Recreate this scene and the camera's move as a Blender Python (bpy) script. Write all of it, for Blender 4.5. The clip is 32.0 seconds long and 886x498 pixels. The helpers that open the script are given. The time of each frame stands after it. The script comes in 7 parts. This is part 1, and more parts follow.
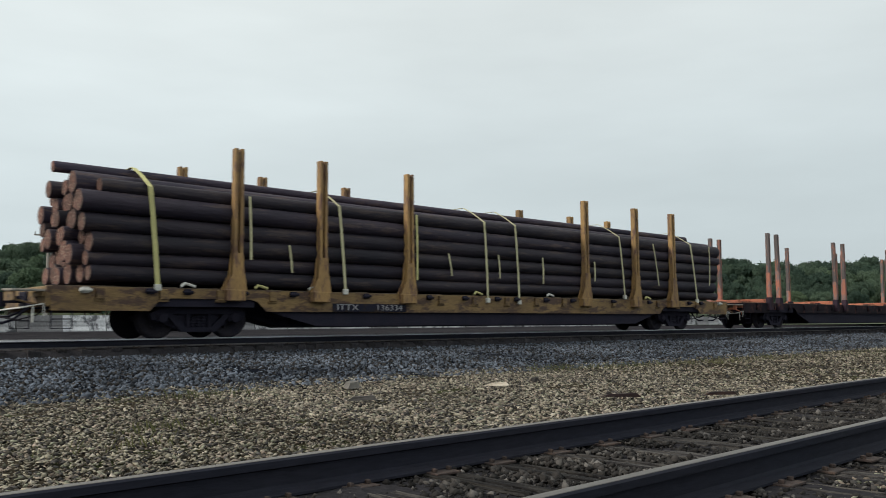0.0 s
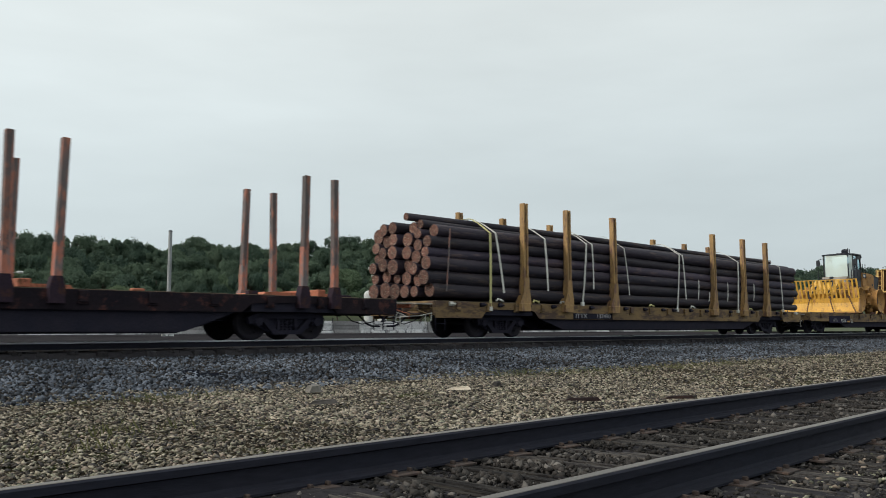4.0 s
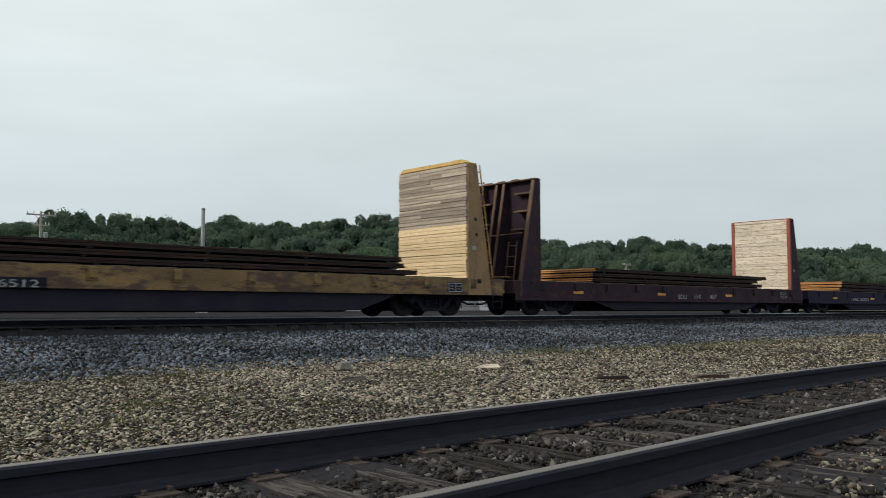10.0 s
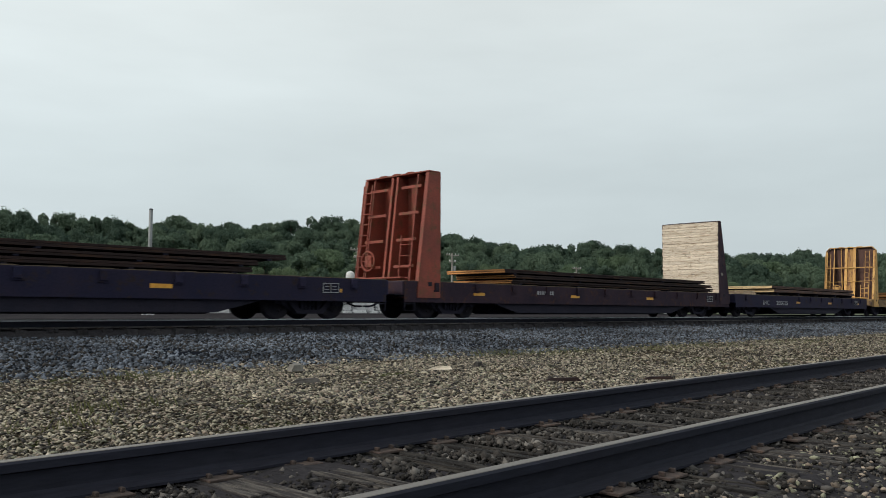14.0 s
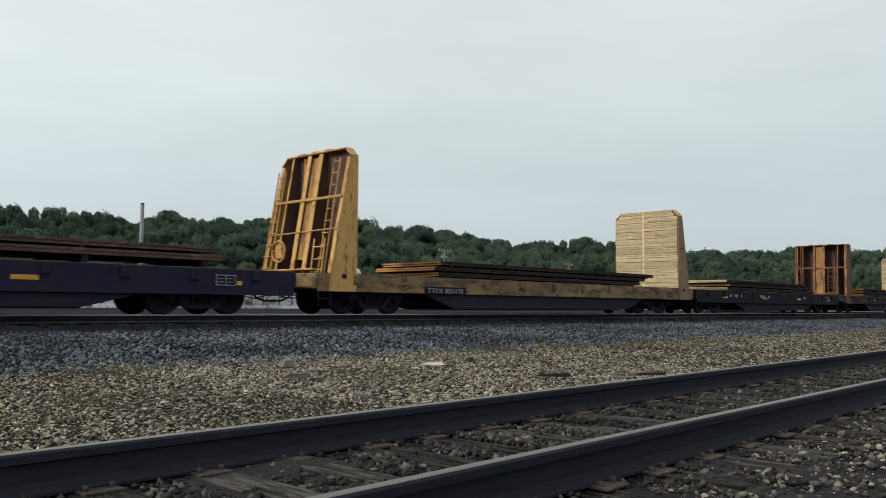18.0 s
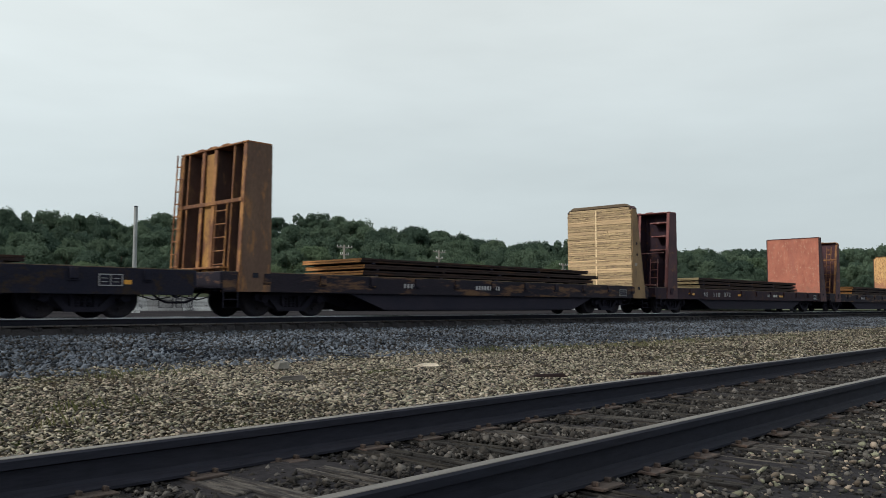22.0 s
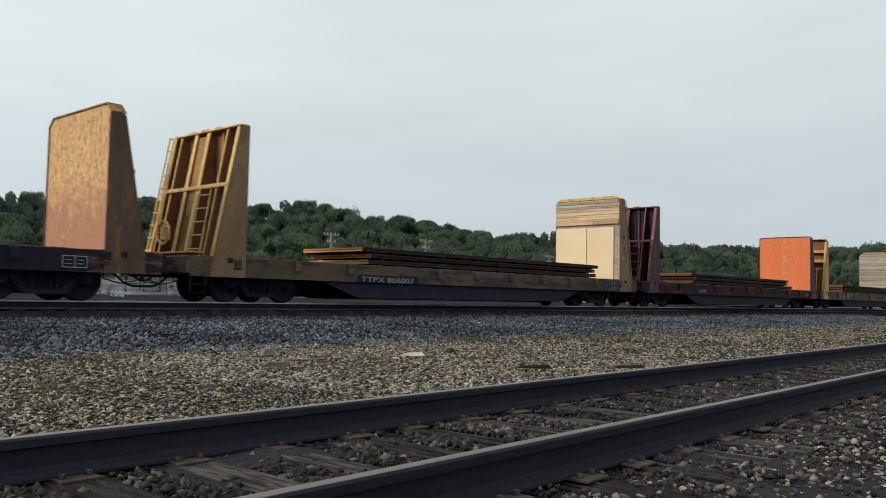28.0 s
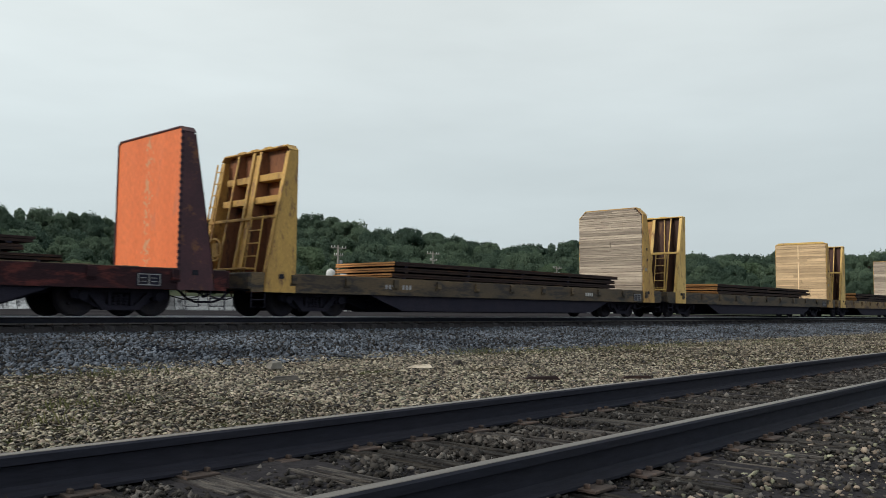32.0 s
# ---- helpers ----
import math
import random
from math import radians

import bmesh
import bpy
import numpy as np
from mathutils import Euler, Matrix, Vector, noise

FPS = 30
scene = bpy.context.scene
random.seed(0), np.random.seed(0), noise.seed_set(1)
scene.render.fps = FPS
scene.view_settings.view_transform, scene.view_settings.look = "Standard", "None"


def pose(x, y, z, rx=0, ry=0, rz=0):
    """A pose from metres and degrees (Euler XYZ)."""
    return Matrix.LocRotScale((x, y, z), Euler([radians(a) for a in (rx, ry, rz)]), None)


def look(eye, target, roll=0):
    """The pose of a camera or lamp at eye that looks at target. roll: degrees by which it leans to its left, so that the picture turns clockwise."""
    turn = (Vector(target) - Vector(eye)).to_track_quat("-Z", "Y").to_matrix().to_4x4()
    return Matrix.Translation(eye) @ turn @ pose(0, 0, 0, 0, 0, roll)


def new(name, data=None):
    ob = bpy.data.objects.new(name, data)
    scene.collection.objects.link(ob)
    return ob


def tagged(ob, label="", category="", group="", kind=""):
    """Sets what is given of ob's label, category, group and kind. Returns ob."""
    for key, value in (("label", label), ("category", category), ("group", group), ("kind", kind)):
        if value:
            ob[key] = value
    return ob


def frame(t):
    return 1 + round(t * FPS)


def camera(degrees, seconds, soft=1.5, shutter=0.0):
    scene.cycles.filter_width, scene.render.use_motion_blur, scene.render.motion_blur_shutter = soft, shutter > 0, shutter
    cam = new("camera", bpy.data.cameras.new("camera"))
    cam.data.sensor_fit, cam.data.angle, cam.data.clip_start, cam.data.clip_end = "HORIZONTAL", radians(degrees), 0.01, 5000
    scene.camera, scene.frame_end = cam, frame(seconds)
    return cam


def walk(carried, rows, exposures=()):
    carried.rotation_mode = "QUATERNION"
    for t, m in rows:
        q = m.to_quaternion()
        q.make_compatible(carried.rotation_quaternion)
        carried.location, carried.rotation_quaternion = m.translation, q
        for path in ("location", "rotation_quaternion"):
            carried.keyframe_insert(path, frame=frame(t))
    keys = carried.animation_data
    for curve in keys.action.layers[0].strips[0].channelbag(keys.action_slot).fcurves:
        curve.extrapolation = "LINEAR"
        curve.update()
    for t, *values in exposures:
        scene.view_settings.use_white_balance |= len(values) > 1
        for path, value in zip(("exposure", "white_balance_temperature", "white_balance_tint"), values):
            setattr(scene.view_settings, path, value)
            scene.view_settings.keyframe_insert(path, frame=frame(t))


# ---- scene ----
cam = camera(55.97, 32.0, soft=0.9, shutter=0.15)
# seconds, place in metres, yaw, pitch, roll
PATH = [(0.0, 0.011, 0.019, 0.641, -43.345, 5.183, 0.420),
        (0.5, 0.008, 0.013, 0.620, -44.074, 5.536, 0.358),
        (1.0, 0.014, 0.003, 0.624, -44.545, 5.410, 0.219),
        (1.5, 0.007, 0.005, 0.621, -45.411, 5.512, 0.261),
        (2.0, 0.006, 0.008, 0.616, -45.819, 5.559, 0.137),
        (2.5, 0.007, 0.008, 0.616, -45.633, 5.590, 0.062),
        (4.5, 0.013, 0.011, 0.620, -45.935, 5.510, 0.171),
        (5.0, 0.028, 0.015, 0.622, -45.935, 4.819, -0.112),
        (5.5, 0.023, 0.012, 0.619, -46.062, 4.144, -0.301),
        (6.0, 0.026, 0.016, 0.621, -45.850, 3.944, -0.309),
        (6.5, 0.028, 0.016, 0.623, -45.500, 4.100, -0.304),
        (7.0, 0.027, 0.020, 0.628, -44.998, 4.365, -0.263),
        (7.5, 0.027, 0.022, 0.630, -43.869, 4.766, -0.090),
        (8.0, 0.023, 0.021, 0.628, -43.553, 5.175, -0.007),
        (8.5, 0.019, 0.026, 0.621, -43.621, 5.501, -0.120),
        (9.0, 0.024, 0.016, 0.606, -43.789, 5.736, -0.300),
        (9.5, 0.030, 0.023, 0.622, -43.799, 5.433, -0.343),
        (9.9, 0.026, 0.016, 0.619, -43.533, 4.559, -1.012),
        (10.0, 0.034, 0.015, 0.618, -43.788, 4.041, -0.067),
        (10.5, 0.020, 0.003, 0.616, -44.577, 3.813, 0.169),
        (11.0, -0.004, -0.014, 0.618, -46.284, 3.689, -0.677),
        (11.5, -0.012, -0.025, 0.618, -47.801, 3.726, -0.710),
        (12.0, -0.019, -0.020, 0.614, -47.694, 3.867, -0.417),
        (12.5, -0.018, -0.017, 0.615, -48.031, 4.290, -0.265),
        (13.0, -0.015, -0.013, 0.615, -47.803, 4.468, -0.260),
        (13.5, -0.017, -0.007, 0.610, -47.314, 4.351, -0.374),
        (15.5, -0.008, -0.011, 0.608, -46.918, 4.201, -0.095),
        (16.0, -0.011, -0.010, 0.608, -47.018, 4.259, -0.110),
        (16.5, -0.010, -0.013, 0.609, -47.088, 4.295, -0.089),
        (17.0, -0.008, -0.006, 0.603, -47.256, 4.143, -0.155),
        (17.5, -0.011, -0.008, 0.607, -47.483, 4.014, -0.393),
        (18.0, -0.014, -0.011, 0.606, -47.662, 3.968, -0.410),
        (18.5, -0.002, -0.004, 0.606, -47.665, 3.848, -0.402),
        (19.0, -0.011, -0.004, 0.607, -47.656, 3.964, -0.499),
        (19.5, -0.009, -0.009, 0.606, -47.540, 4.218, -0.572),
        (20.0, -0.009, -0.012, 0.606, -47.594, 4.302, -0.468),
        (20.5, -0.008, -0.016, 0.606, -47.634, 4.311, -0.413),
        (21.0, -0.010, -0.011, 0.608, -47.841, 4.118, -0.369),
        (21.5, -0.011, -0.010, 0.606, -47.976, 4.143, -0.139),
        (22.0, -0.007, -0.010, 0.607, -48.008, 4.037, -0.022),
        (22.5, -0.007, -0.010, 0.606, -48.101, 4.019, 0.005),
        (23.0, -0.011, -0.018, 0.608, -48.410, 3.977, 0.039),
        (23.5, -0.010, -0.015, 0.609, -48.715, 3.971, -0.048),
        (24.0, -0.010, -0.008, 0.605, -48.656, 3.763, -0.390),
        (24.5, -0.010, -0.010, 0.602, -48.562, 3.439, -0.448),
        (25.0, -0.011, -0.004, 0.600, -48.532, 3.273, -0.641),
        (25.5, -0.006, 0.001, 0.602, -48.491, 3.569, -0.729),
        (27.5, -0.012, 0.002, 0.602, -48.763, 3.667, -1.207),
        (28.0, -0.014, 0.002, 0.608, -48.999, 3.343, -1.148),
        (28.5, -0.005, 0.002, 0.596, -48.870, 3.429, -1.087),
        (29.0, -0.011, 0.005, 0.606, -48.748, 3.244, -1.034),
        (29.5, -0.013, 0.000, 0.600, -48.482, 3.386, -0.898),
        (30.0, -0.010, 0.009, 0.598, -47.974, 3.560, -0.842),
        (30.5, -0.017, 0.005, 0.603, -47.802, 3.846, -0.953),
        (31.0, -0.012, 0.000, 0.599, -47.754, 4.096, -0.706),
        (31.5, -0.010, -0.004, 0.604, -47.985, 4.068, -0.620),
        (32.0, -0.013, -0.010, 0.604, -48.467, 4.167, -0.603)]
walk(cam, [(t, pose(x, y, z, 90 + p, r, yw)) for t, x, y, z, yw, p, r in PATH])

# ---- world, sun ----
world = bpy.data.worlds.new("overcast_sky")
scene.world = world
world.use_nodes = True
wn, wl = world.node_tree.nodes, world.node_tree.links
wn.clear()
w_out = wn.new("ShaderNodeOutputWorld")
w_bg = wn.new("ShaderNodeBackground")
w_sky = wn.new("ShaderNodeTexSky")
w_sky.sky_type, w_sky.sun_disc = "NISHITA", False
w_sky.sun_elevation, w_sky.sun_rotation = radians(30), radians(-72)
w_sky.air_density, w_sky.dust_density = 1.0, 4.0
w_scale = wn.new("ShaderNodeVectorMath")
w_scale.operation, w_scale.inputs["Scale"].default_value = "SCALE", 0.07
w_geo = wn.new("ShaderNodeTexCoord")
w_sep = wn.new("ShaderNodeSeparateXYZ")
w_map = wn.new("ShaderNodeMapping")
w_map.inputs["Scale"].default_value = (1.2, 1.2, 5.0)
w_noise = wn.new("ShaderNodeTexNoise")
w_noise.inputs["Scale"].default_value, w_noise.inputs["Detail"].default_value = 2.2, 5
w_ramp = wn.new("ShaderNodeValToRGB")
w_ramp.color_ramp.elements[0].position, w_ramp.color_ramp.elements[0].color = 0.0, (0.60, 0.69, 0.73, 1)
w_ramp.color_ramp.elements[1].position, w_ramp.color_ramp.elements[1].color = 0.5, (0.93, 0.985, 0.965, 1)
w_mid = w_ramp.color_ramp.elements.new(0.16)
w_mid.color = (0.72, 0.81, 0.83, 1)
w_cl = wn.new("ShaderNodeMapRange")
w_cl.inputs["From Min"].default_value, w_cl.inputs["From Max"].default_value = 0.3, 0.7
w_cl.inputs["To Min"].default_value, w_cl.inputs["To Max"].default_value = 0.93, 1.06
w_mul = wn.new("ShaderNodeVectorMath")
w_mul.operation = "MULTIPLY"
w_mix = wn.new("ShaderNodeMix")
w_mix.data_type = "RGBA"
w_mix.inputs["Factor"].default_value = 0.86
wl.new(w_geo.outputs["Generated"], w_sep.inputs[0])
wl.new(w_sep.outputs["Z"], w_ramp.inputs["Fac"])
wl.new(w_geo.outputs["Generated"], w_map.inputs["Vector"])
wl.new(w_map.outputs[0], w_noise.inputs["Vector"])
wl.new(w_noise.outputs["Fac"], w_cl.inputs["Value"])
wl.new(w_ramp.outputs["Color"], w_mul.inputs[0])
wl.new(w_cl.outputs[0], w_mul.inputs[1])
# the cloud is brighter towards the sun and duller away from it
w_dot = wn.new("ShaderNodeVectorMath")
w_dot.operation, w_dot.inputs[1].default_value = "DOT_PRODUCT", (-0.958, 0.287, 0.0)
w_side = wn.new("ShaderNodeMapRange")
w_side.inputs["From Min"].default_value, w_side.inputs["From Max"].default_value = -1.0, 1.0
w_side.inputs["To Min"].default_value, w_side.inputs["To Max"].default_value = 0.90, 1.22
w_glow = wn.new("ShaderNodeVectorMath")
w_glow.operation = "MULTIPLY"
wl.new(w_geo.outputs["Generated"], w_dot.inputs[0])
wl.new(w_dot.outputs["Value"], w_side.inputs["Value"])
wl.new(w_mul.outputs[0], w_glow.inputs[0])
wl.new(w_side.outputs[0], w_glow.inputs[1])
wl.new(w_sky.outputs[0], w_scale.inputs[0])
wl.new(w_scale.outputs[0], w_mix.inputs["A"])
wl.new(w_glow.outputs[0], w_mix.inputs["B"])
wl.new(w_mix.outputs["Result"], w_bg.inputs["Color"])
wl.new(w_bg.outputs[0], w_out.inputs["Surface"])
w_bg.inputs["Strength"].default_value = 1.0

sun_data = bpy.data.lights.new("sun", "SUN")
sun_data.energy, sun_data.angle, sun_data.color = 2.0, radians(8), (1.0, 0.93, 0.82)
sun = new("sun", sun_data)
sun.matrix_world = look((-60, 18, 36), (0, 0, 0))

# ---- materials ----
MATS = {}


def surf(name, a, b, rough=0.8, metal=0.0, scale=1.5, grain=30.0, bump=0.3, stain=None, amount=0.45, stretch=(1, 1, 1), vary=0.12, spec=0.5, island=0.0, streak=None, low=None):
    """A weathered surface: two tones at a broad scale, fine grain, an optional stain colour, and relief."""
    m = bpy.data.materials.new(name)
    m.use_nodes = True
    n, l = m.node_tree.nodes, m.node_tree.links
    p = n["Principled BSDF"]
    p.inputs["Metallic"].default_value = metal
    p.inputs["Specular IOR Level"].default_value = spec
    if spec < 0.06:
        # bare dust and grit have no gloss
        p.inputs["IOR"].default_value = 1.0
    co, info, add = n.new("ShaderNodeTexCoord"), n.new("ShaderNodeObjectInfo"), n.new("ShaderNodeVectorMath")
    sc = n.new("ShaderNodeMath")
    sc.operation, sc.inputs[1].default_value = "MULTIPLY", 40.0
    add.operation = "ADD"
    mp = n.new("ShaderNodeMapping")
    mp.inputs["Scale"].default_value = stretch
    l.new(info.outputs["Random"], sc.inputs[0])
    l.new(co.outputs["Object"], add.inputs[0])
    l.new(sc.outputs[0], add.inputs[1])
    l.new(add.outputs[0], mp.inputs["Vector"])
    big, fine = n.new("ShaderNodeTexNoise"), n.new("ShaderNodeTexNoise")
    big.inputs["Scale"].default_value, big.inputs["Detail"].default_value = scale, 4
    fine.inputs["Scale"].default_value, fine.inputs["Detail"].default_value = grain, 3
    l.new(mp.outputs[0], big.inputs["Vector"])
    l.new(mp.outputs[0], fine.inputs["Vector"])
    r1 = n.new("ShaderNodeMapRange")
    r1.inputs["From Min"].default_value, r1.inputs["From Max"].default_value = 0.32, 0.68
    l.new(big.outputs["Fac"], r1.inputs["Value"])
    mix = n.new("ShaderNodeMix")
    mix.data_type = "RGBA"
    mix.inputs["A"].default_value, mix.inputs["B"].default_value = (*a, 1), (*b, 1)
    l.new(r1.outputs[0], mix.inputs["Factor"])
    last = mix.outputs["Result"]
    if stain:
        st = n.new("ShaderNodeTexNoise")
        st.inputs["Scale"].default_value, st.inputs["Detail"].default_value, st.inputs["Roughness"].default_value = scale * 2.7, 7, 0.7
        l.new(mp.outputs[0], st.inputs["Vector"])
        r2 = n.new("ShaderNodeMapRange")
        r2.inputs["From Min"].default_value, r2.inputs["From Max"].default_value = 0.62 - amount * 0.3, 0.70 - amount * 0.25
        l.new(st.outputs["Fac"], r2.inputs["Value"])
        mx = n.new("ShaderNodeMix")
        mx.data_type = "RGBA"
        mx.inputs["B"].default_value = (*stain, 1)
        l.new(last, mx.inputs["A"])
        l.new(r2.outputs[0], mx.inputs["Factor"])
        last = mx.outputs["Result"]
    if streak:
        # a worn band down the middle of the face, ragged at its edges
        sx, ab, wob, mx = n.new("ShaderNodeSeparateXYZ"), n.new("ShaderNodeMath"), n.new("ShaderNodeMath"), n.new("ShaderNodeMix")
        ab.operation, wob.operation = "ABSOLUTE", "ADD"
        rg = n.new("ShaderNodeTexNoise")
        rg.inputs["Scale"].default_value, rg.inputs["Detail"].default_value = 9.0, 6
        l.new(co.outputs["Object"], sx.inputs[0])
        l.new(co.outputs["Object"], rg.inputs["Vector"])
        l.new(sx.outputs["Y"], ab.inputs[0])
        l.new(ab.outputs[0], wob.inputs[0])
        rs = n.new("ShaderNodeMapRange")
        rs.inputs["From Min"].default_value, rs.inputs["From Max"].default_value = 0.35, 0.65
        rs.inputs["To Min"].default_value, rs.inputs["To Max"].default_value = -0.25, 0.25
        l.new(rg.outputs["Fac"], rs.inputs["Value"])
        l.new(rs.outputs[0], wob.inputs[1])
        md = n.new("ShaderNodeMapRange")
        md.inputs["From Min"].default_value, md.inputs["From Max"].default_value = streak[1], streak[1] - 0.05
        l.new(wob.outputs[0], md.inputs["Value"])
        mx.data_type = "RGBA"
        mx.inputs["B"].default_value = (*streak[0], 1)
        l.new(last, mx.inputs["A"])
        l.new(md.outputs[0], mx.inputs["Factor"])
        last = mx.outputs["Result"]
    if low:
        # rust that has crept up from the foot, ragged at its upper edge
        sx, rg, wob, md, mx = n.new("ShaderNodeSeparateXYZ"), n.new("ShaderNodeTexNoise"), n.new("ShaderNodeMath"), n.new("ShaderNodeMapRange"), n.new("ShaderNodeMix")
        rg.inputs["Scale"].default_value, rg.inputs["Detail"].default_value, rg.inputs["Roughness"].default_value = 3.0, 8, 0.75
        wob.operation, wob.inputs[1].default_value = "MULTIPLY_ADD", 4.5
        l.new(co.outputs["Object"], sx.inputs[0])
        l.new(co.outputs["Object"], rg.inputs["Vector"])
        l.new(rg.outputs["Fac"], wob.inputs[0])
        l.new(sx.outputs["Z"], wob.inputs[2])
        md.inputs["From Min"].default_value, md.inputs["From Max"].default_value = low[1] + 2.7, low[1] + 1.9
        md.inputs["To Max"].default_value = 0.9
        l.new(wob.outputs[0], md.inputs["Value"])
        mx.data_type = "RGBA"
        mx.inputs["B"].default_value = (*low[0], 1)
        l.new(last, mx.inputs["A"])
        l.new(md.outputs[0], mx.inputs["Factor"])
        last = mx.outputs["Result"]
    # fine grain and the difference from piece to piece scale the tone
    g = n.new("ShaderNodeMapRange")
    g.inputs["From Min"].default_value, g.inputs["From Max"].default_value = 0.25, 0.75
    g.inputs["To Min"].default_value, g.inputs["To Max"].default_value = 0.78, 1.2
    l.new(fine.outputs["Fac"], g.inputs["Value"])
    v = n.new("ShaderNodeMapRange")
    v.inputs["To Min"].default_value, v.inputs["To Max"].default_value = 1 - vary, 1 + vary
    l.new(info.outputs["Random"], v.inputs["Value"])
    mm = n.new("ShaderNodeMath")
    mm.operation = "MULTIPLY"
    l.new(g.outputs[0], mm.inputs[0])
    l.new(v.outputs[0], mm.inputs[1])
    tone = mm.outputs[0]
    if island:
        geo, iv, im = n.new("ShaderNodeNewGeometry"), n.new("ShaderNodeMapRange"), n.new("ShaderNodeMath")
        iv.inputs["To Min"].default_value, iv.inputs["To Max"].default_value = 1 - island, 1 + island
        im.operation = "MULTIPLY"
        l.new(geo.outputs["Random Per Island"], iv.inputs["Value"])
        l.new(iv.outputs[0], im.inputs[0])
        l.new(tone, im.inputs[1])
        tone = im.outputs[0]
    ml = n.new("ShaderNodeVectorMath")
    ml.operation = "MULTIPLY"
    l.new(last, ml.inputs[0])
    l.new(tone, ml.inputs[1])
    l.new(ml.outputs[0], p.inputs["Base Color"])
    rr = n.new("ShaderNodeMapRange")
    rr.inputs["To Min"].default_value, rr.inputs["To Max"].default_value = max(0.05, rough - 0.12), min(1, rough + 0.12)
    l.new(big.outputs["Fac"], rr.inputs["Value"])
    l.new(rr.outputs[0], p.inputs["Roughness"])
    if bump:
        bp = n.new("ShaderNodeBump")
        bp.inputs["Strength"].default_value, bp.inputs["Distance"].default_value = bump, 0.02
        l.new(fine.outputs["Fac"], bp.inputs["Height"])
        l.new(bp.outputs[0], p.inputs["Normal"])
    MATS[name] = m
    return m


RUST = (0.13, 0.05, 0.022)
# near-black ground tones: the shade between loose stones is in their colour
surf("tan_ballast_shaded", (0.050, 0.040, 0.029), (0.028, 0.024, 0.018), 0.95, scale=0.5, grain=22, bump=0.9, stain=(0.04, 0.046, 0.02), amount=0.3, spec=0.05)
surf("grey_ballast_shaded", (0.012, 0.014, 0.019), (0.008, 0.009, 0.013), 0.95, scale=0.5, grain=22, bump=0.9, spec=0.05)
surf("stone_tan", (0.300, 0.268, 0.205), (0.158, 0.142, 0.112), 0.9, scale=0.6, grain=25, bump=0.4, island=0.85, spec=0.15)
surf("stone_rose", (0.262, 0.212, 0.170), (0.140, 0.115, 0.096), 0.9, scale=0.6, grain=25, bump=0.4, island=0.8, spec=0.15)
surf("stone_olive", (0.215, 0.214, 0.155), (0.118, 0.118, 0.090), 0.9, scale=0.6, grain=25, bump=0.4, island=0.8, spec=0.15)
surf("stone_pale", (0.38, 0.34, 0.28), (0.27, 0.235, 0.19), 0.9, scale=0.6, grain=25, bump=0.4, island=0.4, spec=0.2)
surf("stone_grey", (0.104, 0.119, 0.146), (0.040, 0.047, 0.061), 0.9, scale=0.6, grain=25, bump=0.4, island=0.9, spec=0.2)
surf("stone_mud", (0.094, 0.086, 0.080), (0.050, 0.047, 0.046), 0.9, scale=0.6, grain=25, bump=0.4, island=0.7, spec=0.15)
surf("stone_dark", (0.040, 0.036, 0.034), (0.020, 0.019, 0.019), 0.9, scale=0.6, grain=25, bump=0.4, island=0.5, spec=0.1)
surf("dark_ballast", (0.041, 0.039, 0.042), (0.024, 0.023, 0.027), 0.95, scale=1.2, grain=25, bump=0.9, spec=0.05)
surf("field", (0.045, 0.05, 0.028), (0.07, 0.065, 0.045), 0.95, scale=0.05, grain=1.5, bump=0.3, spec=0.1)
surf("rail_steel", (0.014, 0.016, 0.026), (0.021, 0.021, 0.029), 0.8, 0.0, scale=2, grain=40, bump=0.2, stretch=(0.2, 1, 1), spec=0.12)
# pale non-metal colour in place of the polished head's sky reflection
surf("rail_painted_shine", (0.60, 0.61, 0.64), (0.50, 0.51, 0.54), 0.5, 0.0, scale=3, grain=60, bump=0.03, stretch=(0.05, 1, 1))
# paler than the web: light on the foot's upper face is painted in
surf("rail_foot_lit", (0.15, 0.14, 0.14), (0.09, 0.085, 0.09), 0.9, scale=3, grain=40, bump=0.3, stretch=(0.2, 1, 1), spec=0.2)
surf("tie_dark", (0.027, 0.026, 0.031), (0.047, 0.044, 0.045), 0.9, scale=2.0, grain=30, bump=0.7, stretch=(4, 0.5, 4), vary=0.35, spec=0.08)
surf("rail_head", (0.155, 0.140, 0.126), (0.10, 0.092, 0.088), 0.6, 0.1, scale=3, grain=60, bump=0.05, stretch=(0.05, 1, 1))
surf("tie_wood", (0.046, 0.042, 0.040), (0.092, 0.084, 0.076), 0.9, scale=2.0, grain=30, bump=0.8, stain=(0.022, 0.020, 0.021), amount=0.6, stretch=(6, 0.6, 6), vary=0.5, spec=0.15)
surf("rust_plate", (0.050, 0.032, 0.027), (0.030, 0.022, 0.020), 0.85, scale=5, grain=40, bump=0.4, stain=(0.08, 0.052, 0.04), amount=0.3)
surf("black_steel", (0.018, 0.018, 0.030), (0.026, 0.024, 0.036), 0.85, 0.0, scale=2, grain=30, bump=0.2, spec=0.12)
surf("wheel_steel", (0.020, 0.019, 0.028), (0.030, 0.027, 0.031), 0.85, 0.0, scale=3, grain=30, bump=0.2, spec=0.12)
surf("tan_sill", (0.240, 0.152, 0.058), (0.135, 0.086, 0.040), 0.75, scale=1.0, grain=20, bump=0.2, stain=(0.070, 0.040, 0.028), amount=0.48, stretch=(0.5, 1, 1.6))
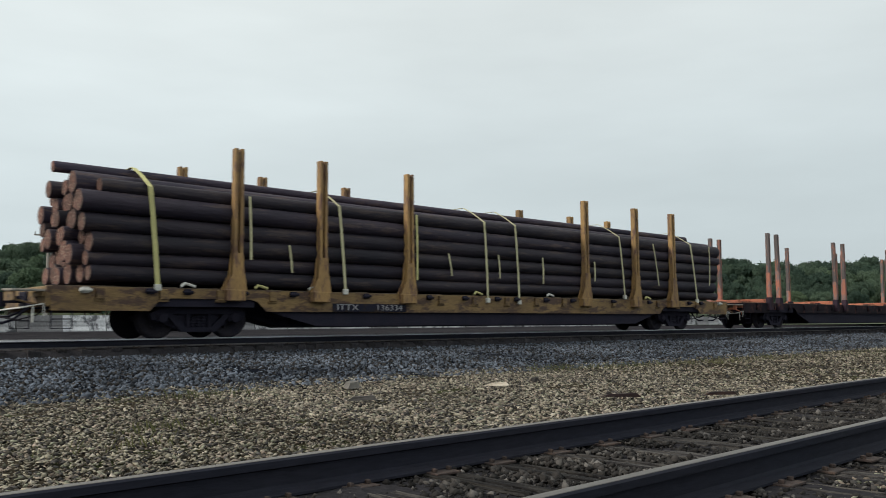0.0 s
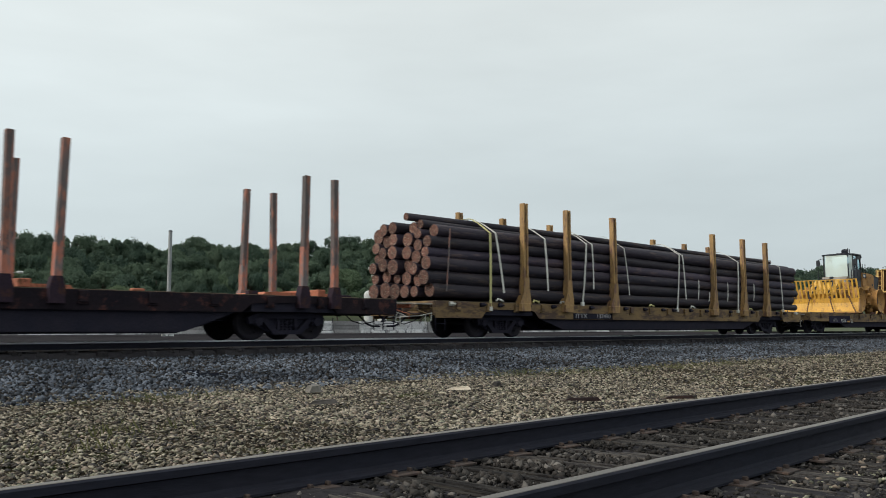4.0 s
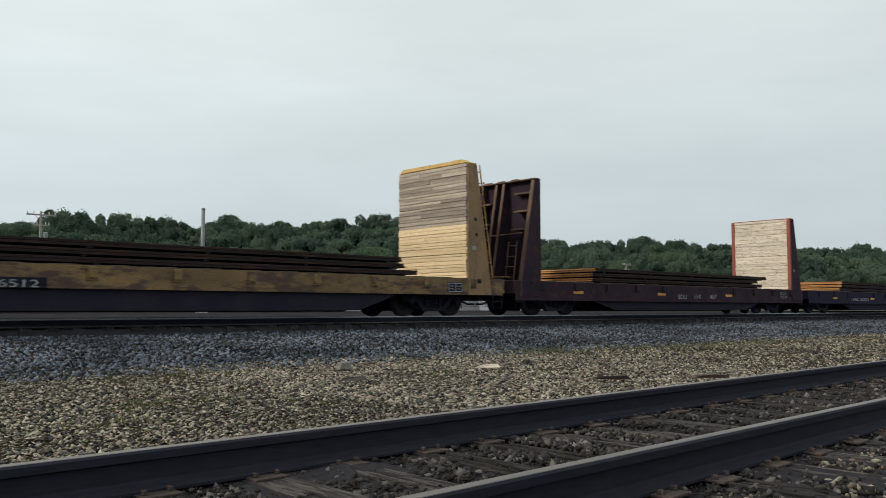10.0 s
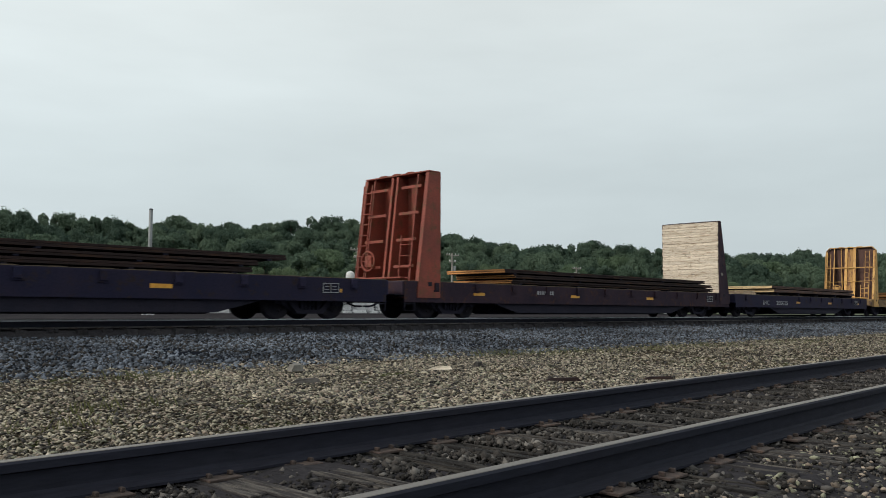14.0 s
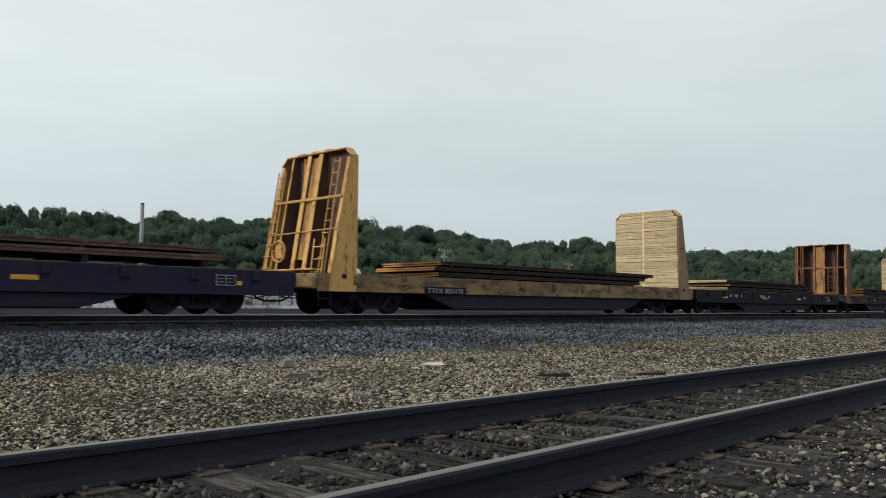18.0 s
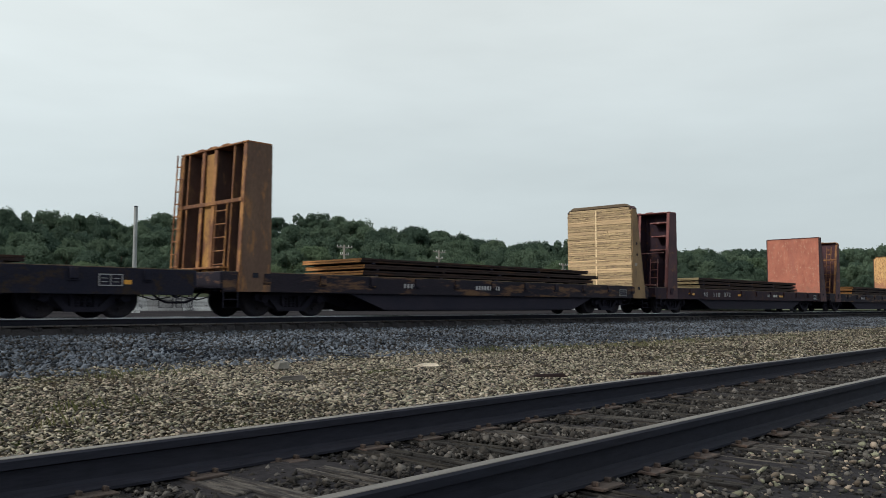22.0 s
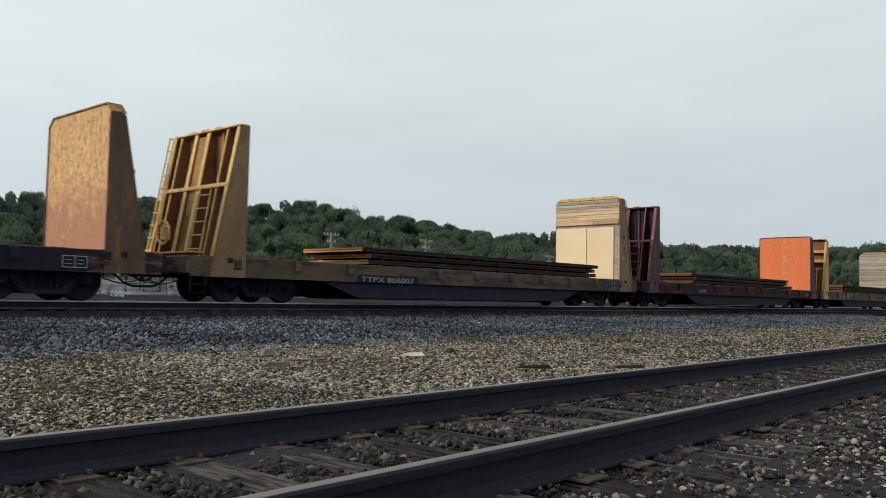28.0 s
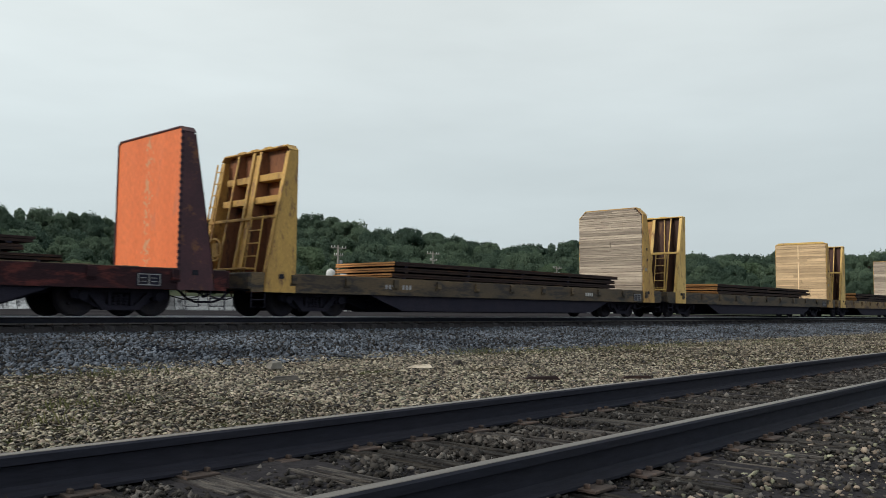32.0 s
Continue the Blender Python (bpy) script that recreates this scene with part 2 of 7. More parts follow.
surf("stake_yellow", (0.35, 0.21, 0.075), (0.22, 0.135, 0.06), 0.7, scale=1.4, grain=20, bump=0.2, stain=(0.14, 0.075, 0.05), amount=0.38, stretch=(1.5, 1.5, 0.5))
surf("stake_red", (0.40, 0.13, 0.08), (0.27, 0.12, 0.085), 0.75, scale=1.2, grain=20, bump=0.2, stain=(0.15, 0.13, 0.13), amount=0.5, stretch=(1.5, 1.5, 0.4))
surf("stake_grey", (0.125, 0.10, 0.098), (0.07, 0.06, 0.06), 0.75, scale=1.2, grain=20, bump=0.2, stain=(0.30, 0.12, 0.08), amount=0.35, stretch=(1.5, 1.5, 0.4))
surf("red_brown", (0.021, 0.014, 0.018), (0.012, 0.010, 0.015), 0.8, scale=1.0, grain=20, bump=0.2, stain=(0.07, 0.03, 0.027), amount=0.25, spec=0.12)
surf("bolster_red", (0.45, 0.15, 0.08), (0.30, 0.10, 0.06), 0.8, scale=2, grain=20, bump=0.3, stain=RUST, amount=0.3)
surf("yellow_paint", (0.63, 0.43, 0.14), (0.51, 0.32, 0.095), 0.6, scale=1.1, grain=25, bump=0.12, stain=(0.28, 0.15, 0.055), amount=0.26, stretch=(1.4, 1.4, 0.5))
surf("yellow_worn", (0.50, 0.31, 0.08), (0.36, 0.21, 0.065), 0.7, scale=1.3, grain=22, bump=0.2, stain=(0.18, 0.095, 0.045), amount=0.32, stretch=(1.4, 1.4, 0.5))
# tan side plates, with the shade of the near side in the tone
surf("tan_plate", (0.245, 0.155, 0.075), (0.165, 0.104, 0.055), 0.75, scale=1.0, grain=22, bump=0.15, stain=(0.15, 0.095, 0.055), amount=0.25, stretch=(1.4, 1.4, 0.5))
surf("yellow_rusty", (0.36, 0.17, 0.05), (0.20, 0.085, 0.035), 0.75, scale=1.3, grain=22, bump=0.2, stain=RUST, amount=0.6, stretch=(1.4, 1.4, 0.5))
surf("dark_brown", (0.034, 0.020, 0.030), (0.020, 0.014, 0.024), 0.75, scale=1.2, grain=22, bump=0.2, stain=(0.055, 0.026, 0.02), amount=0.28, spec=0.14)
surf("oxide_red", (0.24, 0.045, 0.025), (0.17, 0.04, 0.028), 0.7, scale=1.2, grain=22, bump=0.15, stain=RUST, amount=0.3)
# deepened for side plates whose shade is held in the colour
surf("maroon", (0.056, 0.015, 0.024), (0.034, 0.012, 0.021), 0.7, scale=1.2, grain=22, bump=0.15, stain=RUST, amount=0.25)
surf("maroon_sill", (0.034, 0.013, 0.017), (0.018, 0.010, 0.014), 0.75, scale=0.8, grain=22, bump=0.15, stain=(0.09, 0.025, 0.024), amount=0.3, stretch=(0.5, 1, 1.6), spec=0.14)
surf("dirty_tan_sill", (0.105, 0.070, 0.035), (0.045, 0.034, 0.025), 0.75, scale=0.7, grain=20, bump=0.2, stain=(0.022, 0.018, 0.018), amount=0.5, stretch=(0.5, 1, 2.0))
surf("salmon_face", (0.44, 0.150, 0.098), (0.33, 0.108, 0.074), 0.75, scale=2.2, grain=25, bump=0.2, stain=(0.50, 0.29, 0.20), amount=0.16, stretch=(1, 1.6, 0.9), streak=((0.36, 0.125, 0.09), 0.10), low=((0.30, 0.12, 0.085), 1.2))
surf("ochre_face", (0.64, 0.41, 0.17), (0.53, 0.29, 0.12), 0.75, scale=4.5, grain=25, bump=0.4, stain=(0.20, 0.075, 0.04), amount=0.33, stretch=(1, 1.6, 0.6), low=((0.35, 0.15, 0.09), 2.3))
surf("orange_face", (0.70, 0.165, 0.045), (0.64, 0.142, 0.040), 0.65, scale=0.8, grain=25, bump=0.06, stain=(0.52, 0.15, 0.07), amount=0.10, stretch=(1, 1.2, 0.3), streak=((0.55, 0.26, 0.13), 0.05))
surf("navy_black", (0.017, 0.017, 0.040), (0.026, 0.022, 0.042), 0.8, scale=1.2, grain=22, bump=0.15, stain=(0.030, 0.022, 0.024), amount=0.25, spec=0.12)
surf("soot_black", (0.013, 0.014, 0.026), (0.019, 0.018, 0.029), 0.85, scale=1.2, grain=22, bump=0.15, stain=(0.032, 0.023, 0.019), amount=0.3, spec=0.12)
surf("plank_fresh", (0.64, 0.49, 0.30), (0.54, 0.40, 0.23), 0.85, scale=1.5, grain=14, bump=0.4, stretch=(1, 0.5, 5), vary=0.14)
surf("plank_pale", (0.66, 0.50, 0.36), (0.52, 0.38, 0.26), 0.87, scale=2.5, grain=14, bump=0.4, stain=(0.32, 0.25, 0.18), amount=0.3, stretch=(1, 0.5, 5), vary=0.10)
surf("plank_brown", (0.46, 0.34, 0.19), (0.31, 0.23, 0.14), 0.88, scale=2.5, grain=14, bump=0.4, stain=(0.16, 0.11, 0.08), amount=0.35, stretch=(1, 0.5, 4), vary=0.18)
surf("plank_tan", (0.56, 0.40, 0.24), (0.42, 0.30, 0.18), 0.88, scale=1.5, grain=14, bump=0.4, stretch=(1, 0.5, 5), vary=0.25)
surf("plank_grey", (0.40, 0.34, 0.27), (0.27, 0.22, 0.18), 0.9, scale=1.5, grain=14, bump=0.5, stretch=(1, 0.5, 5), vary=0.35)
surf("plank_white", (0.66, 0.58, 0.48), (0.50, 0.42, 0.33), 0.85, scale=2.0, grain=14, bump=0.4, stain=(0.30, 0.22, 0.15), amount=0.3, stretch=(1, 0.6, 4), vary=0.12)
surf("cream_panel", (0.76, 0.59, 0.37), (0.71, 0.54, 0.33), 0.8, scale=0.8, grain=70, bump=0.05, vary=0.04)
surf("rust_panel", (0.24, 0.095, 0.038), (0.15, 0.060, 0.030), 0.8, scale=1.2, grain=22, bump=0.2, stain=(0.07, 0.035, 0.026), amount=0.3, stretch=(1.4, 1.4, 0.4))
surf("plank_straw", (0.52, 0.41, 0.25), (0.40, 0.31, 0.19), 0.88, scale=2.2, grain=14, bump=0.4, stain=(0.27, 0.20, 0.13), amount=0.3, stretch=(1, 0.5, 5), vary=0.16)
surf("deck_wood", (0.085, 0.062, 0.045), (0.13, 0.095, 0.062), 0.9, scale=2, grain=18, bump=0.5, stretch=(4, 0.5, 1))
surf("plate_edge", (0.56, 0.27, 0.09), (0.38, 0.17, 0.06), 0.8, scale=2, grain=25, bump=0.2, stretch=(1, 0.4, 3), vary=0.25)
surf("plate_steel", (0.030, 0.018, 0.017), (0.020, 0.014, 0.015), 0.75, 0.0, scale=0.8, grain=15, bump=0.15, stain=(0.055, 0.028, 0.018), amount=0.3, stretch=(0.4, 1, 3), spec=0.14)
surf("lumber_edge", (0.68, 0.52, 0.30), (0.54, 0.39, 0.21), 0.85, scale=2, grain=15, bump=0.3, stretch=(1, 0.6, 3), vary=0.25)
surf("pole_bark", (0.038, 0.027, 0.041), (0.015, 0.013, 0.026), 0.7, scale=1.0, grain=9, bump=0.7, stain=(0.075, 0.052, 0.052), amount=0.3, stretch=(0.3, 2, 2), vary=0.55, spec=0.4)
surf("pole_end", (0.15, 0.060, 0.042), (0.055, 0.030, 0.025), 0.9, scale=9, grain=22, bump=0.6, stain=(0.36, 0.29, 0.23), amount=0.27, vary=0.35)
surf("strap_white", (0.62, 0.62, 0.58), (0.48, 0.47, 0.43), 0.7, scale=2, grain=30, bump=0.1)
surf("strap_faded", (0.53, 0.50, 0.30), (0.42, 0.39, 0.23), 0.75, scale=2, grain=30, bump=0.1)
surf("strap_yellow", (0.58, 0.55, 0.24), (0.45, 0.42, 0.18), 0.7, scale=2, grain=30, bump=0.1)
surf("white_mark", (0.56, 0.56, 0.56), (0.44, 0.44, 0.44), 0.7, scale=4, grain=30, bump=0.0)
surf("grey_mark", (0.34, 0.34, 0.36), (0.22, 0.22, 0.24), 0.7, scale=4, grain=30, bump=0.0)
surf("amber_reflector", (0.62, 0.30, 0.03), (0.55, 0.25, 0.03), 0.4, scale=4, grain=30, bump=0.0)
surf("machine_yellow", (0.66, 0.37, 0.05), (0.52, 0.285, 0.045), 0.5, scale=1.4, grain=20, bump=0.08, stain=(0.28, 0.14, 0.05), amount=0.22)
surf("machine_dirty", (0.40, 0.215, 0.062), (0.29, 0.145, 0.045), 0.75, scale=1.6, grain=18, bump=0.3, stain=(0.17, 0.088, 0.042), amount=0.26)
surf("machine_black", (0.006, 0.009, 0.017), (0.010, 0.013, 0.021), 0.5, scale=2, grain=25, bump=0.1, spec=0.35)
surf("machine_rust", (0.105, 0.045, 0.028), (0.062, 0.030, 0.022), 0.8, scale=3, grain=25, bump=0.3)
surf("dark_oxide", (0.085, 0.040, 0.030), (0.045, 0.024, 0.022), 0.8, scale=1.0, grain=22, bump=0.2, stain=(0.15, 0.08, 0.04), amount=0.25, stretch=(1.4, 1.4, 0.4))
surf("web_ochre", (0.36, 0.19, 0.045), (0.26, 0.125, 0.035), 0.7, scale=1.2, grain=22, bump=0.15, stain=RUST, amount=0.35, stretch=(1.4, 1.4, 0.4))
surf("orange_tan", (0.54, 0.32, 0.10), (0.42, 0.22, 0.065), 0.7, scale=1.2, grain=22, bump=0.15, stain=RUST, amount=0.26, stretch=(1.4, 1.4, 0.5))
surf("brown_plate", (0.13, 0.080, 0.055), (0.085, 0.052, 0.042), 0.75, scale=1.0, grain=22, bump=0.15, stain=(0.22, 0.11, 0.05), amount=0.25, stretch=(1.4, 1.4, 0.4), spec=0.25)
surf("faded_maroon", (0.20, 0.085, 0.080), (0.135, 0.050, 0.052), 0.75, scale=1.2, grain=22, bump=0.15, stain=(0.36, 0.24, 0.22), amount=0.25, stretch=(1.4, 1.4, 0.4), spec=0.25)
surf("patchy_sill", (0.022, 0.018, 0.027), (0.014, 0.013, 0.022), 0.75, scale=0.5, grain=20, bump=0.2, stain=(0.12, 0.068, 0.042), amount=0.34, stretch=(0.5, 1, 2.5), spec=0.14)
surf("concrete_white", (0.60, 0.60, 0.61), (0.43, 0.43, 0.445), 0.9, scale=0.4, grain=8, bump=0.2, stain=(0.10, 0.10, 0.11), amount=0.35, vary=0.35)
surf("concrete_dim", (0.24, 0.235, 0.24), (0.16, 0.157, 0.162), 0.9, scale=0.4, grain=8, bump=0.2, vary=0.3)
surf("pole_wood_grey", (0.30, 0.28, 0.25), (0.22, 0.20, 0.18), 0.9, scale=1.5, grain=20, bump=0.3, stretch=(3, 3, 0.4))
surf("mast_grey", (0.26, 0.275, 0.28), (0.20, 0.21, 0.215), 0.6, 0.3, scale=1, grain=20, bump=0.05)
surf("insulator", (0.55, 0.56, 0.56), (0.45, 0.46, 0.46), 0.4, scale=3, grain=20, bump=0.0)
surf("bark", (0.09, 0.07, 0.055), (0.06, 0.048, 0.04), 0.9, scale=2, grain=15, bump=0.5)
surf("hill_soil", (0.035, 0.05, 0.022), (0.055, 0.07, 0.03), 0.95, scale=0.05, grain=0.8, bump=0.2)
surf("stone_slab", (0.15, 0.14, 0.125), (0.10, 0.092, 0.082), 0.9, scale=3, grain=20, bump=0.4)
surf("weathered_wood", (0.30, 0.27, 0.23), (0.20, 0.18, 0.16), 0.9, scale=2, grain=15, bump=0.5)


def leaf(name, a, b):
    m = bpy.data.materials.new(name)
    m.use_nodes = True
    n, l = m.node_tree.nodes, m.node_tree.links
    p = n["Principled BSDF"]
    p.inputs["Roughness"].default_value = 0.75
    p.inputs["Specular IOR Level"].default_value = 0.2
    info, geo, mix = n.new("ShaderNodeObjectInfo"), n.new("ShaderNodeNewGeometry"), n.new("ShaderNodeMix")
    mix.data_type = "RGBA"
    mix.inputs["A"].default_value, mix.inputs["B"].default_value = (*a, 1), (*b, 1)
    k = n.new("ShaderNodeMath")
    k.operation = "MULTIPLY_ADD"
    k.inputs[1].default_value = 0.3
    j = n.new("ShaderNodeMath")
    j.operation, j.inputs[1].default_value = "MULTIPLY", 0.7
    l.new(info.outputs["Random"], j.inputs[0])
    l.new(geo.outputs["Random Per Island"], k.inputs[0])
    l.new(j.outputs[0], k.inputs[2])
    l.new(k.outputs[0], mix.inputs["Factor"])
    l.new(mix.outputs["Result"], p.inputs["Base Color"])
    # leaves let some light through
    tr, sh = n.new("ShaderNodeBsdfTranslucent"), n.new("ShaderNodeMixShader")
    sh.inputs["Fac"].default_value = 0.4
    l.new(mix.outputs["Result"], tr.inputs["Color"])
    l.new(p.outputs[0], sh.inputs[1])
    l.new(tr.outputs[0], sh.inputs[2])
    l.new(sh.outputs[0], n["Material Output"].inputs["Surface"])
    MATS[name] = m


# bluish, lifted leaf greens hold the haze over the distant woods
leaf("leaves", (0.036, 0.066, 0.052), (0.118, 0.168, 0.112))
leaf("leaves_light", (0.065, 0.11, 0.07), (0.125, 0.17, 0.098))
leaf("weeds", (0.075, 0.085, 0.035), (0.15, 0.145, 0.065))


def glass(name, tint, clear=1.0):
    m = bpy.data.materials.new(name)
    m.use_nodes = True
    p = m.node_tree.nodes["Principled BSDF"]
    p.inputs["Base Color"].default_value = (*tint, 1)
    p.inputs["Roughness"].default_value = 0.05
    p.inputs["Transmission Weight"].default_value = clear
    p.inputs["IOR"].default_value = 1.12
    MATS[name] = m


glass("cab_glass", (0.70, 0.84, 0.88))
# less clear and pale: the sky's reflection is put into the colour
glass("dusty_glass", (0.82, 0.92, 0.90), 0.62)


# ---- mesh building ----
class Shape:
    """Vertices and faces that are gathered into one mesh."""

    def __init__(self):
        self.v, self.f, self.m = [], [], []

    def add(self, v, f, mi=0):
        k = len(self.v)
        self.v += [tuple(p) for p in v]
        self.f += [tuple(k + i for i in q) for q in f]
        self.m += [mi] * len(f)
        return self

    def box(self, x0, x1, y0, y1, z0, z1, c=0.0, mi=0):
        """A box, with edges chamfered by c."""
        if c <= 0:
            v = [(x, y, z) for z in (z0, z1) for y in (y0, y1) for x in (x0, x1)]
            return self.add(v, [(0, 2, 3, 1), (4, 5, 7, 6), (0, 1, 5, 4), (2, 6, 7, 3), (0, 4, 6, 2), (1, 3, 7, 5)], mi)
        c = min(c, (x1 - x0) * 0.45, (y1 - y0) * 0.45, (z1 - z0) * 0.45)
        r = []
        for z, k in ((z0, c), (z0 + c, 0), (z1 - c, 0), (z1, c)):
            a, b, d, e = x0 + k, x1 - k, y0 + k, y1 - k
            q = c * 0.6 if k == 0 else 0.0
            r.append([(a + q, d, z), (b - q, d, z), (b, d + q, z), (b, e - q, z), (b - q, e, z), (a + q, e, z), (a, e - q, z), (a, d + q, z)])
        v = [p for ring in r for p in ring]
        f = [tuple(range(7, -1, -1)), tuple(range(24, 32))]
        for i in range(3):
            for j in range(8):
                f.append((8 * i + j, 8 * i + (j + 1) % 8, 8 * i + 8 + (j + 1) % 8, 8 * i + 8 + j))
        return self.add(v, f, mi)

    def prism(self, poly, axis, a, b, mi=0):
        """A polygon drawn out along an axis from a to b. poly gives the two other coordinates in the order x, y, z."""
        def p(u, w, t):
            return {"x": (t, u, w), "y": (u, t, w), "z": (u, w, t)}[axis]
        n = len(poly)
        v = [p(u, w, a) for u, w in poly] + [p(u, w, b) for u, w in poly]
        area = sum(poly[i][0] * poly[(i + 1) % n][1] - poly[(i + 1) % n][0] * poly[i][1] for i in range(n))
        flip = (area > 0) != (axis == "y")
        f = [tuple(range(n - 1, -1, -1)), tuple(range(n, 2 * n))] + [(i, (i + 1) % n, n + (i + 1) % n, n + i) for i in range(n)]
        if (b > a) != flip:
            f = [tuple(reversed(q)) for q in f]
        return self.add(v, f, mi)

    def tube(self, pts, r, n=8, mi=0, cap=True, radii=None):
        """A round bar along a line of points."""
        pts = [Vector(p) for p in pts]
        k0 = len(self.v)
        up = None
        for i, p in enumerate(pts):
            d = (pts[min(i + 1, len(pts) - 1)] - pts[max(i - 1, 0)]).normalized()
            if up is None:
                up = Vector((0, 0, 1)) if abs(d.z) < 0.9 else Vector((1, 0, 0))
            s1 = d.cross(up).normalized()
            s2 = s1.cross(d).normalized()
            rr = radii[i] if radii else r
            for j in range(n):
                a = 2 * math.pi * j / n
                self.v.append(tuple(p + (s1 * math.cos(a) + s2 * math.sin(a)) * rr))
        for i in range(len(pts) - 1):
            for j in range(n):
                q = k0 + i * n
                self.f.append((q + j, q + (j + 1) % n, q + n + (j + 1) % n, q + n + j))
                self.m.append(mi)
        if cap:
            self.f += [tuple(k0 + j for j in range(n - 1, -1, -1)), tuple(k0 + (len(pts) - 1) * n + j for j in range(n))]
            self.m += [mi, mi]
        return self

    def lathe(self, prof, c, axis="y", n=20, mi=0):
        """A profile of (distance along the axis, radius) turned about the axis through c."""
        k0 = len(self.v)
        for t, r in prof:
            for j in range(n):
                a = 2 * math.pi * j / n
                u, w = r * math.cos(a), r * math.sin(a)
                o = {"x": (t, u, w), "y": (u, t, w), "z": (u, w, t)}[axis]
                self.v.append((c[0] + o[0], c[1] + o[1], c[2] + o[2]))
        for i in range(len(prof) - 1):
            for j in range(n):
                q = k0 + i * n
                self.f.append((q + j, q + (j + 1) % n, q + n + (j + 1) % n, q + n + j))
                self.m.append(mi)
        self.f += [tuple(k0 + j for j in range(n)), tuple(k0 + (len(prof) - 1) * n + j for j in range(n - 1, -1, -1))]
        self.m += [mi, mi]
        return self

    def mesh(self, name, mats, smooth=False):
        me = bpy.data.meshes.new(name)
        me.from_pydata(self.v, [], self.f)
        for m in (mats if isinstance(mats, (list, tuple)) else [mats]):
            me.materials.append(MATS[m])
        if any(self.m):
            me.polygons.foreach_set("material_index", self.m)
        if smooth:
            me.shade_smooth()
        me.update()
        bm = bmesh.new()
        bm.from_mesh(me)
        bmesh.ops.recalc_face_normals(bm, faces=bm.faces)
        bm.to_mesh(me)
        bm.free()
        return me


def part(name, shape, mats, parent, label="", at=None, smooth=False):
    """One mesh object under a thing or a part."""
    me = shape if isinstance(shape, bpy.types.Mesh) else shape.mesh(name, mats, smooth)
    ob = new(name, me)
    ob.parent = parent
    if at is not None:
        ob.matrix_basis = at
    if label:
        tagged(ob, label)
    return ob


def thing(name, at, label, category, group="", kind=""):
    ob = new(name)
    ob.empty_display_size = 0.3
    ob.matrix_basis = at
    return tagged(ob, label, category, group, kind)


def solid(name, shape, mats, label="", category="", group="", kind="", at=None, smooth=False):
    ob = new(name, shape.mesh(name, mats, smooth))
    if at is not None:
        ob.matrix_basis = at
    return tagged(ob, label, category, group, kind)


def writing(text, height, width, mat, parent, x, y, z, label, slant=0.0):
    """Letters on a side that faces the camera's side of the line."""
    cu = bpy.data.curves.new("lettering", "FONT")
    cu.body, cu.size, cu.extrude = text, 1.0, 0.002
    tmp = bpy.data.objects.new("lettering", cu)
    scene.collection.objects.link(tmp)
    me = bpy.data.meshes.new_from_object(tmp.evaluated_get(bpy.context.evaluated_depsgraph_get()))
    bpy.data.objects.remove(tmp)
    bpy.data.curves.remove(cu)
    co = np.empty(len(me.vertices) * 3)
    me.vertices.foreach_get("co", co)
    co = co.reshape(-1, 3)
    lo, hi = co.min(0), co.max(0)
    co[:, 0] = (co[:, 0] - lo[0]) / (hi[0] - lo[0]) * width
    co[:, 1] = (co[:, 1] - lo[1]) / (hi[1] - lo[1]) * height
    co[:, 0] += co[:, 1] * slant
    me.vertices.foreach_set("co", co.ravel())
    me.materials.clear()
    me.materials.append(MATS[mat])
    me.update()
    return part("lettering", me, mat, parent, label, pose(x, y, z, 90, 0, 0))


# ---- the ground and the tracks ----
Y_NEAR, Y_TRAIN, Z_TRAIN = 2.85, 18.64, 0.38
# the train's line swings slightly towards the near track as it goes away
SWING = 0.016
LINE = pose(25, Y_TRAIN, Z_TRAIN, 0, 0, -math.degrees(math.atan(SWING))) @ pose(-25, 0, 0)


def across(x, y):
    """Distance across the tracks, counted along the near track close by and along the train's line farther out."""
    return y + SWING * (min(max(x, -60), 200) - 25) * min(max((y - 8) / 8, 0), 1)


def ground_z(y, x=25):
    """Height of the ground across the tracks."""
    y = across(x, y)
    pts = ((-60, -0.6), (-6, -0.5), (0.6, -0.34), (1.6, -0.205), (4.2, -0.205), (5.2, -0.27), (9.6, -0.23), (11.5, -0.17), (14.5, -0.04), (16.2, -0.01), (17.1, 0.02), (17.28, 0.03), (17.40, 0.16), (20.0, 0.16), (22.0, -0.05),
           (26, -0.05), (30, 0.0), (52, 0.1), (58, 0.36), (90, 0.36), (150, 0.5), (3000, 0.5))
    for (a, p), (b, q) in zip(pts, pts[1:]):
        if y <= b:
            return p + (q - p) * (y - a) / (b - a)
    return 0.5


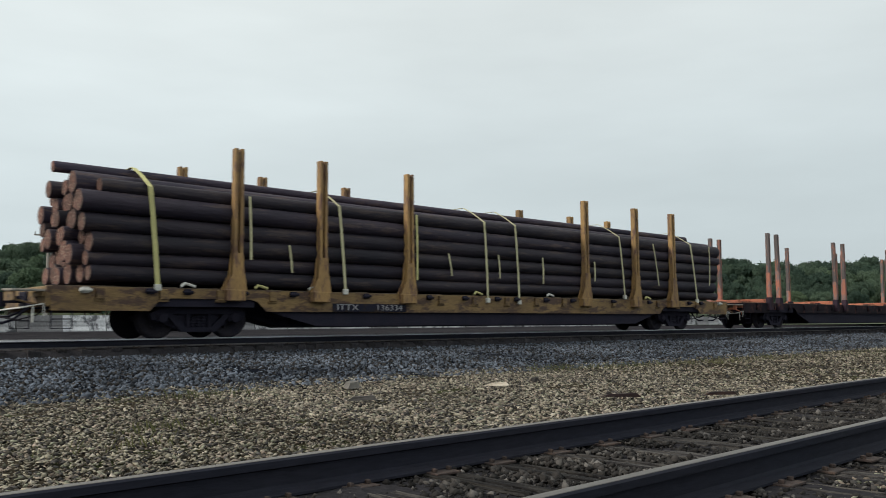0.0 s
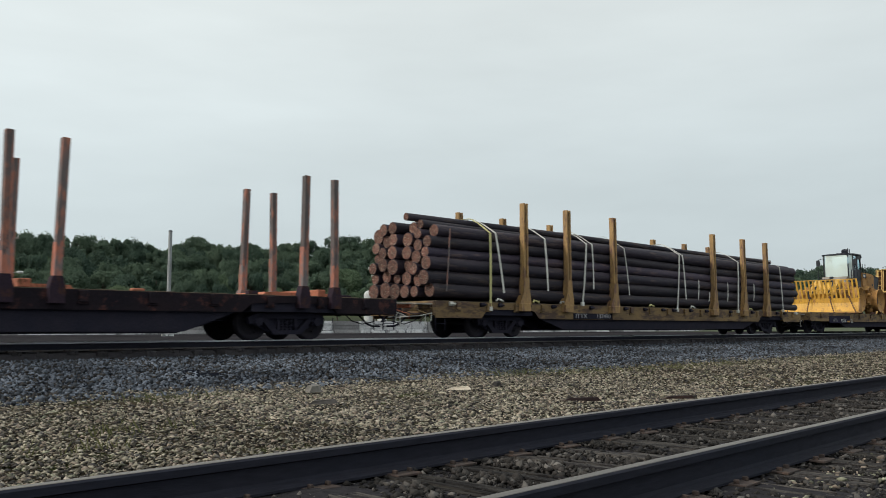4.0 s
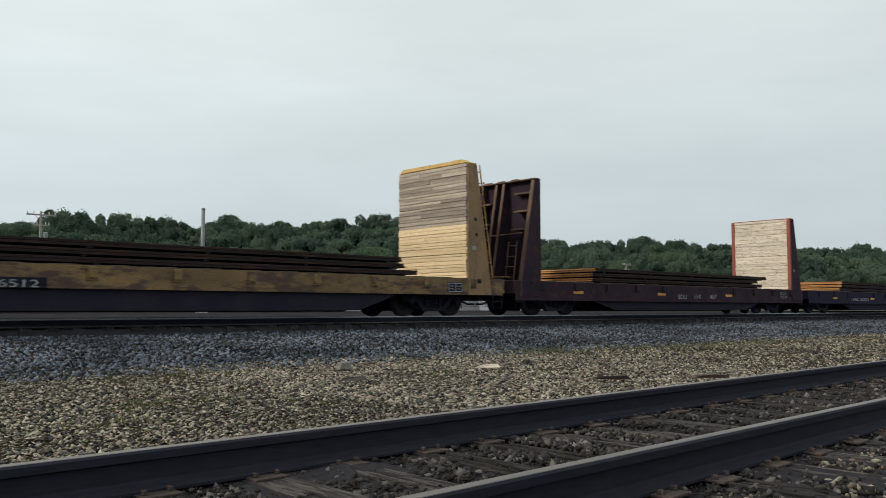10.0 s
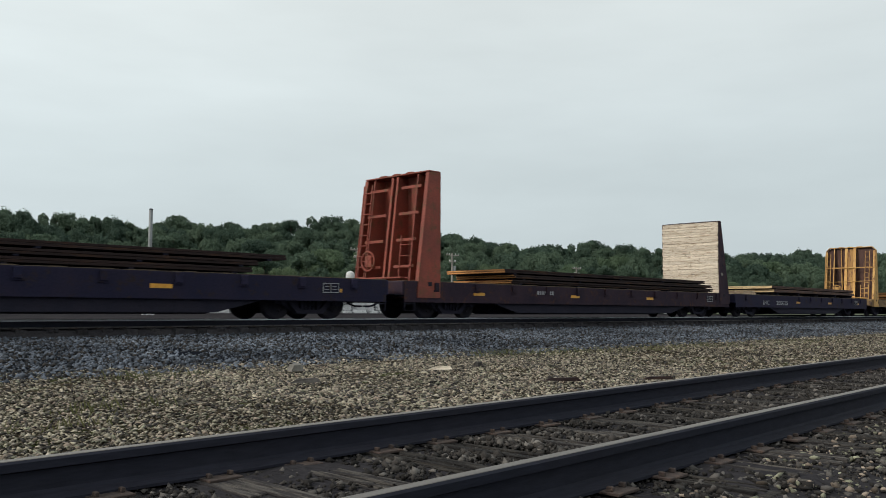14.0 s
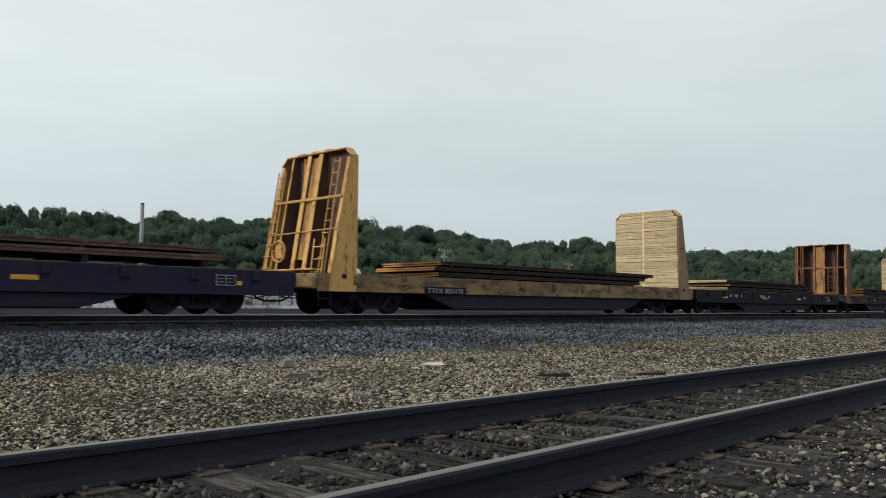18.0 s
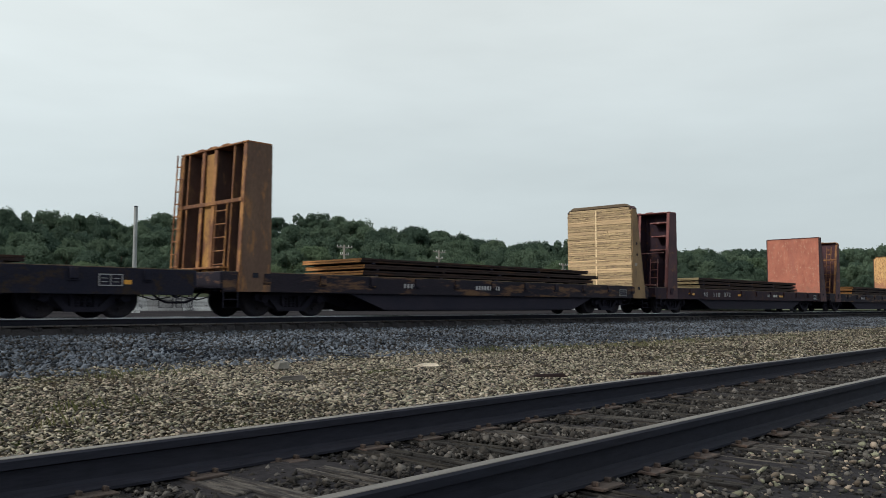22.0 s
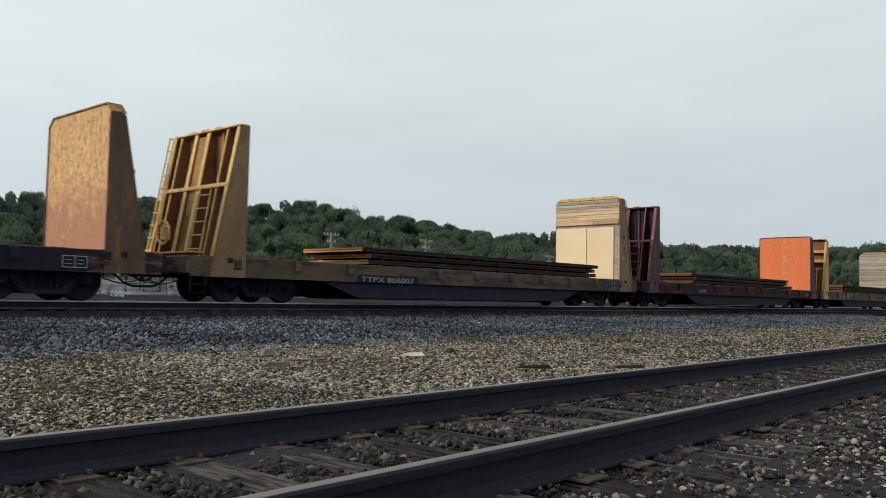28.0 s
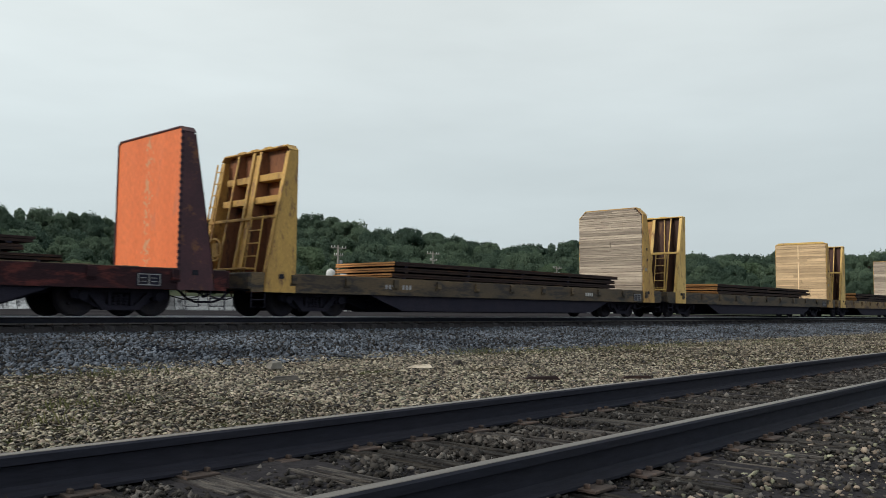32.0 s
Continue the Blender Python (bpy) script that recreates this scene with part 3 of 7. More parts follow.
def build_ground():
    ys = [-3000, -300, -60, -20, -6, -3] + [-2 + 0.14 * i for i in range(136)] + [17.0 + 0.1 * i for i in range(1, 20)] + [19, 20, 21, 22, 24, 26, 30, 36, 44, 52, 70, 80, 90, 110, 150, 300, 900, 3000]
    xs = [-3000, -300, -60, -20, -8, -4] + [-2 + 0.14 * i for i in range(100)] + [12 + 0.3 * i for i in range(100)] + [42 + 1.5 * i for i in range(40)] + [110, 140, 200, 320, 600, 1200, 3500]
    s = Shape()
    for y in ys:
        for x in xs:
            z = ground_z(y, x)
            if -2 < y < 17 and -2 < x < 60:
                z += 0.035 * noise.noise((x * 0.6, y * 0.6, 0)) + 0.02 * noise.noise((x * 2.5, y * 2.5, 3))
                if 1.4 < y < 4.3:
                    z += 0.012 * noise.noise((x * 7, y * 7, 5))
            s.v.append((x, y, z))
    w = len(xs)
    for j in range(len(ys) - 1):
        for i in range(w - 1):
            xc = 0.5 * (xs[i] + xs[i + 1])
            yc = across(xc, 0.5 * (ys[j] + ys[j + 1]))
            e = yc + 0.5 * noise.noise((xc * 0.35, yc * 0.2, 9)) + 0.25 * noise.noise((xc * 1.7, yc * 1.7, 2))
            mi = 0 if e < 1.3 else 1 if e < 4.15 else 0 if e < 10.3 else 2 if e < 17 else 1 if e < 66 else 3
            # the bed of the train's line takes the dark tone throughout
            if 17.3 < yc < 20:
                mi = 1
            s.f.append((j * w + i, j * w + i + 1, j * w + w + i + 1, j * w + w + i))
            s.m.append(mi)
    return solid("ground", s, ["tan_ballast_shaded", "dark_ballast", "grey_ballast_shaded", "field"], "tan and grey gravel ground of a rail yard", "ground", kind="structure", smooth=True)


build_ground()


def scatter(name, n, place, size, mats, label, seed, category="gravel", flat=0.65, fine=False):
    """Loose stones: n small uneven solids in one mesh."""
    g = np.random.default_rng(seed)
    if fine:
        k = (1 + 5 ** 0.5) / 2
        base = np.array([(-1, k, 0), (1, k, 0), (-1, -k, 0), (1, -k, 0), (0, -1, k), (0, 1, k), (0, -1, -k), (0, 1, -k), (k, 0, -1), (k, 0, 1), (-k, 0, -1), (-k, 0, 1)]) / 1.9
        tri = np.array([(0, 11, 5), (0, 5, 1), (0, 1, 7), (0, 7, 10), (0, 10, 11), (1, 5, 9), (5, 11, 4), (11, 10, 2), (10, 7, 6), (7, 1, 8), (3, 9, 4), (3, 4, 2), (3, 2, 6), (3, 6, 8), (3, 8, 9), (4, 9, 5), (2, 4, 11), (6, 2, 10), (8, 6, 7), (9, 8, 1)])
    else:
        base = np.array([(1, 0, 0), (-1, 0, 0), (0, 1, 0), (0, -1, 0), (0, 0, 1), (0, 0, -1)], float)
        tri = np.array([(0, 2, 4), (2, 1, 4), (1, 3, 4), (3, 0, 4), (2, 0, 5), (1, 2, 5), (3, 1, 5), (0, 3, 5)])
    nv, nf = len(base), len(tri)
    xy = place(g, n)
    r = size[0] + (size[1] - size[0]) * g.uniform(0, 1, n) ** 1.8
    v = base[None] * g.uniform(0.7, 1.2, (n, nv, 3)) + g.uniform(-0.25, 0.25, (n, nv, 3))
    v *= g.uniform(0.65, 1.25, (n, 1, 3))
    # each stone lies at a slant of its own
    a, t = g.uniform(0, 6.28, n), g.normal(0, 0.45, n)
    v[:, :, 2] *= flat
    y2 = v[:, :, 1] * np.cos(t)[:, None] - v[:, :, 2] * np.sin(t)[:, None]
    z2 = v[:, :, 1] * np.sin(t)[:, None] + v[:, :, 2] * np.cos(t)[:, None]
    rx = v[:, :, 0] * np.cos(a)[:, None] - y2 * np.sin(a)[:, None]
    ry = v[:, :, 0] * np.sin(a)[:, None] + y2 * np.cos(a)[:, None]
    z0 = np.array([ground_z(y, x) for x, y in xy]) + g.uniform(-0.008, 0.016, n)
    out = np.stack([rx * r[:, None] + xy[:, 0:1], ry * r[:, None] + xy[:, 1:2], z2 * r[:, None] + (z0 + r * 0.25)[:, None]], 2).reshape(-1, 3)
    f = (tri[None] + (np.arange(n) * nv)[:, None, None]).reshape(-1)
    me = bpy.data.meshes.new(name)
    me.vertices.add(n * nv)
    me.vertices.foreach_set("co", out.ravel())
    me.loops.add(len(f))
    me.loops.foreach_set("vertex_index", f.astype(np.int32))
    me.polygons.add(n * nf)
    me.polygons.foreach_set("loop_start", (np.arange(n * nf) * 3).astype(np.int32))
    for m in mats:
        me.materials.append(MATS[m])
    me.polygons.foreach_set("material_index", np.repeat(g.integers(0, len(mats), n), nf).astype(np.int32))
    me.update(calc_edges=True)
    return tagged(new(name, me), label, category, kind="stuff")


def fan(x0, span, y0, y1, power):
    """Places that grow sparser away along the line."""
    def f(g, n):
        xy = np.stack([x0 + span * g.uniform(0, 1, n) ** power, g.uniform(y0, y1, n)], 1)
        xy[:, 1] -= SWING * (xy[:, 0] - 25) * np.clip((xy[:, 1] - 8) / 8, 0, 1)
        return xy
    return f


def rail_shape(y, z, x0, x1, s, steel=0, head=1, shine=False):
    """A flat-bottomed rail along x with its head's middle at y and its top at z."""
    prof = [(-0.022, -0.153), (0.022, -0.153), (0.009, -0.135), (0.009, -0.055), (0.036, -0.045), (0.037, -0.012), (0.026, -0.002),
            (-0.026, -0.002), (-0.037, -0.012), (-0.036, -0.045), (-0.009, -0.055), (-0.009, -0.135)]
    s.prism([(y + a, z + b) for a, b in prof], "x", x0, x1, steel)
    s.prism([(y - 0.076, z - 0.181), (y + 0.076, z - 0.181), (y + 0.076, z - 0.168), (y + 0.020, z - 0.150), (y - 0.020, z - 0.150), (y - 0.076, z - 0.168)], "x", x0, x1, 2)
    s.prism([(y - 0.027, z - 0.0025), (y + 0.027, z - 0.0025), (y + 0.024, z), (y - 0.024, z)], "x", x0, x1, head)
    if shine:
        # the worn head's gleam, painted as a pale colour, covers its sides too
        s.prism([(y - 0.0395, z - 0.026), (y + 0.0395, z - 0.026), (y + 0.0395, z - 0.010), (y + 0.028, z + 0.001), (y - 0.028, z + 0.001), (y - 0.0395, z - 0.010)], "x", x0, x1, head)


def build_track(y, z, x0, x1, name, step, tie_x0, tie_x1, label, main=False):
    tr = thing(name, LINE @ pose(0, y - Y_TRAIN, z - Z_TRAIN) if y > 10 else pose(0, y, z), label, "railway track", kind="structure")
    for side in (-0.7525, 0.7525):
        s = Shape()
        rail_shape(side, 0, x0, x1, s, shine=main)
        part("rail", s, ["rail_steel", "rail_painted_shine" if main else "rail_head", "rail_foot_lit" if main else "rail_steel"], tr)
    variants = []
    for k in range(7):
        g = random.Random(40 + k)
        # each tie is split into long uneven strands
        s = Shape().box(-0.115, 0.115, -1.3 - g.uniform(0, 0.05), 1.3 + g.uniform(0, 0.05), -0.36, -0.205, 0.015)
        x = -0.115
        while x < 0.10:
            w = min(g.uniform(0.025, 0.07), 0.115 - x)
            a = -1.31 - g.uniform(-0.08, 0.05)
            while a < 1.2:
                b = min(a + g.uniform(0.5, 1.6), 1.31 + g.uniform(-0.06, 0.05))
                if g.random() < 0.88:
                    s.box(x + 0.002, x + w - 0.003, a, b, -0.25, -0.186 + g.uniform(-0.016, 0.004), 0.005)
                a = b + 0.006
            x += w
        variants.append(s.mesh("tie", "tie_dark" if main else "tie_wood"))
    pm = Shape().box(-0.09, 0.09, -0.17, 0.17, -0.19, -0.176, 0.003)
    for a, b in ((-0.06, -0.11), (0.06, 0.11), (-0.06, 0.10), (0.06, -0.10)):
        pm.box(a - 0.010, a + 0.010, b - 0.016, b + 0.016, -0.178, -0.155, 0.004)
    pm = pm.mesh("tie_plate", "rust_plate")
    g = random.Random(3)
    x = tie_x0
    while x < tie_x1:
        t = part("tie", variants[g.randrange(7)], None, tr, at=pose(x + g.uniform(-0.04, 0.04), g.uniform(-0.05, 0.05), 0, 0, 0, g.uniform(-1.5, 1.5)))
        if x < 22:
            for side in (-0.7525, 0.7525):
                part("tie_plate", pm, None, tr, at=pose(t.location.x, side, 0))
        x += step
    return tr


build_track(Y_NEAR, 0.0, -30, 400, "track_near", 0.53, -9.48, 60, "weathered steel rails on old half-buried wooden ties")
build_track(Y_TRAIN, Z_TRAIN, -60, 260, "track_train", 0.56, -4, 120, "main line of bright-headed steel rails on dark ties", True)
build_track(27.0, 0.16, -60, 260, "track_behind", 0.6, 0, 90, "second line of rails beyond the train")

# ---- loose stones ----
MIX = ["stone_tan"] * 4 + ["stone_rose"] * 2 + ["stone_olive"] + ["stone_mud"] * 2 + ["stone_dark", "stone_pale"]
scatter("tan_gravel", 105000, fan(0.3, 12, 3.85, 10.8, 1.2), (0.008, 0.031), MIX, "loose tan crushed stone between the tracks", 11, flat=0.38)
scatter("tan_gravel", 84000, fan(5, 64, 3.85, 10.6, 1.7), (0.013, 0.041), MIX, "loose tan crushed stone between the tracks", 12, flat=0.42)
scatter("grey_ballast_stones", 82000, fan(2, 58, 9.9, 17.15, 1.5), (0.016, 0.050), ["stone_grey", "stone_grey", "stone_grey", "stone_dark"], "blue-grey crushed stone on the ballast shoulder", 13, flat=0.75)
scatter("pale_stones", 120, fan(0.6, 9, 3.8, 4.6, 1.1), (0.022, 0.060), ["stone_pale"], "larger pale stones lying along the rail", 18, flat=0.6, fine=True)


def between_ties(place, stray=0.12):
    """Moves most of the stones into the cribs between the near track's ties."""
    def f(g, n):
        xy = place(g, n)
        k = (xy[:, 0] + 1.0) / 0.53
        fr = np.mod(k, 1.0)
        put = np.where((g.uniform(0, 1, n) < stray) | (xy[:, 1] < 1.5), fr, 0.27 + 0.46 * fr)
        xy[:, 0] = (np.floor(k) + put) * 0.53 - 1.0
        return xy
    return f


scatter("track_ballast_stones", 24000, between_ties(fan(0.0, 20, 1.35, 4.1, 1.3)), (0.008, 0.030), ["stone_dark", "stone_dark", "stone_dark", "stone_dark", "stone_mud", "stone_mud"], "dark dirty ballast between the ties", 14)


def heaps(x0, span, y0, y1, power):
    """Places gathered into uneven heaps between the ties."""
    def f(g, n):
        c = np.stack([x0 + span * g.uniform(0, 1, 160) ** power, g.uniform(y0, y1, 160)], 1)
        k = g.integers(0, 160, n)
        xy = c[k] + g.normal(0, 0.10, (n, 2)) * (1.0, 1.4)
        xy[:, 1] = np.clip(xy[:, 1], y0 - 0.1, y1 + 0.1)
        return xy
    return f


scatter("heaped_ballast", 5000, between_ties(heaps(0.4, 17, 2.2, 3.5, 1.4), 0.05), (0.012, 0.038), ["stone_mud", "stone_dark", "stone_dark"], "coarse dark stones heaped between the rails", 16, flat=0.8)
scatter("track_edge_stones", 19000, between_ties(fan(0.6, 18, 0.0, 1.85, 1.2), 0.3), (0.007, 0.027), ["stone_dark", "stone_mud", "stone_mud", "stone_rose", "stone_olive"], "olive and dark stones beside the nearest rail", 15, fine=True)


scatter("near_ground_stones", 13000, fan(-9, 24, -7, 0.3, 1.0), (0.010, 0.036), ["stone_dark", "stone_tan", "stone_tan", "stone_mud"], "scattered stones on the near ground", 19)
scatter("near_ground_stones", 11000, fan(-9, 9.6, 0.2, 9.9, 1.0), (0.010, 0.036), ["stone_dark", "stone_tan", "stone_tan", "stone_mud"], "scattered stones on the near ground", 20)
scatter("near_ground_stones", 9000, fan(-9, 11.5, 9.9, 17.25, 1.0), (0.018, 0.056), ["stone_grey", "stone_grey", "stone_dark"], "blue-grey stones on the ballast shoulder", 21)


def loose_piece(name, x, y, poly, h, mat, label, category, turn=0, lift=0.05):
    s = Shape().prism(poly, "z", 0, h)
    s.v = [((vx * (0.72 if vz > 0 else 1)), (vy * (0.66 if vz > 0 else 1)), vz) for vx, vy, vz in s.v]
    s.v = [(vx + 0.012 * math.sin(17 * vy + vz * 31), vy + 0.01 * math.sin(23 * vx), vz + 0.012 * math.sin(11 * vx + 7 * vy)) for vx, vy, vz in s.v]
    return solid(name, s, mat, label, category, at=pose(x, y, ground_z(y) + lift, 2, 3, turn))


loose_piece("flat_stone", 6.81, 9.01, [(-0.15, -0.06), (0.05, -0.10), (0.16, -0.04), (0.13, 0.07), (-0.08, 0.09)], 0.08, "stone_slab", "broken grey slab lying on the gravel", "stone", 20)
loose_piece("board", 5.85, 7.55, [(-0.17, -0.04), (0.17, -0.03), (0.18, 0.035), (-0.15, 0.045)], 0.045, "stone_mud", "short dark weathered board on the gravel", "board", -28)
loose_piece("pale_chip", 8.43, 7.89, [(-0.19, -0.03), (0.17, -0.045), (0.20, 0.03), (-0.10, 0.05)], 0.04, "plank_white", "pale flat splinter on the gravel", "splinter", -25)
loose_piece("rusty_bar", 8.29, 5.76, [(-0.24, -0.03), (0.24, -0.03), (0.24, 0.03), (-0.24, 0.03)], 0.04, "plate_steel", "rusty steel scrap lying on the gravel", "scrap", -30)
loose_piece("rusty_bar", 9.27, 5.04, [(-0.2, -0.035), (0.2, -0.03), (0.2, 0.03), (-0.2, 0.035)], 0.035, "plate_steel", "rusty steel scrap lying on the gravel", "scrap", -35)
loose_piece("dark_stone", 9.45, 8.08, [(-0.09, -0.05), (0.07, -0.06), (0.10, 0.03), (-0.04, 0.06)], 0.05, "stone_dark", "dark broken stone on the gravel", "stone", 10)


def weed_patch(x, y, n, spread, seed):
    g = random.Random(seed)
    s = Shape()
    for k in range(n):
        px, py = g.gauss(0, spread), g.gauss(0, spread * 0.5)
        h, a = g.uniform(0.03, 0.11), g.uniform(0, 6.28)
        dx, dy = math.cos(a) * h * 0.6, math.sin(a) * h * 0.6
        w = 0.006
        s.add([(px - w, py, 0), (px + w, py, 0), (px + dx * 0.5, py + dy * 0.5, h * 0.7), (px + dx, py + dy, h)], [(0, 1, 2), (0, 2, 3)])
    return solid("weeds", s, "weeds", "sparse green weeds growing in the gravel", "weeds", kind="stuff", at=pose(x, y, ground_z(y) + 0.01))


for wx, wy, wn_, ws in ((3.3, 7.0, 60, 0.24), (2.6, 6.2, 35, 0.25), (12.4, 9.9, 260, 0.7), (14.5, 9.6, 240, 0.8), (16.5, 9.0, 160, 0.6), (19, 9.4, 240, 1.0), (5.1, 9.6, 120, 0.4), (24, 8.6, 200, 1.2)):
    weed_patch(wx, wy, wn_, ws, int(wx * 10))


# ---- beyond the train ----
def skyline(az):
    """The woods' upper edge: degrees above the eye, by degrees east of straight across."""
    pts = ((-20, 4.6), (10, 4.8), (15, 4.9), (18, 5.6), (20, 6.1), (23.5, 5.4), (29, 6.05), (32, 5.7), (36, 5.9), (40.4, 6.15), (44, 5.35), (48, 5.35), (51, 4.6), (53, 4.7), (58, 4.55), (61.5, 4.25), (65, 3.7), (71, 3.75), (76.5, 3.7), (90, 3.5))
    for (a, p), (b, q) in zip(pts, pts[1:]):
        if az <= b:
            return p + (q - p) * (az - a) / (b - a)
    return 3.5


def tree_meshes(seed, h, w, leaf_n):
    """A tapered trunk with limbs, and a crown of many small leaf clumps with gaps."""
    g = random.Random(seed)
    tr = Shape()
    tr.tube([(0, 0, -1.0), (0.1, 0, h * 0.25), (g.uniform(-0.3, 0.3), 0.1, h * 0.55), (0, 0, h * 0.85)], 0, 7, radii=[0.34, 0.27, 0.18, 0.05])
    cr = Shape()
    blobs = []
    for k in range(20):
        a, q = g.uniform(0, 6.28), g.uniform(0.15, 0.72)
        zz = h * g.uniform(0.38, 0.88)
        rr = w * q * (1.15 - abs(zz / h - 0.55))
        c = Vector((math.cos(a) * rr, math.sin(a) * rr, zz))
        blobs.append((c, g.uniform(0.15, 0.30) * w))
        tr.tube([(0, 0, zz * 0.6), tuple(c * 0.5 + Vector((0, 0, zz * 0.35))), tuple(c)], 0, 5, radii=[0.13, 0.08, 0.03])
    blobs.append((Vector((0, 0, h * 0.88)), w * 0.2))
    for k in range(leaf_n):
        c, r = blobs[g.randrange(len(blobs))]
        d = Vector((g.gauss(0, 1), g.gauss(0, 1), g.gauss(0, 0.8))).normalized()
        p = c + d * r * (g.uniform(0.70, 1.02) if g.random() < 0.88 else g.uniform(1.0, 1.3))
        u = Vector((g.gauss(0, 1), g.gauss(0, 1), g.gauss(0, 1))).normalized()
        n = (d + u * 0.7).normalized()
        t1 = n.orthogonal().normalized() * g.uniform(0.16, 0.37)
        t2 = n.cross(t1).normalized() * g.uniform(0.17, 0.38)
        b = n * g.uniform(0.05, 0.25)
        cr.add([p - t1, p - t2 * 0.8 + b, p + t1 * 0.9, p + t2, p + n * 0.18], [(0, 1, 4), (1, 2, 4), (2, 3, 4), (3, 0, 4)])
    return tr.mesh("trunk", "bark"), cr


def build_woods():
    kinds = []
    for k in range(6):
        h, w = (13, 6.6) if k < 4 else (15, 5.4)
        trunk, crown = tree_meshes(100 + k, h, w, 5400)
        kinds.append((h, trunk, crown.mesh("crown", "leaves"), crown.mesh("crown", "leaves_light") if k < 2 else None))
    g = random.Random(21)
    rows = ((150, 0.52, 2.6), (168, 0.68, 2.2), (188, 0.82, 1.9), (206, 0.94, 1.65), (224, 1.01, 1.75))
    for dist, frac, step in rows:
        az = 13.5
        while az < 80:
            e = skyline(az) * frac
            d = dist * g.uniform(0.96, 1.04)
            top = 0.6 + d * math.tan(radians(e)) * (g.uniform(0.93, 1.035) + 0.06 * noise.noise((az * 0.55, dist * 0.1, 4)) + 0.05 * noise.noise((az * 1.7, dist * 0.1, 8)))
            k = g.randrange(6)
            h, trunk, crown, light = kinds[k]
            sc = g.uniform(0.8, 1.15) if dist < 190 else g.uniform(0.68, 0.98)
            base = top - h * sc * 0.98
            if base < 0.2:
                sc = max(0.45, (top - 0.2) / h)
                base = top - h * sc * 0.98
            x, y = d * math.sin(radians(az)), d * math.cos(radians(az))
            pale = light is not None and dist < 200 and g.random() < 0.5
            t = thing("tree", Matrix.Translation((x, y, base)) @ pose(0, 0, 0, 0, 0, g.uniform(0, 360)) @ Matrix.Diagonal((sc * g.uniform(0.68, 1.05), sc * g.uniform(0.68, 1.05), sc, 1)),
                      "light green leafy tree at the foot of the woods" if pale else "dark green leafy tree on the wooded hillside", "tree", "trees of the wooded hill")
            part("trunk", trunk, None, t)
            part("crown", light if pale else crown, None, t)
            az += 0.72 * step * g.uniform(0.7, 1.3) * 150 / dist
    # the hillside under the trees
    s = Shape()
    azs = [2 + i * 1.0 for i in range(88)]
    ds = (128, 150, 172, 196, 222, 260)
    for d in ds:
        for a in azs:
            f = {128: 0.0, 150: 0.10, 172: 0.24, 196: 0.42, 222: 0.55, 260: 0.72}[d]
            s.v.append((d * math.sin(radians(a)), d * math.cos(radians(a)), 0.3 + d * math.tan(radians(skyline(a))) * f))
    w = len(azs)
    for j in range(len(ds) - 1):
        for i in range(w - 1):
            s.f.append((j * w + i, j * w + i + 1, j * w + w + i + 1, j * w + w + i))
            s.m.append(0)
    solid("hillside", s, "hill_soil", "dark wooded hillside beyond the yard", "hill", kind="structure", smooth=True)


build_woods()


def build_barrier():
    """Pale concrete wall sections in a row beyond the tracks; some are weathered dark."""
    sec = Shape().prism([(-0.30, 0), (0.30, 0), (0.30, 0.08), (0.17, 0.33), (0.10, 1.12), (-0.10, 1.12), (-0.17, 0.33), (-0.30, 0.08)], "x", -1.47, 1.47)
    for z in (0.42, 0.72):
        sec.box(-1.44, 1.44, -0.19, -0.10, z, z + 0.035)
    pale, dim = sec.mesh("wall_section", "concrete_white"), sec.mesh("wall_section", "concrete_dim")
    g = random.Random(8)
    run, dark = 0, False
    for i in range(70):
        if run == 0:
            dark = not dark and i > 0
            run = 1 if dark else g.choice((3, 4, 6))
        run -= 1
        ob = new("concrete_wall", dim if dark else pale)
        ob.matrix_basis = pose(10 + i * 3.0, 60 + 0.1 * math.sin(i * 1.7), 0.355)
        tagged(ob, "stained dark concrete wall section standing on gravel" if dark else "pale concrete wall section standing on gravel", "wall", "concrete wall sections")


build_barrier()


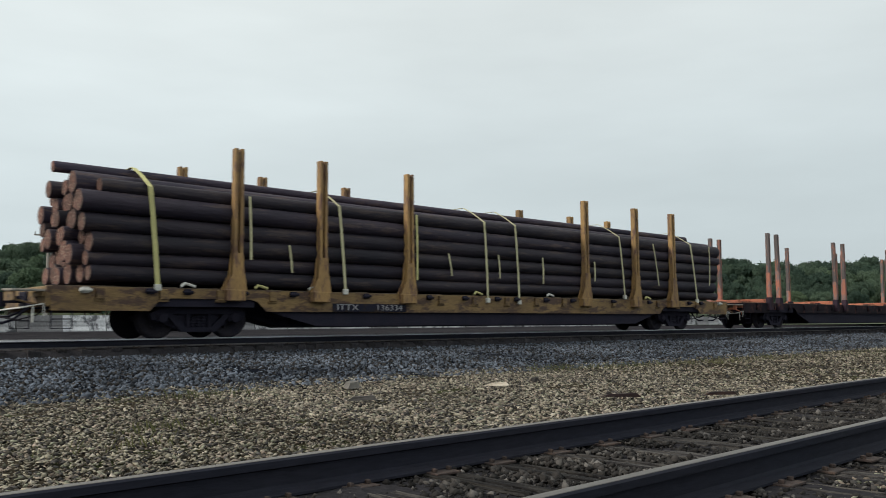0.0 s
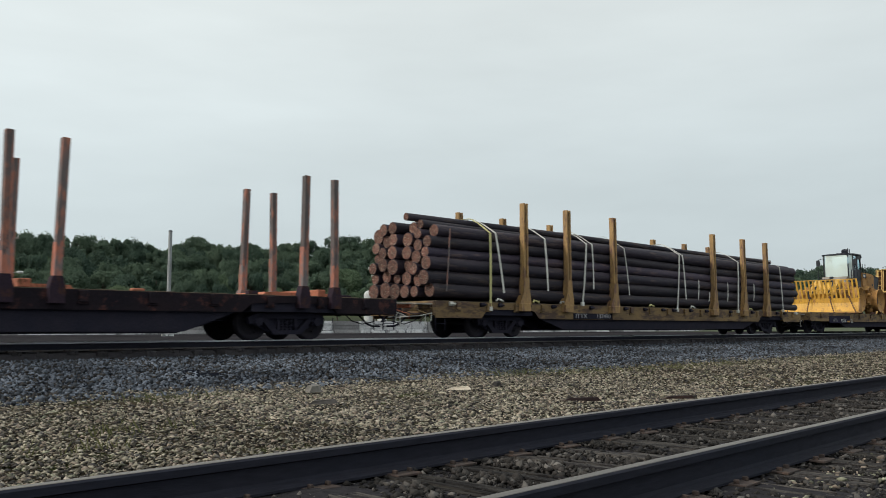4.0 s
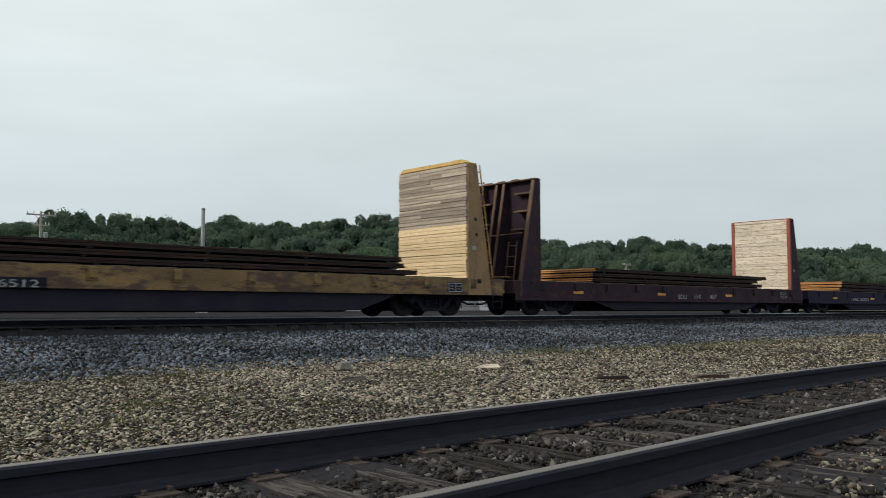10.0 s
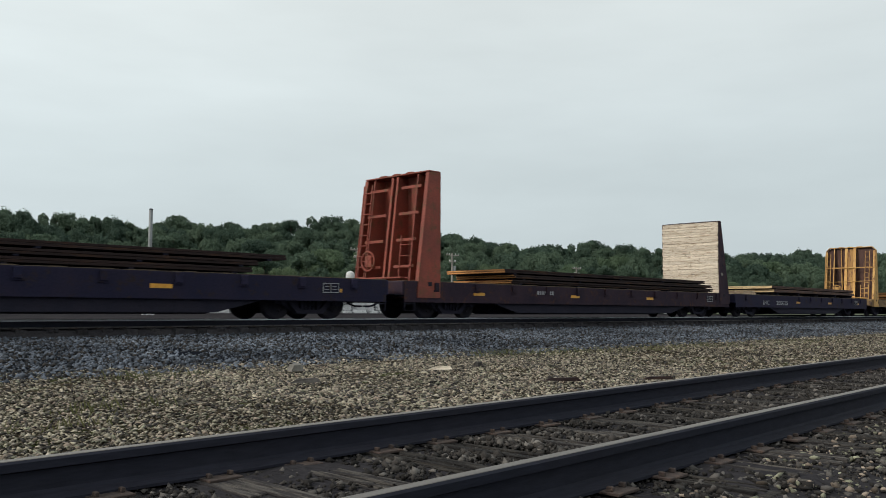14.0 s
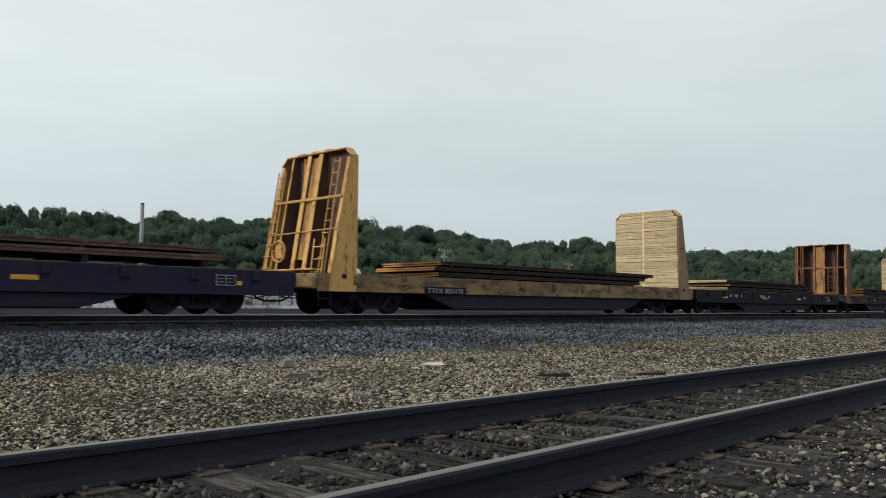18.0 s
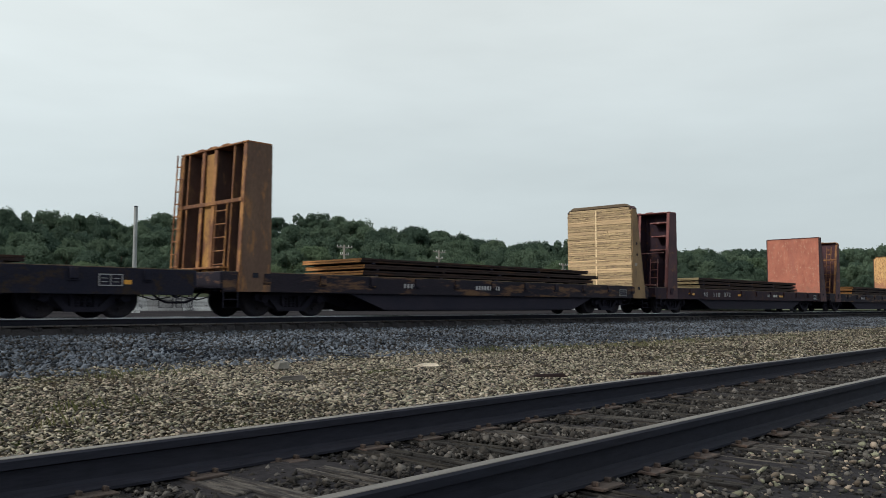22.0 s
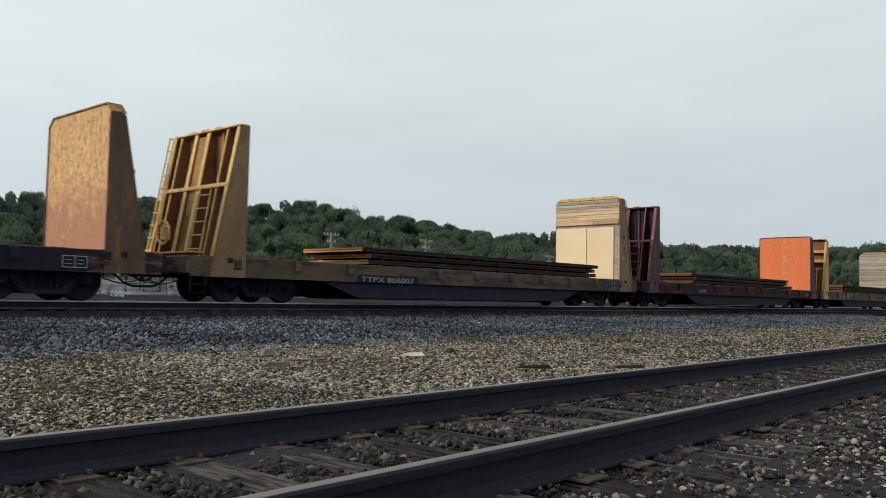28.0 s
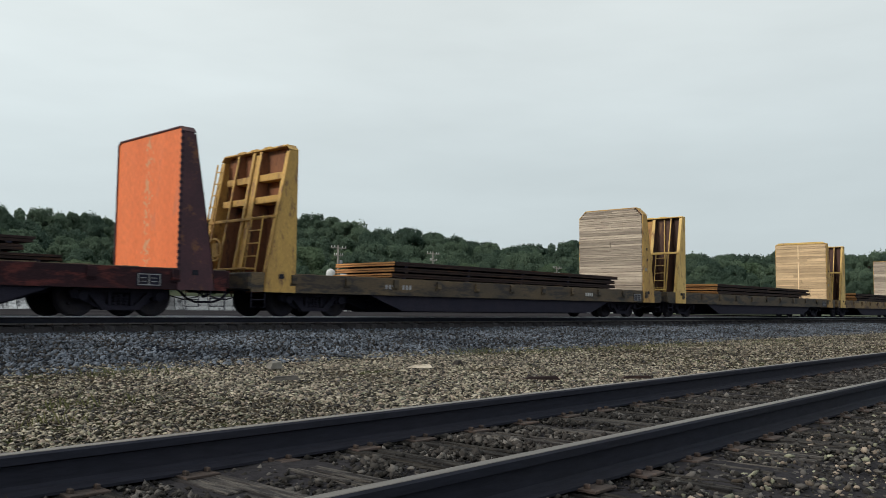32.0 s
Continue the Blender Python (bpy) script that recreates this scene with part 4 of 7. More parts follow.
def utility_pole(x, y, h, lamp=False):
    p = thing("utility_pole", pose(x, y, 0.1), "grey wooden utility pole with crossarms" + (" and a street lamp" if lamp else ""), "utility pole", "poles along the yard")
    part("pole", Shape().tube([(0, 0, 0), (0, 0, h)], 0, 9, radii=[0.17, 0.11]), "pole_wood_grey", p)
    for k, (z, w) in enumerate(((h - 0.35, 1.35), (h - 1.35, 0.75))):
        part("crossarm", Shape().box(-w, w, -0.17, -0.06, z - 0.07, z + 0.07, 0.01), "pole_wood_grey", p)
        for q in (-1, -0.55, 0.55, 1):
            part("insulator", Shape().lathe([(0, 0.03), (0.08, 0.06), (0.12, 0.04), (0.2, 0.065), (0.24, 0.02)], (q * w * 0.93, -0.11, z + 0.07), "z", 8), "insulator", p)
        for q in (-1, 1):
            part("brace", Shape().tube([(q * w * 0.45, -0.13, z - 0.06), (0, -0.13, z - 0.6)], 0.02, 5), "mast_grey", p)
    part("transformer", Shape().lathe([(h - 2.9, 0.16), (h - 2.86, 0.24), (h - 2.05, 0.24), (h - 1.98, 0.12)], (0.42, -0.1, 0), "z", 12).box(0.1, 0.42, -0.14, -0.06, h - 2.5, h - 2.4), "mast_grey", p)
    if lamp:
        part("lamp_arm", Shape().tube([(0, 0, h * 0.55), (0.8, 0, h * 0.62), (1.5, 0, h * 0.63)], 0.04, 6), "mast_grey", p)
        part("lamp_head", Shape().lathe([(-0.3, 0.05), (-0.1, 0.14), (0.25, 0.12), (0.32, 0.03)], (1.6, 0, h * 0.63), "x", 10), "insulator", p)
    return p


utility_pole(27.2, 84, 9.7, lamp=True)
utility_pole(74.5, 85, 9.0)
utility_pole(93.5, 85, 9.3)
utility_pole(127, 85, 8.6)
utility_pole(200, 85, 9.6)
for x, y, h in ((73.8, 85.6, 5.85), (75.2, 84.4, 5.6)):
    tank = thing("storage_tank", pose(x, y, 0.1), "white upright tank with a domed top beside a utility pole", "tank", "white tanks by the pole")
    part("shell", Shape().lathe([(0.12, 0.60), (0.16, 0.62), (h - 0.55, 0.62), (h - 0.50, 0.60)], (0, 0, 0), "z", 18), "insulator", tank)
    part("dome", Shape().lathe([(h - 0.52, 0.60), (h - 0.32, 0.55), (h - 0.17, 0.42), (h - 0.06, 0.22), (h, 0.05)], (0, 0, 0), "z", 18), "insulator", tank)
    part("base", Shape().box(-0.75, 0.75, -0.75, 0.75, 0, 0.14, 0.02), "concrete_dim", tank)
mast = thing("metal_mast", pose(31.47, 60, 0.1), "plain grey metal mast standing beyond the tracks", "mast")
part("shaft", Shape().tube([(0, 0, 0.25), (0, 0, 8.2)], 0, 12, radii=[0.17, 0.14]), "mast_grey", mast)
part("base_plate", Shape().box(-0.35, 0.35, -0.35, 0.35, 0, 0.25, 0.03), "concrete_white", mast)
part("cap", Shape().lathe([(8.2, 0.155), (8.26, 0.155), (8.3, 0.05)], (0, 0, 0), "z", 12), "black_steel", mast)


# ---- the train ----
TRAIN = []
WHEELSETS = {-1: [], 1: []}
WHEEL_R = 0.457


def rolling(ob, u):
    """Notes a thing that rides with the train; u is its place along the line at the start."""
    TRAIN.append((ob, u))
    return ob


def make_truck_meshes():
    m = {}
    s = Shape()
    for q in (-1, 1):
        y = 0.7525 * q
        s.lathe([(y - 0.075 * q, 0.40), (y - 0.07 * q, WHEEL_R + 0.028), (y - 0.045 * q, WHEEL_R + 0.025), (y - 0.035 * q, WHEEL_R), (y + 0.07 * q, WHEEL_R - 0.004), (y + 0.072 * q, 0.39), (y + 0.03 * q, 0.35), (y + 0.01 * q, 0.16), (y + 0.09 * q, 0.14), (y + 0.09 * q, 0.09)], (0, 0, 0), "y", 26)
        # drop marks that show the turning
        for k in range(3):
            a = k * 2.09
            s.tube([(math.cos(a) * 0.25, y + 0.045 * q, math.sin(a) * 0.25), (math.cos(a) * 0.25, y + 0.075 * q, math.sin(a) * 0.25)], 0.035, 6)
    s.tube([(0, -1.0, 0), (0, 1.0, 0)], 0.08, 10)
    m["wheelset"] = s.mesh("wheelset", "wheel_steel", True)
    s = Shape()
    s.prism([(-1.12, 0.40), (-1.16, 0.56), (-0.95, 0.66), (-0.45, 0.70), (0.45, 0.70), (0.95, 0.66), (1.16, 0.56), (1.12, 0.40), (0.98, 0.42), (0.80, 0.54), (-0.80, 0.54), (-0.98, 0.42)], "y", -0.08, 0.08)
    s.prism([(-0.80, 0.54), (-0.62, 0.54), (-0.30, 0.24), (0.30, 0.24), (0.62, 0.54), (0.80, 0.54), (0.42, 0.14), (-0.42, 0.14)], "y", -0.08, 0.08)
    s.box(-0.55, 0.55, 0.02, 0.06, 0.2, 0.6, 0.01)
    s.prism([(-1.0, 0.42), (-0.95, 0.74), (0.95, 0.74), (1.0, 0.42), (0.5, 0.20), (-0.5, 0.20)], "y", 0.06, 0.085)
    s.box(-0.30, -0.22, -0.07, 0.07, 0.24, 0.56, 0.01).box(0.22, 0.30, -0.07, 0.07, 0.24, 0.56, 0.01)
    for x in (-0.889, 0.889):
        s.box(x - 0.14, x + 0.14, -0.10, 0.10, 0.36, 0.58, 0.03)
        s.lathe([(-0.16, 0.06), (-0.15, 0.11), (-0.02, 0.12)], (x, 0, 0.457), "y", 12)
    for x in (-0.13, 0.0, 0.13):
        for k in range(4):
            s.lathe([(0, 0.045), (0.03, 0.06), (0.06, 0.045)], (x, 0, 0.25 + k * 0.065), "z", 8)
    m["sideframe"] = s.mesh("sideframe", "black_steel")
    s = Shape().box(-0.2, 0.2, -0.98, 0.98, 0.42, 0.62, 0.04).lathe([(0.6, 0.2), (0.72, 0.2), (0.72, 0.1)], (0, 0, 0), "z", 14)
    s.box(-0.5, -0.42, -0.9, 0.9, 0.2, 0.6, 0.02).box(0.42, 0.5, -0.9, 0.9, 0.2, 0.6, 0.02)
    s.box(-1.35, 1.35, -0.62, -0.56, 0.62, 0.74, 0.02).box(-1.35, 1.35, 0.56, 0.62, 0.62, 0.74, 0.02)
    m["truck"] = s.mesh("truck", "black_steel")
    return m


TM = make_truck_meshes()


def add_truck(car, x):
    t = part("truck", TM["truck"], None, car, "black cast-steel truck with two axles", pose(x, 0, 0))
    for q in (-1, 1):
        part("sideframe", TM["sideframe"], None, t, at=pose(0, 1.0 * q, 0, 0, 0, 0 if q < 0 else 180))
    for q in (-1, 1):
        w = part("wheelset", TM["wheelset"], None, t, "steel wheels on an axle", pose(0.889 * q, 0, WHEEL_R))
        WHEELSETS[q].append(w)


COUPLER = Shape().box(-0.02, 0.52, -0.075, 0.075, 0.78, 0.93, 0.02).prism([(0.48, -0.14), (0.66, -0.17), (0.80, -0.10), (0.76, 0.02), (0.66, 0.0), (0.64, 0.10), (0.74, 0.18), (0.60, 0.20), (0.48, 0.12)], "z", 0.70, 1.0).mesh("coupler", "black_steel")
HOSE = Shape().tube([(0, 0.22, 0.72), (0.18, 0.25, 0.60), (0.36, 0.24, 0.44), (0.56, 0.20, 0.36), (0.78, 0.12, 0.36)], 0.03, 7).mesh("brake_hose", "black_steel", True)
AIR_LINE = Shape().tube([(-0.35, -1.05, 0.78), (-0.1, -0.95, 0.62), (0.2, -0.8, 0.50), (0.45, -0.5, 0.50), (0.62, -0.2, 0.58)], 0.026, 7).mesh("air_line", "black_steel", True)
HANGER = Shape().tube([(-0.3, 0.6, 0.82), (0.0, 0.5, 0.52), (0.35, 0.42, 0.42), (0.72, 0.3, 0.50)], 0.018, 6).mesh("hanger_chain", "wheel_steel", True)


def add_ends(car, half, hl, sw=1.42):
    """Couplers, hoses, uncoupling bars and steps at both ends; half is the end sill, hl the coupling plane."""
    reach = hl - half
    for q in (-1, 1):
        at = pose(q * (hl - 0.70), 0, 0, 0, 0, 0 if q > 0 else 180)
        part("coupler", COUPLER, None, car, at=at)
        part("brake_hose", HOSE, None, car, at=at)
        part("air_line", AIR_LINE, None, car, at=at)
        part("hanger_chain", HANGER, None, car, at=at)
        part("draft_box", Shape().box(min(q * (half - 0.3), q * (hl - 0.55)), max(q * (half - 0.3), q * (hl - 0.55)), -0.24, 0.24, 0.66, 1.02, 0.02), "black_steel", car)
        s = Shape().tube([(q * (half + 0.03), -1.36, 0.62), (q * (half + 0.10), -1.3, 0.70), (q * (half + 0.14), -0.5, 0.74), (q * (half + 0.2), -0.12, 0.9)], 0.014, 6)
        part("uncoupling_bar", s, "black_steel", car)
        x = q * (half - 0.22)
        for yy in (-sw + 0.02, sw - 0.02):
            s = Shape()
            s.tube([(x - 0.2, yy, 0.62), (x - 0.2, yy, 0.24), (x + 0.2, yy, 0.24), (x + 0.2, yy, 0.62)], 0.016, 6).tube([(x - 0.2, yy, 0.43), (x + 0.2, yy, 0.43)], 0.013, 6)
            part("step", s, "black_steel", car)


def flat_body(car, half, hl, sill, deck="deck_wood", top=1.10, depth=0.48, belly=0.34, truck_x=None, pockets=11, reflect=False, sill_w=1.42, keep=(), notch=0.0):
    """The frame of a flat car: side sills, deck, centre sill, cross-bearers, ends and trucks."""
    for q in (-1, 1):
        y = sill_w * q
        i = y - 0.13 * q
        prof = [(y, top - depth), (y, top), (i, top), (i, top - 0.025), (y - 0.02 * q, top - 0.03), (y - 0.02 * q, top - depth + 0.03), (i, top - depth + 0.025), (i, top - depth)]
        if notch:
            # the sill is cut away in an arch over each truck
            z0, z1, k = top - depth, top - notch, truck_x
            arch = [(-half, top), (-half, z0), (-k - 1.32, z0), (-k - 1.08, z1 - 0.03), (-k - 0.8, z1), (-k + 1.1, z1), (-k + 1.3, z1 - 0.05), (-k + 1.55, z0),
                    (k - 1.55, z0), (k - 1.3, z1 - 0.05), (k - 1.1, z1), (k + 0.8, z1), (k + 1.08, z1 - 0.03), (k + 1.32, z0), (half, z0), (half, top)]
            part("side_sill", Shape().prism(arch, "y", min(y, y - 0.03 * q), max(y, y - 0.03 * q)), sill, car)
            part("sill_lip", Shape().box(-half, half, min(y - 0.032 * q, i), max(y - 0.032 * q, i), top - 0.025, top - 0.002), sill, car)
        else:
            part("side_sill", Shape().prism(prof, "x", -half, half), sill, car)
        for k in range(pockets):
            x = -half + (k + 0.7) * 2 * half / (pockets + 0.4)
            if q < 0 and any(lo - 0.25 < x < hi + 0.25 for lo, hi in keep):
                continue
            s = Shape().box(x - 0.09, x + 0.09, min(y, y + 0.07 * q), max(y, y + 0.07 * q), top - 0.26, top - 0.02, 0.012)
            s.box(x - 0.12, x + 0.12, min(y, y + 0.035 * q), max(y, y + 0.035 * q), top - 0.30, top - 0.24, 0.006)
            part("stake_pocket", s, sill, car)
    s = Shape()
    n = 60
    w = 2 * half / n
    for k in range(n):
        s.box(-half + k * w + 0.008, -half + (k + 1) * w, -sill_w + 0.03, sill_w - 0.03, top - 0.05, top + 0.012 + 0.006 * ((k * 7) % 3), 0.004)
    part("deck", s, deck, car, "worn wooden deck planks")
    a = truck_x - 1.5
    b = top - depth - belly
    part("centre_sill", Shape().prism([(-half, top - 0.06), (half, top - 0.06), (half, top - 0.42), (a + 0.7, top - 0.42), (a - 1.2, b), (-a + 1.2, b), (-a - 0.7, top - 0.42), (-half, top - 0.42)], "y", -0.36, 0.36), "black_steel", car)
    for k in range(5):
        x = (k - 2) * a * 0.42
        part("cross_bearer", Shape().prism([(-sill_w + 0.05, top - 0.08), (sill_w - 0.05, top - 0.08), (sill_w - 0.05, top - 0.3), (0.3, b + 0.06), (-0.3, b + 0.06), (-sill_w + 0.05, top - 0.3)], "x", x - 0.05, x + 0.05), "black_steel", car)
    # a dark belly rail hangs inside the sill between the trucks
    for q in (-1, 1):
        y = (sill_w - 0.10) * q
        part("belly_rail", Shape().prism([(-a + 0.1, top - depth + 0.02), (a - 0.1, top - depth + 0.02), (a - 1.5, b + 0.04), (-a + 1.5, b + 0.04)], "y", min(y, y - 0.03 * q), max(y, y - 0.03 * q)), "black_steel", car)
    part("brake_tank", Shape().tube([(1.3, 0.75, 0.62), (1.34, 0.75, 0.62), (2.5, 0.75, 0.62), (2.54, 0.75, 0.62)], 0, 12, radii=[0.1, 0.2, 0.2, 0.1]), "black_steel", car)
    part("brake_pipe", Shape().tube([(-a, -0.6, top - 0.6), (-a * 0.5, -0.62, top - 0.66), (a * 0.5, -0.62, top - 0.66), (a, -0.6, top - 0.6)], 0.02, 6), "black_steel", car)
    for q in (-1, 1):
        part("end_sill", Shape().box(min(q * half, q * (half + 0.09)), max(q * half, q * (half + 0.09)), -sill_w, sill_w, top - 0.42, top, 0.02), sill, car)
        add_truck(car, q * truck_x)
        x = q * truck_x
        # the body bolster and brake rigging fill the space over the truck
        part("body_bolster", Shape().prism([(x - 1.25, top - 0.06), (x - 1.25, top - 0.40), (x - 0.7, 0.70), (x + 0.7, 0.70), (x + 1.25, top - 0.40), (x + 1.25, top - 0.06)], "y", -sill_w + 0.06, sill_w - 0.06), "black_steel", car)
    add_ends(car, half, hl, sill_w)
    if reflect:
        for k in range(4):
            x = -half + (k + 0.62) * half / 2
            if any(lo - 0.45 < x < hi + 0.45 for lo, hi in keep):
                continue
            part("reflector", Shape().box(x - 0.27, x + 0.27, -sill_w - 0.006, -sill_w + 0.004, top - depth * 0.62, top - depth * 0.62 + 0.1, 0.002), "amber_reflector", car, "amber reflector strip")


def face_outline(w, z0, z1, cut):
    return [(-w, z0), (w, z0), (w, z1 - cut), (w - cut * 1.1, z1), (-w + cut * 1.1, z1), (-w, z1 - cut)]


def bulkhead(car, xin, d, paint, ribs="four", lining=None, z0=0.62, z1=4.46, w=1.58, cut=0.0, deep=0.95, thin=0.28, inner=None, wheel=False, side_tone=None, plank_h=0.165, seed=1, band=False, cap=None, panels=None, bolts=False, stiles=None, climb=False):
    """An end wall. xin is its inner face, d (-1 or 1) the way out of the car. Ribs, ladders and lining are pieces of it."""
    def X(t):
        return xin + d * t
    # a side tone of its own can carry the near side's shade
    side_tone = side_tone or paint
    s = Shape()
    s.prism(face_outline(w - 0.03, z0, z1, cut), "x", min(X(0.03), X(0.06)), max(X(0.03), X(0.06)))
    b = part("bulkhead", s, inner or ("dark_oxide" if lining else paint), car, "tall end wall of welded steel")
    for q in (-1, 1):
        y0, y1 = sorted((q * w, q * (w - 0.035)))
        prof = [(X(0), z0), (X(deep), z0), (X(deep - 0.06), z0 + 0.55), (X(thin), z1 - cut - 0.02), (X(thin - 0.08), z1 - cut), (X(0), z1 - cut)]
        part("side_plate", Shape().prism(prof, "y", y0, y1), side_tone, b)
        # a flange along the sloping edge
        y0, y1 = sorted((q * w, q * (w - 0.14)))
        fl = [(X(deep), z0), (X(deep - 0.06), z0 + 0.55), (X(thin), z1 - cut - 0.02), (X(thin - 0.03), z1 - cut - 0.02), (X(deep - 0.10), z0 + 0.55), (X(deep - 0.04), z0)]
        part("flange", Shape().prism(fl, "y", y0, y1), paint, b)
    top = Shape().box(min(X(0), X(thin)), max(X(0), X(thin)), -w + cut * 1.1 + 0.002, w - cut * 1.1 - 0.002, z1 - 0.002, z1 + 0.045, 0.012)
    for q in (-1, 0, 1):
        top.prism([(q * 0.6 - 0.22, z1 + 0.04), (q * 0.6 + 0.22, z1 + 0.04), (q * 0.6 + 0.12, z1 + 0.075), (q * 0.6 - 0.12, z1 + 0.075)], "x", min(X(thin - 0.05), X(thin)), max(X(thin - 0.05), X(thin)))
    part("top_beam", top, cap or paint, b)
    if cap:
        part("cap_board", Shape().prism([(-w + 0.06 + cut, z1 + 0.03), (w - 0.06 - cut, z1 + 0.03), (w - 0.24 - cut, z1 + 0.14), (-w + 0.24 + cut, z1 + 0.14)], "x", min(X(-0.05), X(thin * 0.6)), max(X(-0.05), X(thin * 0.6))), cap, b)
    if stiles:
        for q in (-1, 1):
            y0, y1 = sorted((q * (w + 0.004), q * (w - 0.15)))
            x0, x1 = sorted((X(-0.09), X(0.02)))
            part("stile", Shape().box(x0, x1, y0, y1, z0 + 0.48, z1 + 0.01, 0.01), stiles, b, "red steel stile beside the planks")
    if cut:
        for q in (-1, 1):
            prof = [(q * w, z1 - cut), (q * (w - cut * 1.1), z1), (q * (w - cut * 1.1), z1 + 0.04), (q * (w + 0.01), z1 - cut + 0.02)]
            part("corner_plate", Shape().prism(prof, "x", min(X(0), X(thin)), max(X(0), X(thin))), paint, b)

    def slope(z):
        k = (z - (z0 + 0.55)) / (z1 - 0.02 - z0 - 0.55)
        return (deep - 0.06) + (thin - deep + 0.06) * max(0, min(1, k))

    def rib(y0, y1, web=True, mat=None):
        y0, y1 = y0 * w / 1.42, y1 * w / 1.42
        lo, hi = z0 + 0.3, z1 - 0.03
        fl = [(X(slope(lo)), lo), (X(slope(hi)), hi), (X(slope(hi) - 0.03), hi), (X(slope(lo) - 0.03), lo)]
        part("rib", Shape().prism(fl, "y", y0, y1), mat or paint, b)
        if web:
            c = 0.5 * (y0 + y1)
            part("rib_web", Shape().prism([(X(0.06), lo), (X(slope(lo) - 0.02), lo), (X(slope(hi) - 0.02), hi), (X(0.06), hi)], "y", c - 0.01, c + 0.01), inner or paint, b)

    def beam(z, y0=-w + 0.04, y1=w - 0.04, hgt=0.10, back=0.03):
        part("cross_beam", Shape().box(min(X(slope(z) - 0.02), X(slope(z) + back)), max(X(slope(z) - 0.02), X(slope(z) + back)), y0, y1, z - hgt / 2, z + hgt / 2, 0.012), paint, b)

    def ladder(y, lo, hi, o=0.07, wd=0.40):
        s = Shape()
        for q in (-1, 1):
            s.tube([(X(slope(lo) + o), y + q * wd / 2, lo), (X(slope(hi) + o), y + q * wd / 2, hi)], 0.022, 6)
        z = lo + 0.15
        while z < hi - 0.05:
            s.tube([(X(slope(z) + o), y - wd / 2, z), (X(slope(z) + o), y + wd / 2, z)], 0.018, 6)
            z += 0.34
        part("ladder", s, paint, b, "bolted steel ladder")

    if ribs == "four":          # paired centre posts with pale edges and a mid beam
        for y0, y1 in ((-0.95, -0.90), (-0.22, -0.10), (0.30, 0.42), (0.98, 1.03)):
            rib(y0, y1)
        for y in (-0.62, 0.68):
            part("post", Shape().tube([(X(0.16), y, z0 + 0.3), (X(0.12), y, z1 - 0.05)], 0.03, 6), paint, b)
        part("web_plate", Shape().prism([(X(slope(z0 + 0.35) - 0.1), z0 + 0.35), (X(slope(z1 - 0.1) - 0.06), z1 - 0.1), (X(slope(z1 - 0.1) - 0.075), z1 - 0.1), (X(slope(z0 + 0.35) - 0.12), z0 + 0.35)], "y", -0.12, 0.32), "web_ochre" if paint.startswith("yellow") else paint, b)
        beam(z0 + 2.28)
        ladder(w - 0.20, z0 + 0.2, z1 + 0.02, 0.10, wd=0.36)
        ladder(-0.72, z0 + 0.2, z0 + 2.25, wd=0.5)
    elif ribs == "grid":        # two broad centre posts, slim outer posts, two rails, a tall near ladder
        rib(0.88, 0.93)
        rib(0.14, 0.29)
        rib(-0.34, -0.19)
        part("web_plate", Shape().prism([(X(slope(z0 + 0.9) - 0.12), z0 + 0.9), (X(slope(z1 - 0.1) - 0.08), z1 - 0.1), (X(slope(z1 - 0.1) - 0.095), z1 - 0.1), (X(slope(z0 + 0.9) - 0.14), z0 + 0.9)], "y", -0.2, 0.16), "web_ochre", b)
        part("post", Shape().tube([(X(0.2), 0.62, z0 + 0.3), (X(0.14), 0.62, z1 - 0.05)], 0.035, 6), paint, b)
        beam(z0 + 2.62, hgt=0.08)
        part("rod", Shape().tube([(X(slope(z0 + 1.72)), -w + 0.05, z0 + 1.72), (X(slope(z0 + 1.72)), w - 0.05, z0 + 1.66)], 0.02, 6), paint, b)
        ladder(w - 0.2, z0 + 0.2, z1 - 0.4, 0.05, wd=0.34)
        ladder(-1.10, z0 + 0.1, z1 - 0.25, 0.02, wd=0.26)
        ladder(-1.0, z0 + 0.05, z0 + 1.45, 0.10, wd=0.46)
    elif ribs == "panel":       # broad central column with shelves either side
        for y0, y1 in ((-0.34, -0.24), (-0.06, 0.04), (0.62, 0.68)):
            rib(y0, y1)
        part("web_plate", Shape().prism([(X(slope(z0 + 0.4) - 0.08), z0 + 0.4), (X(slope(z1 - 0.1) - 0.05), z1 - 0.1), (X(slope(z1 - 0.1) - 0.065), z1 - 0.1), (X(slope(z0 + 0.4) - 0.1), z0 + 0.4)], "y", -0.26, 0.0), paint, b)
        beam(z0 + 1.95, hgt=0.08)
        for k in range(2):
            z = z0 + 2.45 + k * 0.62
            for y0, y1 in ((-w + 0.05, -0.34), (0.06, w - 0.4)):
                part("shelf_plate", Shape().box(min(X(0.06), X(slope(z) - 0.08)), max(X(0.06), X(slope(z) - 0.08)), y0, y1, z - 0.09, z + 0.09, 0.01), paint, b)
        ladder(w - 0.20, z0 + 0.2, z1 - 0.2, 0.10, wd=0.36)
        ladder(-0.85, z0 + 0.1, z0 + 2.0, wd=0.5)
    elif ribs == "shelves":     # a pair of sloping centre posts, short shelves, a tall far ladder and a low near one
        rib(-0.16, -0.06)
        rib(0.16, 0.26)
        rib(0.80, 0.84)
        for z, y0, y1 in ((3.45, -w + 0.06, -0.62), (2.85, -w + 0.06, -0.70), (2.25, -w + 0.06, -0.66), (3.2, 0.42, 0.95), (2.5, 0.42, 0.9)):
            z += z0 - 0.1
